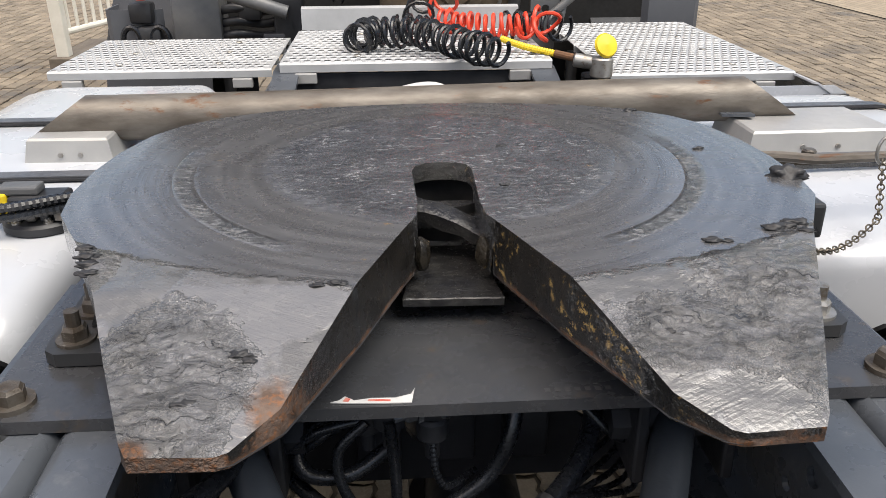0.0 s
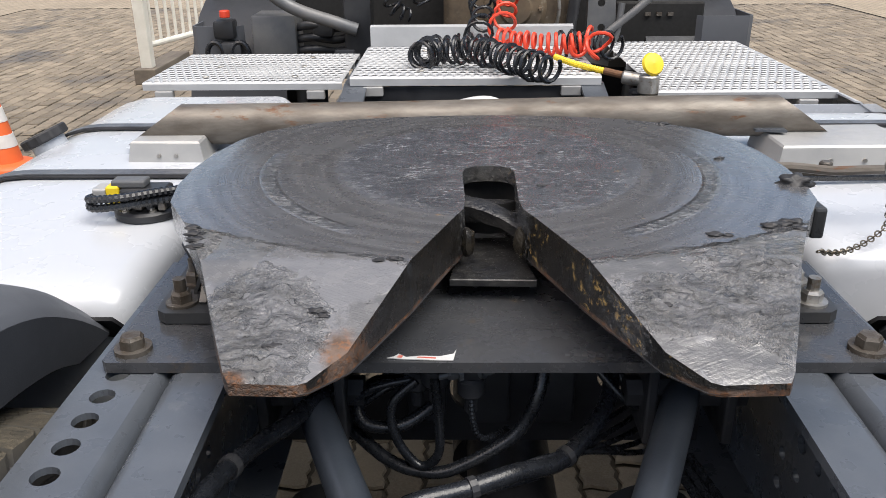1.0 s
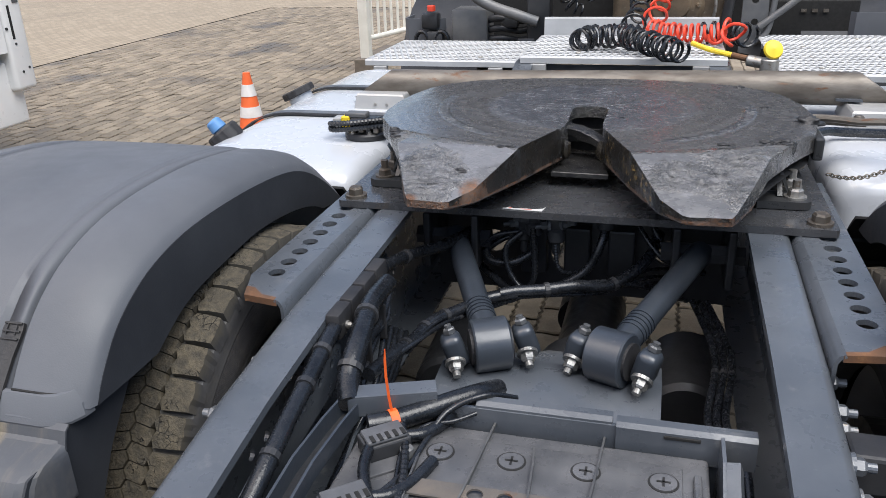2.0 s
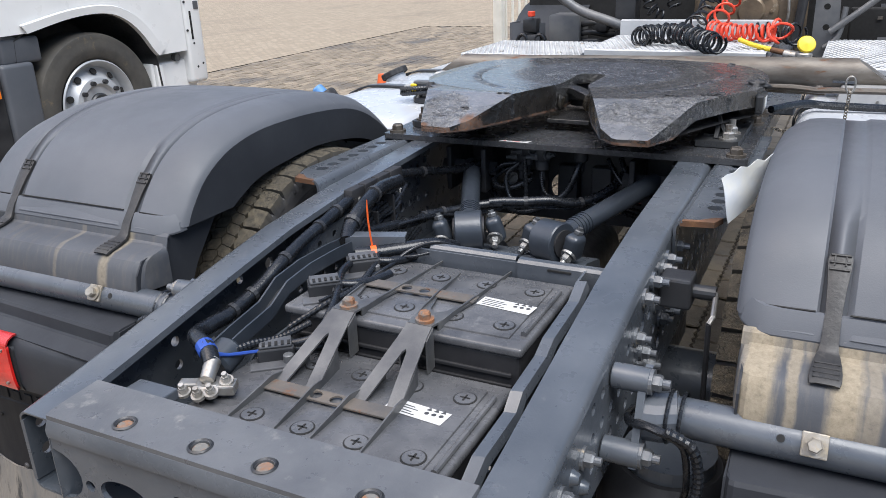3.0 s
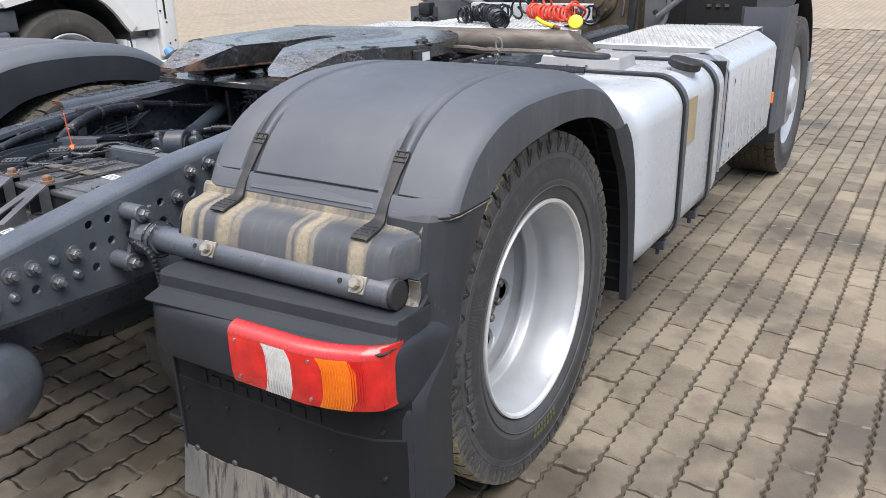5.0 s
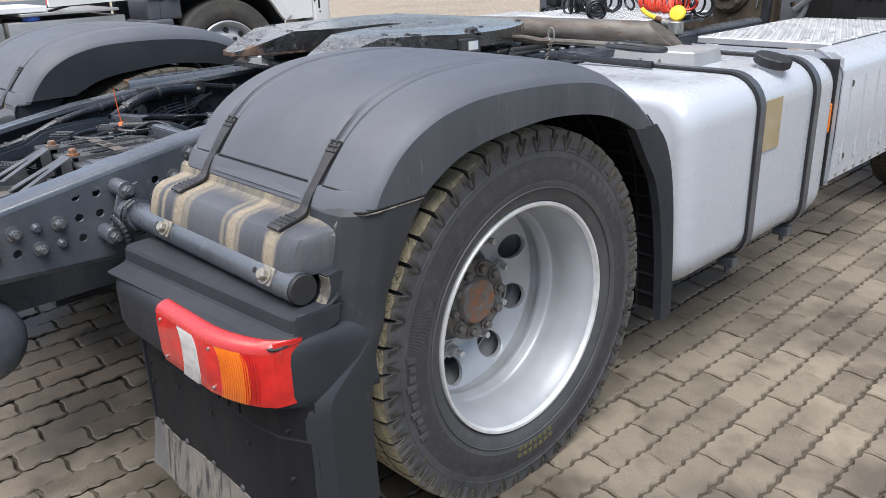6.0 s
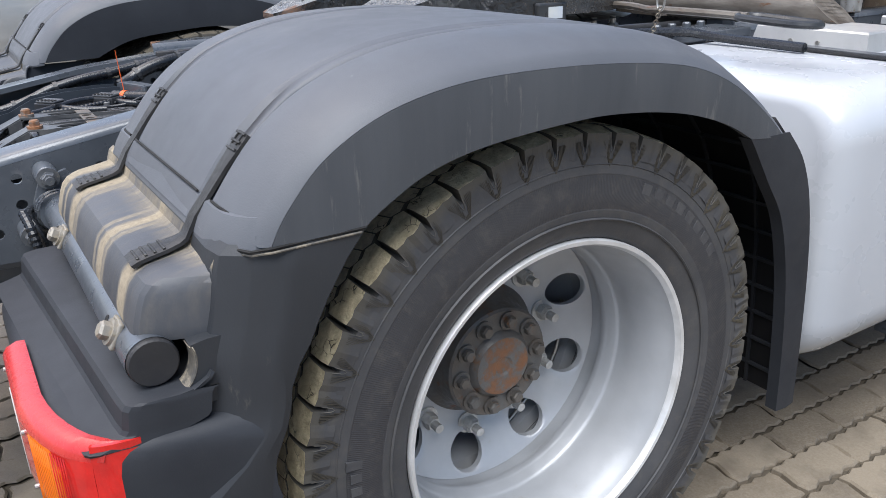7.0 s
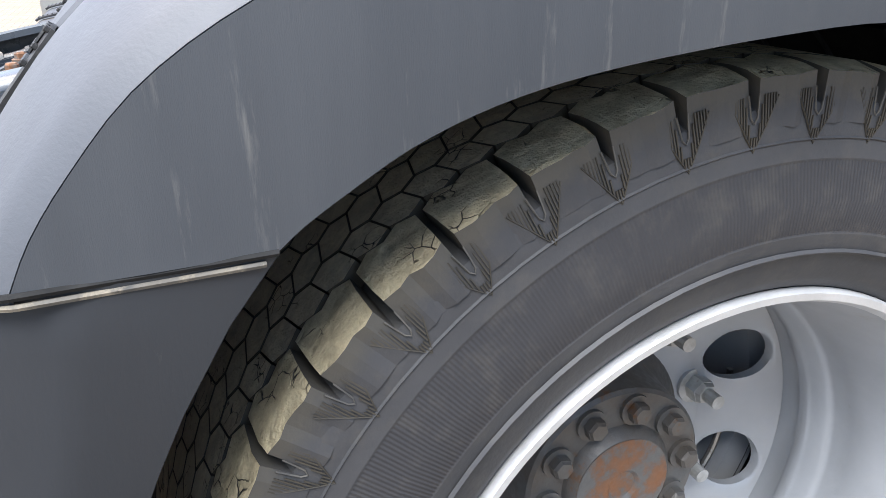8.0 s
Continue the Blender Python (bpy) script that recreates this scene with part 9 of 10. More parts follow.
def build_coupling_head():
    t = thing("hose_coupling", "air hose coupling with yellow spring guard and cap", "hose coupling", (0.4, 3.0, 0.98))
    bm = sweep(bmesh.new(), [(0.26, 3.08, 1.035), (0.32, 3.03, 1.02), (0.4, 2.98, 1.008)], 0.0105, 10, smooth_n=6, ribbed=0.004)
    part("yellow_guard", bm, "yellow", t, "yellow spring guard")
    bm = cyl(bmesh.new(), (0.4, 2.98, 1.008), (0.45, 2.955, 1.0), 0.011, 12)
    part("ferrule", bm, "rust", t, "rusty ferrule")
    bm = bmesh.new()
    cyl(bm, (0.45, 2.955, 0.995), (0.53, 2.93, 0.985), 0.02, 18, bev=0.004)
    cyl(bm, (0.525, 2.93, 0.95), (0.525, 2.93, 1.005), 0.032, 22, bev=0.004)
    part("head", bm, "galv", t, "grey metal coupling head", smooth=True)
    bm = bmesh.new()
    lathe(bm, [(0.0, 0.0), (0.03, 0.0), (0.035, 0.006), (0.031, 0.014), (0.0, 0.018)], 24)
    bmesh.ops.rotate(bm, verts=bm.verts, matrix=Matrix.Rotation(radians(-75), 3, "Z") @ Matrix.Rotation(radians(-25), 3, "Y"))
    bmesh.ops.translate(bm, verts=bm.verts, vec=(0.53, 2.93, 1.035))
    part("yellow_cap", bm, "yellow", t, "yellow cap", smooth=True)
    bm = bmesh.new()
    for k in range(5):
        cyl(bm, (0.5, 2.95, 0.9 + 0.012 * k), (0.5, 2.95, 0.908 + 0.012 * k), 0.026, 16)
    box(bm, 0.44, 0.56, 2.94, 2.99, 0.88, 0.9, 0.004)
    part("socket", bm, "dark_part", t)


build_coupling_head()


def build_chassis_clutter():
    t = thing("chassis_pipework", "dark pipes and brackets between the rails before the cab", "pipework", (0, 2.5, 0.7))
    for x, r in ((-0.2, 0.02), (-0.1, 0.012), (0.05, 0.02), (0.16, 0.014), (0.26, 0.012)):
        bm = sweep(bmesh.new(), [(x, 2.1, 0.84), (x + 0.02, 2.5, 0.86), (x - 0.02, 2.9, 0.85), (x, 3.6, 0.84)], r, 10, smooth_n=6)
        part("pipe", bm, "dark_part", t, smooth=True)
    bm = cyl(bmesh.new(), (0, 1.75, 0.52), (0, 3.7, 0.56), 0.06, 24)
    part("drive_shaft", bm, "dark_part", t, smooth=True)
    bm = sweep(bmesh.new(), [(-0.09, 2.72, 0.935), (-0.03, 2.7, 0.965), (0.04, 2.71, 0.97), (0.1, 2.73, 0.94)], 0.022, 10, smooth_n=5)
    part("wrapped_hose", bm, "label_white", t, "pale foil-wrapped hose", smooth=True)
    for y in (2.3, 2.75, 3.3):
        bm = box(bmesh.new(), -0.345, 0.345, y, y + 0.06, 0.68, 0.82, 0.004)
        part("cross_beam", bm, "dark_part", t)
    for s in (-1, 1):
        for k in range(4):
            bm = hex_bolt(bmesh.new(), (s * 0.46, 2.12 + 0.06 * k, 0.945), (0, 0, 1), 0.012, 0.014)
            part("bolt", bm, "frame_paint", t)
        bm = box(bmesh.new(), min(s * 0.43, s * 0.56), max(s * 0.43, s * 0.56), 2.08, 2.4, 0.92, 0.945, 0.004)
        part("rail_bracket", bm, "frame_paint", t)
        if s < 0:
            continue
        bm = sweep(bmesh.new(), [(s * 0.5, 1.98, 0.955), (s * 0.58, 2.1, 0.955), (s * 0.66, 2.14, 0.945), (s * 0.9, 2.16, 0.94)], 0.012, 8, smooth_n=6)
        part("hose", bm, "cable", t, smooth=True)


build_chassis_clutter()


def build_cab_back():
    t = thing("truck_cab", "truck cab rear underside with dark mudguards and struts", "truck cab", (0, 4.6, 0.4))
    # front wheel mudguard backs
    for s, x0, x1, z0, z1 in ((-1, 0.98, 1.2, 0.45, 1.0), (1, 1.0, 1.235, 0.35, 1.03)):
        bm = bmesh.new()
        loft(bm, [[(s * x, 4.1 + dy, z) for x, dy in ((x0, 0.03), (x0 + 0.02, 0.0), (x1 - 0.02, 0.0), (x1, 0.02), (x1 + 0.003, 0.3))] for z in (z0, z1 - 0.02, z1)])
        part("mudguard", bm, "fender", t, "dark grey plastic mudguard", thick=0.006)
        bm = loft(bmesh.new(), [[(s * x, 4.62 + 0.6 * math.cos(a), 0.5 + 0.6 * math.sin(a)) for x in (0.8, 1.225)] for a in np.linspace(radians(-20), radians(200), 20)])
        part("wheel_arch", bm, "fender_dark", t, smooth=True, thick=0.01)
    # black sheet standing in for the shade under the cab
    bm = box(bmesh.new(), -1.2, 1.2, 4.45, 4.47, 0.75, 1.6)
    part("cab_shade_sheet", bm, "hollow", t, "black sheet for the shade below the cab")
    # upper cab is unseen; coloured dark so the greased plate mirrors something dark
    bm = box(bmesh.new(), -1.22, 1.22, 4.5, 6.2, 1.6, 3.3, 0.08, 4)
    part("cab_shell", bm, "fender_dark", t, "unseen cab shell, dark grey for reflections", smooth=True)
    # gearbox
    bm = lathe(bmesh.new(), [(0.0, 0.0), (0.06, 0.0), (0.07, 0.01), (0.11, 0.012), (0.13, 0.03), (0.14, 0.2), (0.16, 0.22), (0.16, 0.4)], 36)
    bmesh.ops.rotate(bm, verts=bm.verts, matrix=Matrix.Rotation(math.pi / 2, 3, "Z"))
    bmesh.ops.translate(bm, verts=bm.verts, vec=(0.2, 3.95, 1.08))
    part("gearbox", bm, "gearbox", t, "oily brown gearbox cover", smooth=True)
    for k in range(8):
        a = k * math.pi / 4
        bm = hex_bolt(bmesh.new(), (0.2 + 0.1 * math.cos(a), 3.962, 1.08 + 0.1 * math.sin(a)), (0, -1, 0), 0.009, 0.01)
        part("cover_bolt", bm, "gearbox", t)
    bm = box(bmesh.new(), -0.1, 0.45, 4.0, 4.4, 0.78, 1.3, 0.05, 3)
    part("gear_housing", bm, "gearbox", t, smooth=True)
    # left cluster: control box, pipes, strut
    bm = box(bmesh.new(), -0.92, -0.73, 4.02, 4.2, 0.86, 1.055, 0.012)
    part("control_box", bm, "grey_part", t, "grey control box", smooth=True)
    for z in (0.9, 0.95, 1.0):
        bm = sweep(bmesh.new(), [(-0.73, 4.06, z), (-0.66, 4.04, z + 0.01), (-0.56, 4.1, z - 0.01), (-0.45, 4.16, z + 0.02)], 0.018, 10, smooth_n=6)
        part("pipe", bm, "dark_part", t, smooth=True)
    for q in ((-1.05, 4.08, 0.99), (-1.02, 4.06, 0.9), (-0.62, 4.06, 1.0), (-0.52, 4.0, 0.88)):
        bm = box(bmesh.new(), q[0] - 0.045, q[0] + 0.045, q[1] - 0.03, q[1] + 0.05, q[2] - 0.04, q[2] + 0.04, 0.012)
        part("fitting_block", bm, "dark_part", t, smooth=True)
    bm = cyl(bmesh.new(), (-1.03, 4.03, 1.045), (-1.03, 4.03, 1.075), 0.022, 16, bev=0.003)
    part("red_cap", bm, "red_hose", t, "red cap")
    for x in (-1.09, -0.98):
        loop = [(x + 0.035 * math.cos(a), 4.04, 0.89 + 0.05 * math.sin(a)) for a in np.linspace(0, math.pi * 1.6, 14)]
        bm = sweep(bmesh.new(), loop, 0.012, 8)
        part("hose_bend", bm, "cable", t, smooth=True)
    bm = sweep(bmesh.new(), [(-0.95, 4.0, 1.25), (-0.75, 3.98, 1.1), (-0.55, 3.96, 1.03), (-0.46, 3.96, 1.0)], 0.027, 14, smooth_n=6)
    part("tubular_stay", bm, "grey_part", t, "bent grey tubular stay", smooth=True)
    bm = box(bmesh.new(), -0.52, -0.4, 3.98, 4.1, 0.86, 1.3, 0.02)
    part("cab_mount", bm, "dark_part", t, smooth=True)
    # right cluster: strut and drilled bracket
    bm = bmesh.new()
    plate(bm, [(0.5, 0.86), (0.6, 0.84), (0.62, 1.0), (0.6, 1.35), (0.5, 1.35)], [ring2((0.56, 1.0), 0.016, 12), ring2((0.555, 1.1), 0.016, 12)], lambda u, v: (u, 3.98, v), (0, 0.03, 0))
    part("drilled_bracket", bm, "grey_part", t)
    bm = sweep(bmesh.new(), [(0.58, 3.96, 0.98), (0.68, 3.96, 1.06), (0.8, 3.97, 1.16), (0.92, 3.98, 1.26)], 0.016, 10)
    part("strut", bm, "grey_part", t, smooth=True)
    bm = sweep(bmesh.new(), [(0.56, 3.97, 0.9), (0.62, 3.97, 0.96), (0.64, 3.98, 1.1)], 0.014, 10, smooth_n=5)
    part("strut", bm, "grey_part", t, smooth=True)
    bm = cyl(bmesh.new(), (0.42, 3.98, 0.9), (0.46, 3.95, 1.3), 0.024, 14)
    part("damper", bm, "dark_part", t, smooth=True)
    bm = sweep(bmesh.new(), [(0.36, 4.0, 0.98), (0.38, 3.97, 1.08), (0.35, 3.99, 1.3)], 0.008, 8, smooth_n=5)
    part("wire", bm, "galv", t)
    # second cavity-black sheet, filling the dark gap beside the struts
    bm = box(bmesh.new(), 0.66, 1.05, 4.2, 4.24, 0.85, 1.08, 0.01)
    part("dark_gap_panel", bm, "hollow", t)
    for x in (0.8, 0.85, 0.9):
        bm = box(bmesh.new(), x - 0.012, x + 0.012, 4.19, 4.2, 1.02, 1.035)
        part("bracket", bm, "rust_bolt", t)


build_cab_back()


def build_front_wheel(s):
    t = thing("front_wheel", "front wheel with black tyre and silver rim below the cab", "wheel", (0, 0, 0), "front wheels")
    build_tyre(t, s, s * 1.07, False, False)
    bm = lathe(bmesh.new(), [(0.3, s * 1.2), (0.29, s * 1.205), (0.27, s * 1.19), (0.25, s * 1.16), (0.21, s * 1.17), (0.17, s * 1.2), (0.12, s * 1.205), (0.1, s * 1.23), (0.0, s * 1.235)], 48)
    part("rim", bm, "rim", t, "silver rim", smooth=True)
    settle(t)
    t.location = (0, 4.72, WHEEL_Z)


for side in (1, -1):
    build_front_wheel(side)
bm = bmesh.new()
box(bm, 1.19, 1.235, 5.2, 5.3, 0.42, 0.62, 0.01)
tagged(part("step_corner", bm, "alu_white", None), "pale lower step corner of the cab", "step")


# ---- around the truck ----
def build_cone(x, y, h=0.75):
    t = thing("traffic_cone", "orange traffic cone with two white bands", "traffic cone", (x, y, 0), "traffic cones")
    r = lambda z: 0.1 - (0.1 - 0.026) * (z - 0.04) / (h - 0.04)
    bm = bmesh.new()
    loft(bm, [[(x + q * math.cos(a), y + q * math.sin(a), z) for a in np.linspace(0, 2 * math.pi, 40, False)] for q, z in ((0.165, 0.0), (0.165, 0.02), (0.156, 0.034), (0.13, 0.044), (0.09, 0.052))], True)
    part("base", bm, "cone_orange", t, smooth=True)
    zs = [0.04] + [0.04 + (h - 0.04) * f for f in (0.24, 0.42, 0.6, 0.8)] + [h]
    for k in range(5):
        a, b = zs[k], zs[k + 1]
        bm = cyl(bmesh.new(), (x, y, a), (x, y, b), r(a) + (0.003 if k % 2 else 0), 32, r(b) + (0.003 if k % 2 else 0))
        part("band" if k % 2 else "cone_body", bm, "cone_white" if k % 2 else "cone_orange", t, smooth=True)


build_cone(-2.83, 5.26, 0.47)


def build_fence():
    t = thing("barrier_fence", "cream painted steel barrier with upright bars on timber", "barrier", (-2.8, 8.3, 0))
    a, b = Vector((-2.86, 7.9, 0.16)), Vector((-2.1, 10.9, 0.16))
    d = b - a
    bm = box(bmesh.new(), a.x - 0.05, a.x + 0.05, a.y - 0.05, a.y + 0.05, 0.14, 1.5, 0.004)
    part("post", bm, "fence_white", t)
    bm = box(bmesh.new(), b.x - 0.05, b.x + 0.05, b.y - 0.05, b.y + 0.05, 0.14, 1.5, 0.004)
    part("post", bm, "fence_white", t)
    for z in (0.33, 1.42):
        bm = cyl(bmesh.new(), (a.x, a.y, z), (b.x, b.y, z), 0.028, 10)
        part("rail", bm, "fence_white", t)
    for k in range(1, 24):
        p = a + d * k / 24
        bm = cyl(bmesh.new(), (p.x, p.y, 0.33), (p.x, p.y, 1.42), 0.016, 8)
        part("bar", bm, "fence_white", t)
    for k in range(2):
        p = a + d * (0.0 if k == 0 else 0.93)
        bm = box(bmesh.new(), p.x - 0.1, p.x + 0.1, p.y - 0.12, p.y + 0.9, 0.0, 0.14, 0.008)
        part("timber", bm, "wood_block", t, "dark timber block under the post")


build_fence()


def build_other_truck():
    t = thing("parked_truck", "white parked truck with large front wheel and dark wheel arch", "truck", (-4.1, 3.3, 0))
    fx, wy = -3.9, 3.3
    # side skin with the flat-topped wheel arch cut out
    arch = [(2.82, 1.04), (3.1, 1.095), (3.3, 1.115), (3.45, 1.11), (3.56, 1.08), (3.66, 1.02), (3.75, 0.93), (3.82, 0.83), (3.87, 0.775)]
    bm = bmesh.new()
    outline = [(4.17, 0.775), (4.17, 3.2), (1.9, 3.2), (1.9, 1.02)] + arch
    plate(bm, outline, [], lambda u, v: (fx, u, v), (-0.03, 0, 0))
    part("side_skin", bm, "cab_white", t, "white painted cab side")
    bm = loft(bmesh.new(), [[(fx + 0.004, y + (y - 3.2) * 0.1, z + 0.05), (fx + 0.02, y + (y - 3.2) * 0.09, z + 0.045), (fx + 0.016, y, z), (fx - 0.02, y, z)] for y, z in finer(arch)])
    part("arch_lip", bm, "cab_white", t, smooth=True, thick=0.006)
    bm = loft(bmesh.new(), [[(fx - 0.02, y, z), (fx - 0.55, y, z - 0.02)] for y, z in [(2.7, 0.6), (2.74, 1.0)] + arch + [(3.9, 0.4)]])
    part("arch_liner", bm, "dark_part", t, smooth=True, thick=0.01)
    bm = box(bmesh.new(), fx - 0.6, fx - 0.55, 2.6, 4.0, 0.3, 1.15)
    part("inner_wall", bm, "dark_part", t)
    bm = box(bmesh.new(), -6.2, fx - 0.03, 2.6, 4.34, 1.2, 3.2, 0.04, 2)
    part("cab_body", bm, "cab_white", t, smooth=True)
    # corner column of the front with its lamp and slots
    bm = box(bmesh.new(), fx - 0.5, fx + 0.005, 4.185, 4.37, 0.52, 1.9, 0.03, 3)
    part("front_corner", bm, "cab_white", t, "white front corner panel", smooth=True)
    bm = box(bmesh.new(), fx + 0.003, fx + 0.008, 4.235, 4.255, 0.85, 1.06, 0.002)
    part("slot", bm, "hollow", t)
    for y, z in ((4.2, 0.92), (4.25, 0.82), (4.2, 1.13), (4.26, 0.64), (4.32, 0.66)):
        bm = cyl(bmesh.new(), (fx, y, z), (fx + 0.008, y, z), 0.009, 10)
        part("screw", bm, "dark_part", t)
    bm = box(bmesh.new(), fx + 0.003, fx + 0.012, 4.29, 4.34, 1.07, 1.13, 0.004)
    part("marker_lamp", bm, "grey_part", t, "small grey corner lamp")
    bm = box(bmesh.new(), fx - 0.4, fx - 0.06, 3.84, 4.3, 0.3, 0.71, 0.02, 3)
    part("bumper", bm, "cab_white", t, "white bumper end", smooth=True)
    bm = box(bmesh.new(), fx - 0.07, fx - 0.03, 3.86, 3.93, 0.3, 0.7, 0.008)
    part("bumper_edge", bm, "cab_white", t, smooth=True)
    bm = cyl(bmesh.new(), (fx - 0.08, 4.1, 0.73), (fx - 0.04, 4.1, 0.73), 0.03, 14)
    part("round_fitting", bm, "grey_part", t)
    # stepped mudguard behind the wheel
    bm = box(bmesh.new(), fx - 0.4, fx - 0.02, 2.64, 2.92, 0.86, 1.02, 0.02, 3)
    part("rear_mudguard", bm, "fender", t, "dark grey mudguard", smooth=True)
    bm = box(bmesh.new(), fx - 0.4, fx + 0.01, 2.6, 2.83, 0.25, 0.87, 0.025, 3)
    part("rear_mudguard", bm, "fender", t, "dark grey mudguard", smooth=True)
    bm = box(bmesh.new(), fx - 0.03, fx + 0.012, 2.47, 2.56, 0.68, 0.83, 0.004)
    part("amber_lamp", bm, "lens_amber", t, "amber side lamp")
    bm = box(bmesh.new(), fx - 0.3, fx - 0.02, 2.45, 2.6, 0.3, 0.85, 0.01)
    part("lamp_bracket", bm, "dark_part", t)
    bm = box(bmesh.new(), fx - 0.6, fx, 1.6, 2.44, 0.4, 0.93, 0.008, 2)
    part("side_box", bm, "steel_box", t, "brushed metal side box", smooth=True)
    bm = box(bmesh.new(), fx - 0.6, fx - 0.01, 0.3, 1.575, 0.38, 0.935, 0.02, 2)
    part("side_box", bm, "steel_box", t, "brushed metal side box", smooth=True)
    bm = box(bmesh.new(), fx - 0.62, fx + 0.004, 1.7, 2.4, 0.965, 0.985, 0.004)
    part("box_top", bm, "alu_white", t)
    bm = box(bmesh.new(), fx - 0.62, fx - 0.05, 0.3, 1.9, 0.99, 1.03, 0.006)
    part("box_top", bm, "cab_white", t)
    bm = cyl(bmesh.new(), (fx - 0.06, 1.78, 0.93), (fx - 0.06, 1.78, 0.975), 0.06, 16, bev=0.008)
    part("blue_cap", bm, "blue_tape", t, "blue filler cap")
    bm = cyl(bmesh.new(), (fx - 0.2, 2.0, 1.03), (fx - 0.2, 2.0, 1.1), 0.05, 14)
    part("red_cap", bm, "red_hose", t, "red cap")
    bm = sweep(bmesh.new(), [(fx - 0.05, 1.9, 0.99), (fx - 0.03, 2.1, 1.03), (fx - 0.08, 2.35, 1.05), (fx - 0.2, 2.5, 1.07)], 0.01, 8, smooth_n=5)
    part("cable", bm, "cable", t)
    bm = box(bmesh.new(), -5.8, fx - 0.65, -3.5, 2.6, 0.75, 1.0)
    part("frame", bm, "dark_part", t)
    w = thing("front_wheel", "dusty front wheel of a parked truck with grey steel rim", "wheel", (0, 0, 0))
    bm = lathe(bmesh.new(), [(r * 1.06, x) for r, x in tyre_profile(1, fx - 0.16)], 64)
    part("tyre", bm, "tyre_road", w, "dusty brown-black tyre", smooth=True)
    bm = lathe(bmesh.new(), [(0.31, fx - 0.02), (0.3, fx - 0.012), (0.28, fx - 0.03), (0.265, fx - 0.08), (0.23, fx - 0.07), (0.19, fx - 0.02), (0.15, fx - 0.012), (0.13, fx - 0.03), (0.0, fx - 0.03)], 48)
    part("rim", bm, "rim", w, "grey steel rim", smooth=True)
    for k in range(10):
        a = k * math.pi / 5
        bm = cyl(bmesh.new(), (fx - 0.012, 0.165 * math.cos(a), 0.165 * math.sin(a)), (fx + 0.015, 0.165 * math.cos(a), 0.165 * math.sin(a)), 0.016, 8)
        part("wheel_nut", bm, "dark_part", w)
        # black disc in place of an open hand hole's dark
        bm = cyl(bmesh.new(), (fx - 0.05, 0.23 * math.cos(a + 0.3), 0.23 * math.sin(a + 0.3)), (fx - 0.043, 0.235 * math.cos(a + 0.3), 0.235 * math.sin(a + 0.3)), 0.024, 12)
        part("hand_hole", bm, "hollow", w)
    bm = cyl(bmesh.new(), (fx - 0.04, 0, 0), (fx - 0.005, 0, 0), 0.085, 24, bev=0.01)
    part("hub", bm, "dark_part", w, smooth=True)
    w.location = (0, wy, 0.506)


M["tyre_road"] = surf("brown_dusted_tyre", (0.05, 0.047, 0.043), (0.085, 0.078, 0.066), 5, (0.6, 0.8), 0, 0.15, 200, (0.16, 0.125, 0.075), (0.6, 0.72), 7)
M["steel_box"] = surf("brushed_metal_box", (0.45, 0.45, 0.44), (0.34, 0.33, 0.31), 5, (0.3, 0.5), 0.6, 0.1, 120, stretch=(1, 0.3, 1))
build_other_truck()


# ---- paving stones: wavy-edged concrete pavers laid in running rows along the truck ----
PAVER_L, PAVER_W = 0.2085, 0.108


def paver_outline():
    """Outline of one interlocking stone: toothed long sides, gently curved ends, centred on the origin."""
    w, l, k = PAVER_W / 2 - 0.0052, PAVER_L / 2 - 0.0044, 0.0046
    side = [(-1 + i / 4, (k if i % 2 else -k) if 0 < i < 8 else 0.0) for i in range(9)]
    end = ((-0.5, 0.005), (0.0, 0.0), (0.5, -0.005))
    pts = [(-w + o, f * l) for f, o in side]
    pts += [(f * w, l + o) for f, o in end]
    pts += [(w + o, f * l) for f, o in reversed(side)]
    pts += [(f * w, -l + o) for f, o in reversed(end)]
    return pts


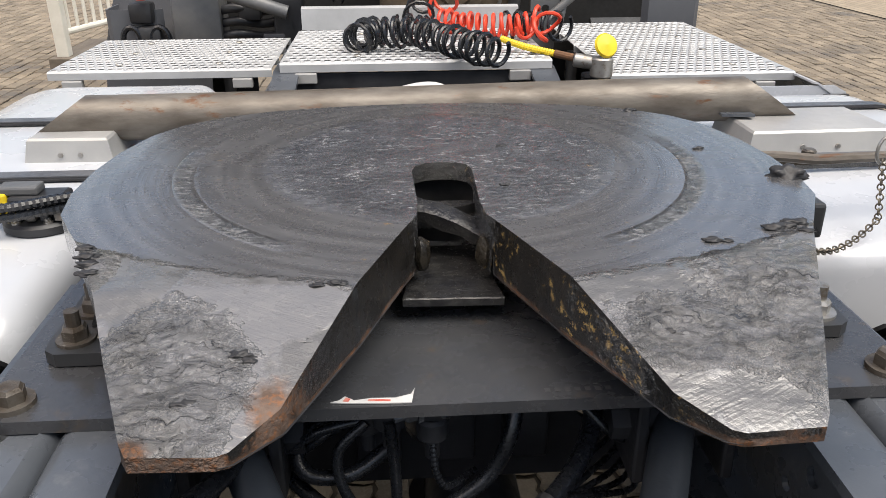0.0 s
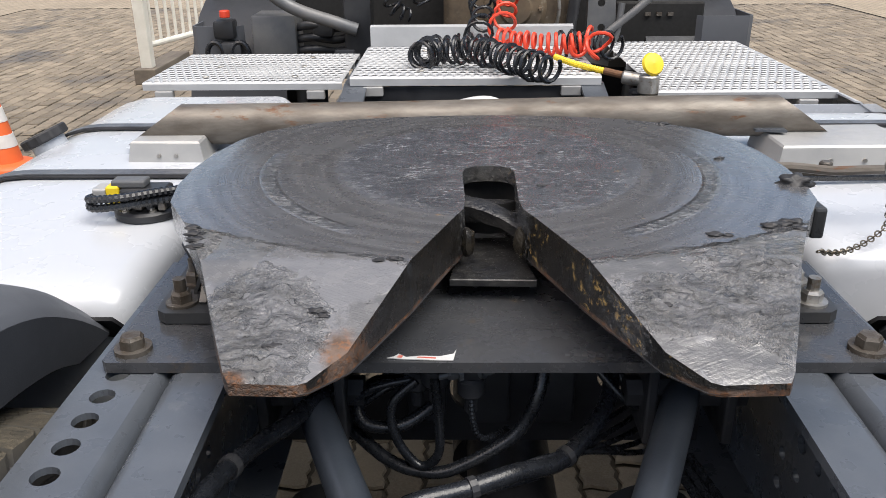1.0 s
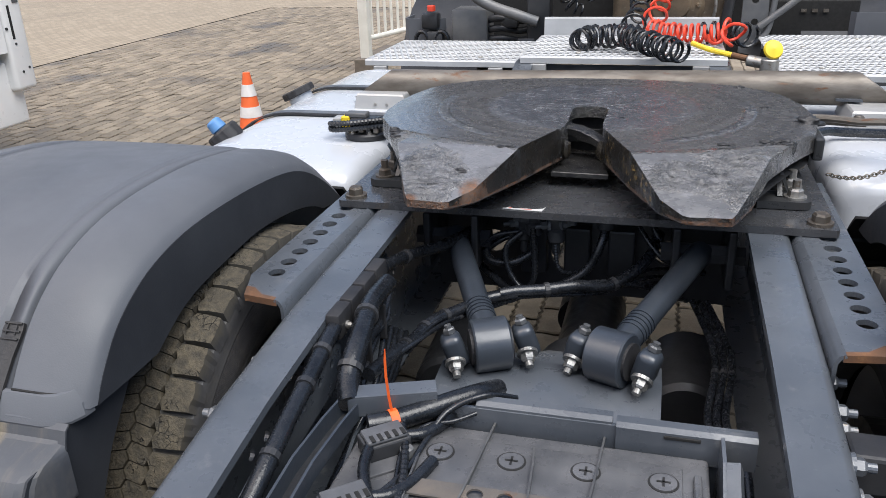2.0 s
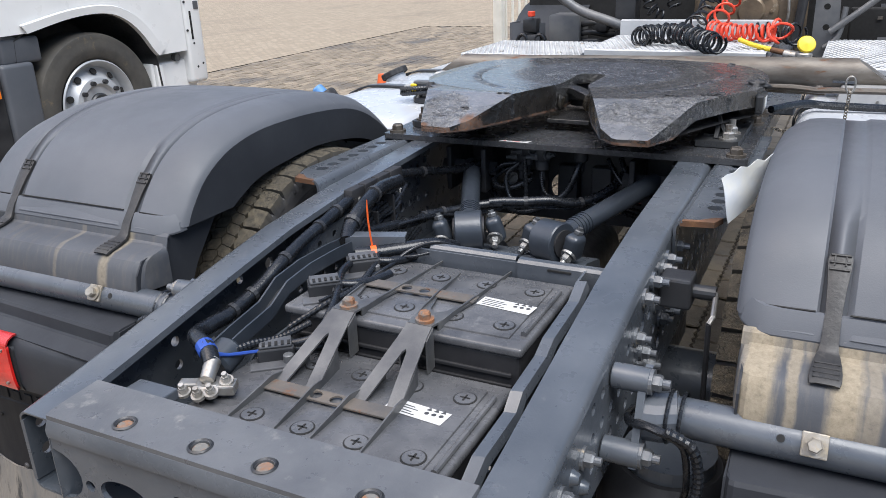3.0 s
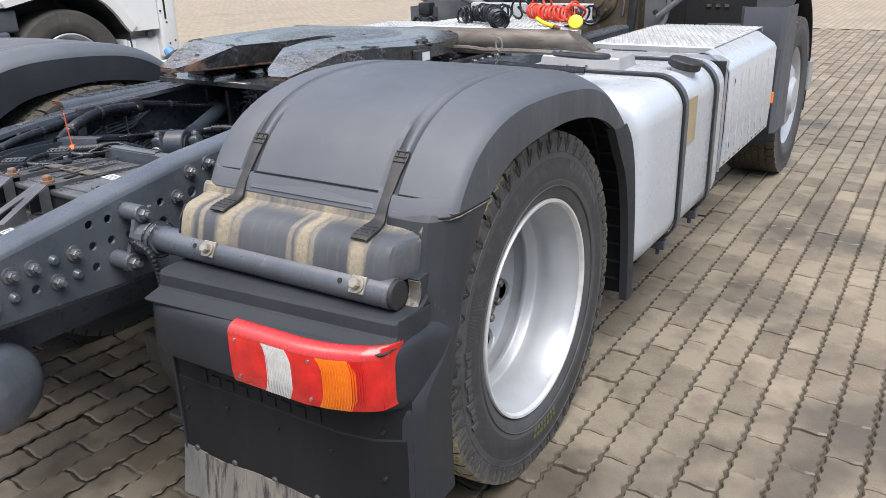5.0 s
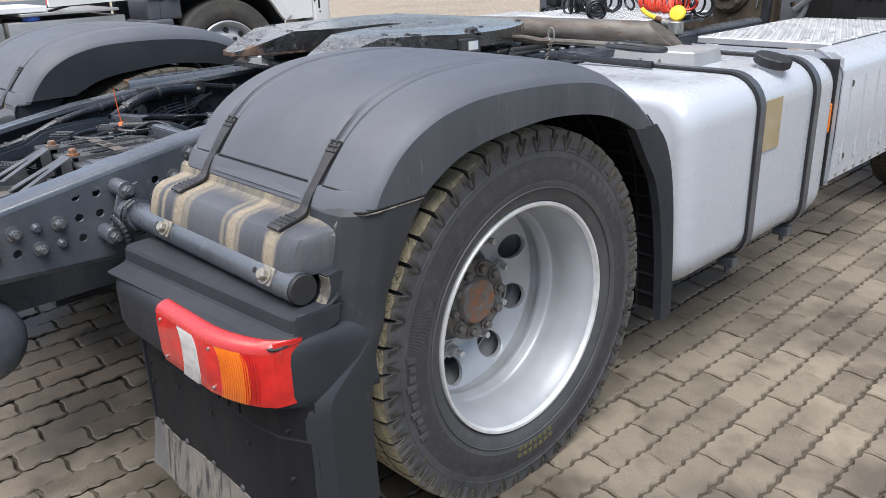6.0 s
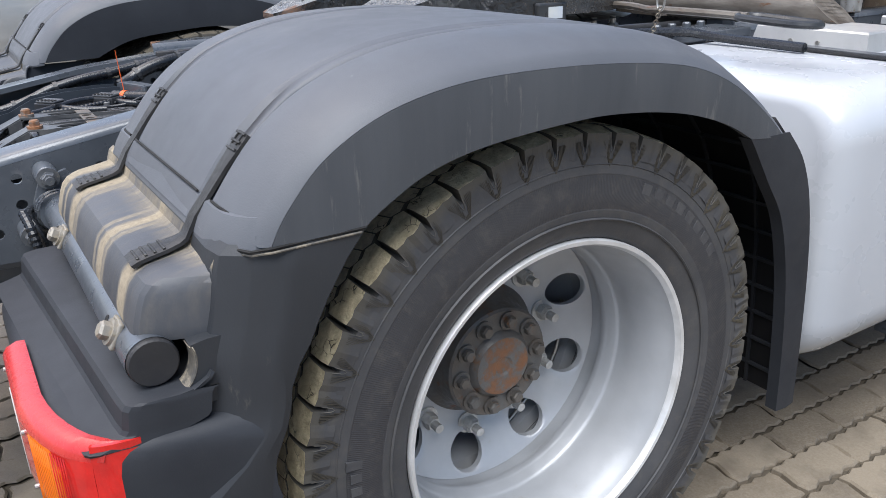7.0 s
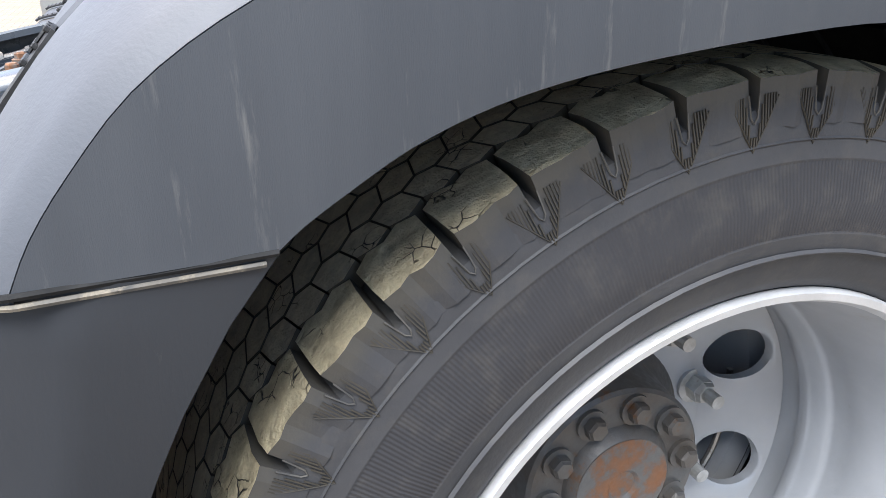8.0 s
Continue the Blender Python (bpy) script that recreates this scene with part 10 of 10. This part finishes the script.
def paver_mesh(bm, x, y, z, tilt, turn):
    c, s = math.cos(turn), math.sin(turn)
    lo, mid, hi = [], [], []
    for u, v in PAVER_RING:
        p = (x + u * c - v * s, y + u * s + v * c)
        q = (x + (u * c - v * s) * 0.93, y + (u * s + v * c) * 0.952)
        lo.append((p[0], p[1], -0.03))
        mid.append((p[0], p[1], z - 0.006 + tilt[0] * u + tilt[1] * v))
        hi.append((q[0], q[1], z + tilt[0] * u + tilt[1] * v))
    return lo, mid, hi


PAVER_RING = paver_outline()


def build_paving():
    pav = new("pavement", None)
    pav.empty_display_size = 0.1
    tagged(pav, "yard paving of wavy tan-grey concrete stones", "pavement", kind="structure")
    one = bmesh.new()
    lo, mid, hi = paver_mesh(None, 0, 0, 0, (0, 0), 0)
    rows = [[one.verts.new(p) for p in r] for r in (lo, mid, hi)]
    n = len(lo)
    for a, b in zip(rows, rows[1:]):
        for i in range(n):
            one.faces.new((a[i], a[(i + 1) % n], b[(i + 1) % n], b[i]))
    one.faces.new(rows[2])
    me = bpy.data.meshes.new("paver")
    one.to_mesh(me)
    one.free()
    me.materials.append(M["paver"])
    rnd = random.Random(11)
    verts, faces = [], []
    for i in range(-66, 56):
        for j in range(-20, 70):
            x = i * PAVER_W + 0.02
            y = j * PAVER_L + (PAVER_L / 2 if i % 2 else 0.0)
            z, tl, tn = rnd.uniform(-0.0035, 0.0025), (rnd.uniform(-0.03, 0.03), rnd.uniform(-0.03, 0.03)), rnd.uniform(-0.012, 0.012)
            if not (-6.9 < x < 5.9 and -3.9 < y < 13.9):
                continue
            if 1.0 < x < 2.3 and 0.9 < y < 5.6:
                ob = new("paver", me)
                ob.matrix_basis = Matrix.Translation((x, y, z)) @ Euler((tl[1], -tl[0], tn)).to_matrix().to_4x4()
                ob.parent = pav
                continue
            k = len(verts)
            lo, mid, hi = paver_mesh(None, x, y, z, tl, tn)
            verts += mid + hi
            faces += [(k + a, k + (a + 1) % n, k + n + (a + 1) % n, k + n + a) for a in range(n)]
            faces.append(tuple(range(k + n, k + 2 * n)))
    mesh = bpy.data.meshes.new("paver_field")
    mesh.from_pydata(verts, [], faces)
    mesh.materials.append(M["paver_far"])
    ob = new("paver_field", mesh)
    ob.parent = pav
    tagged(ob, "field of wavy tan-grey concrete pavers", kind="stuff")


build_paving()
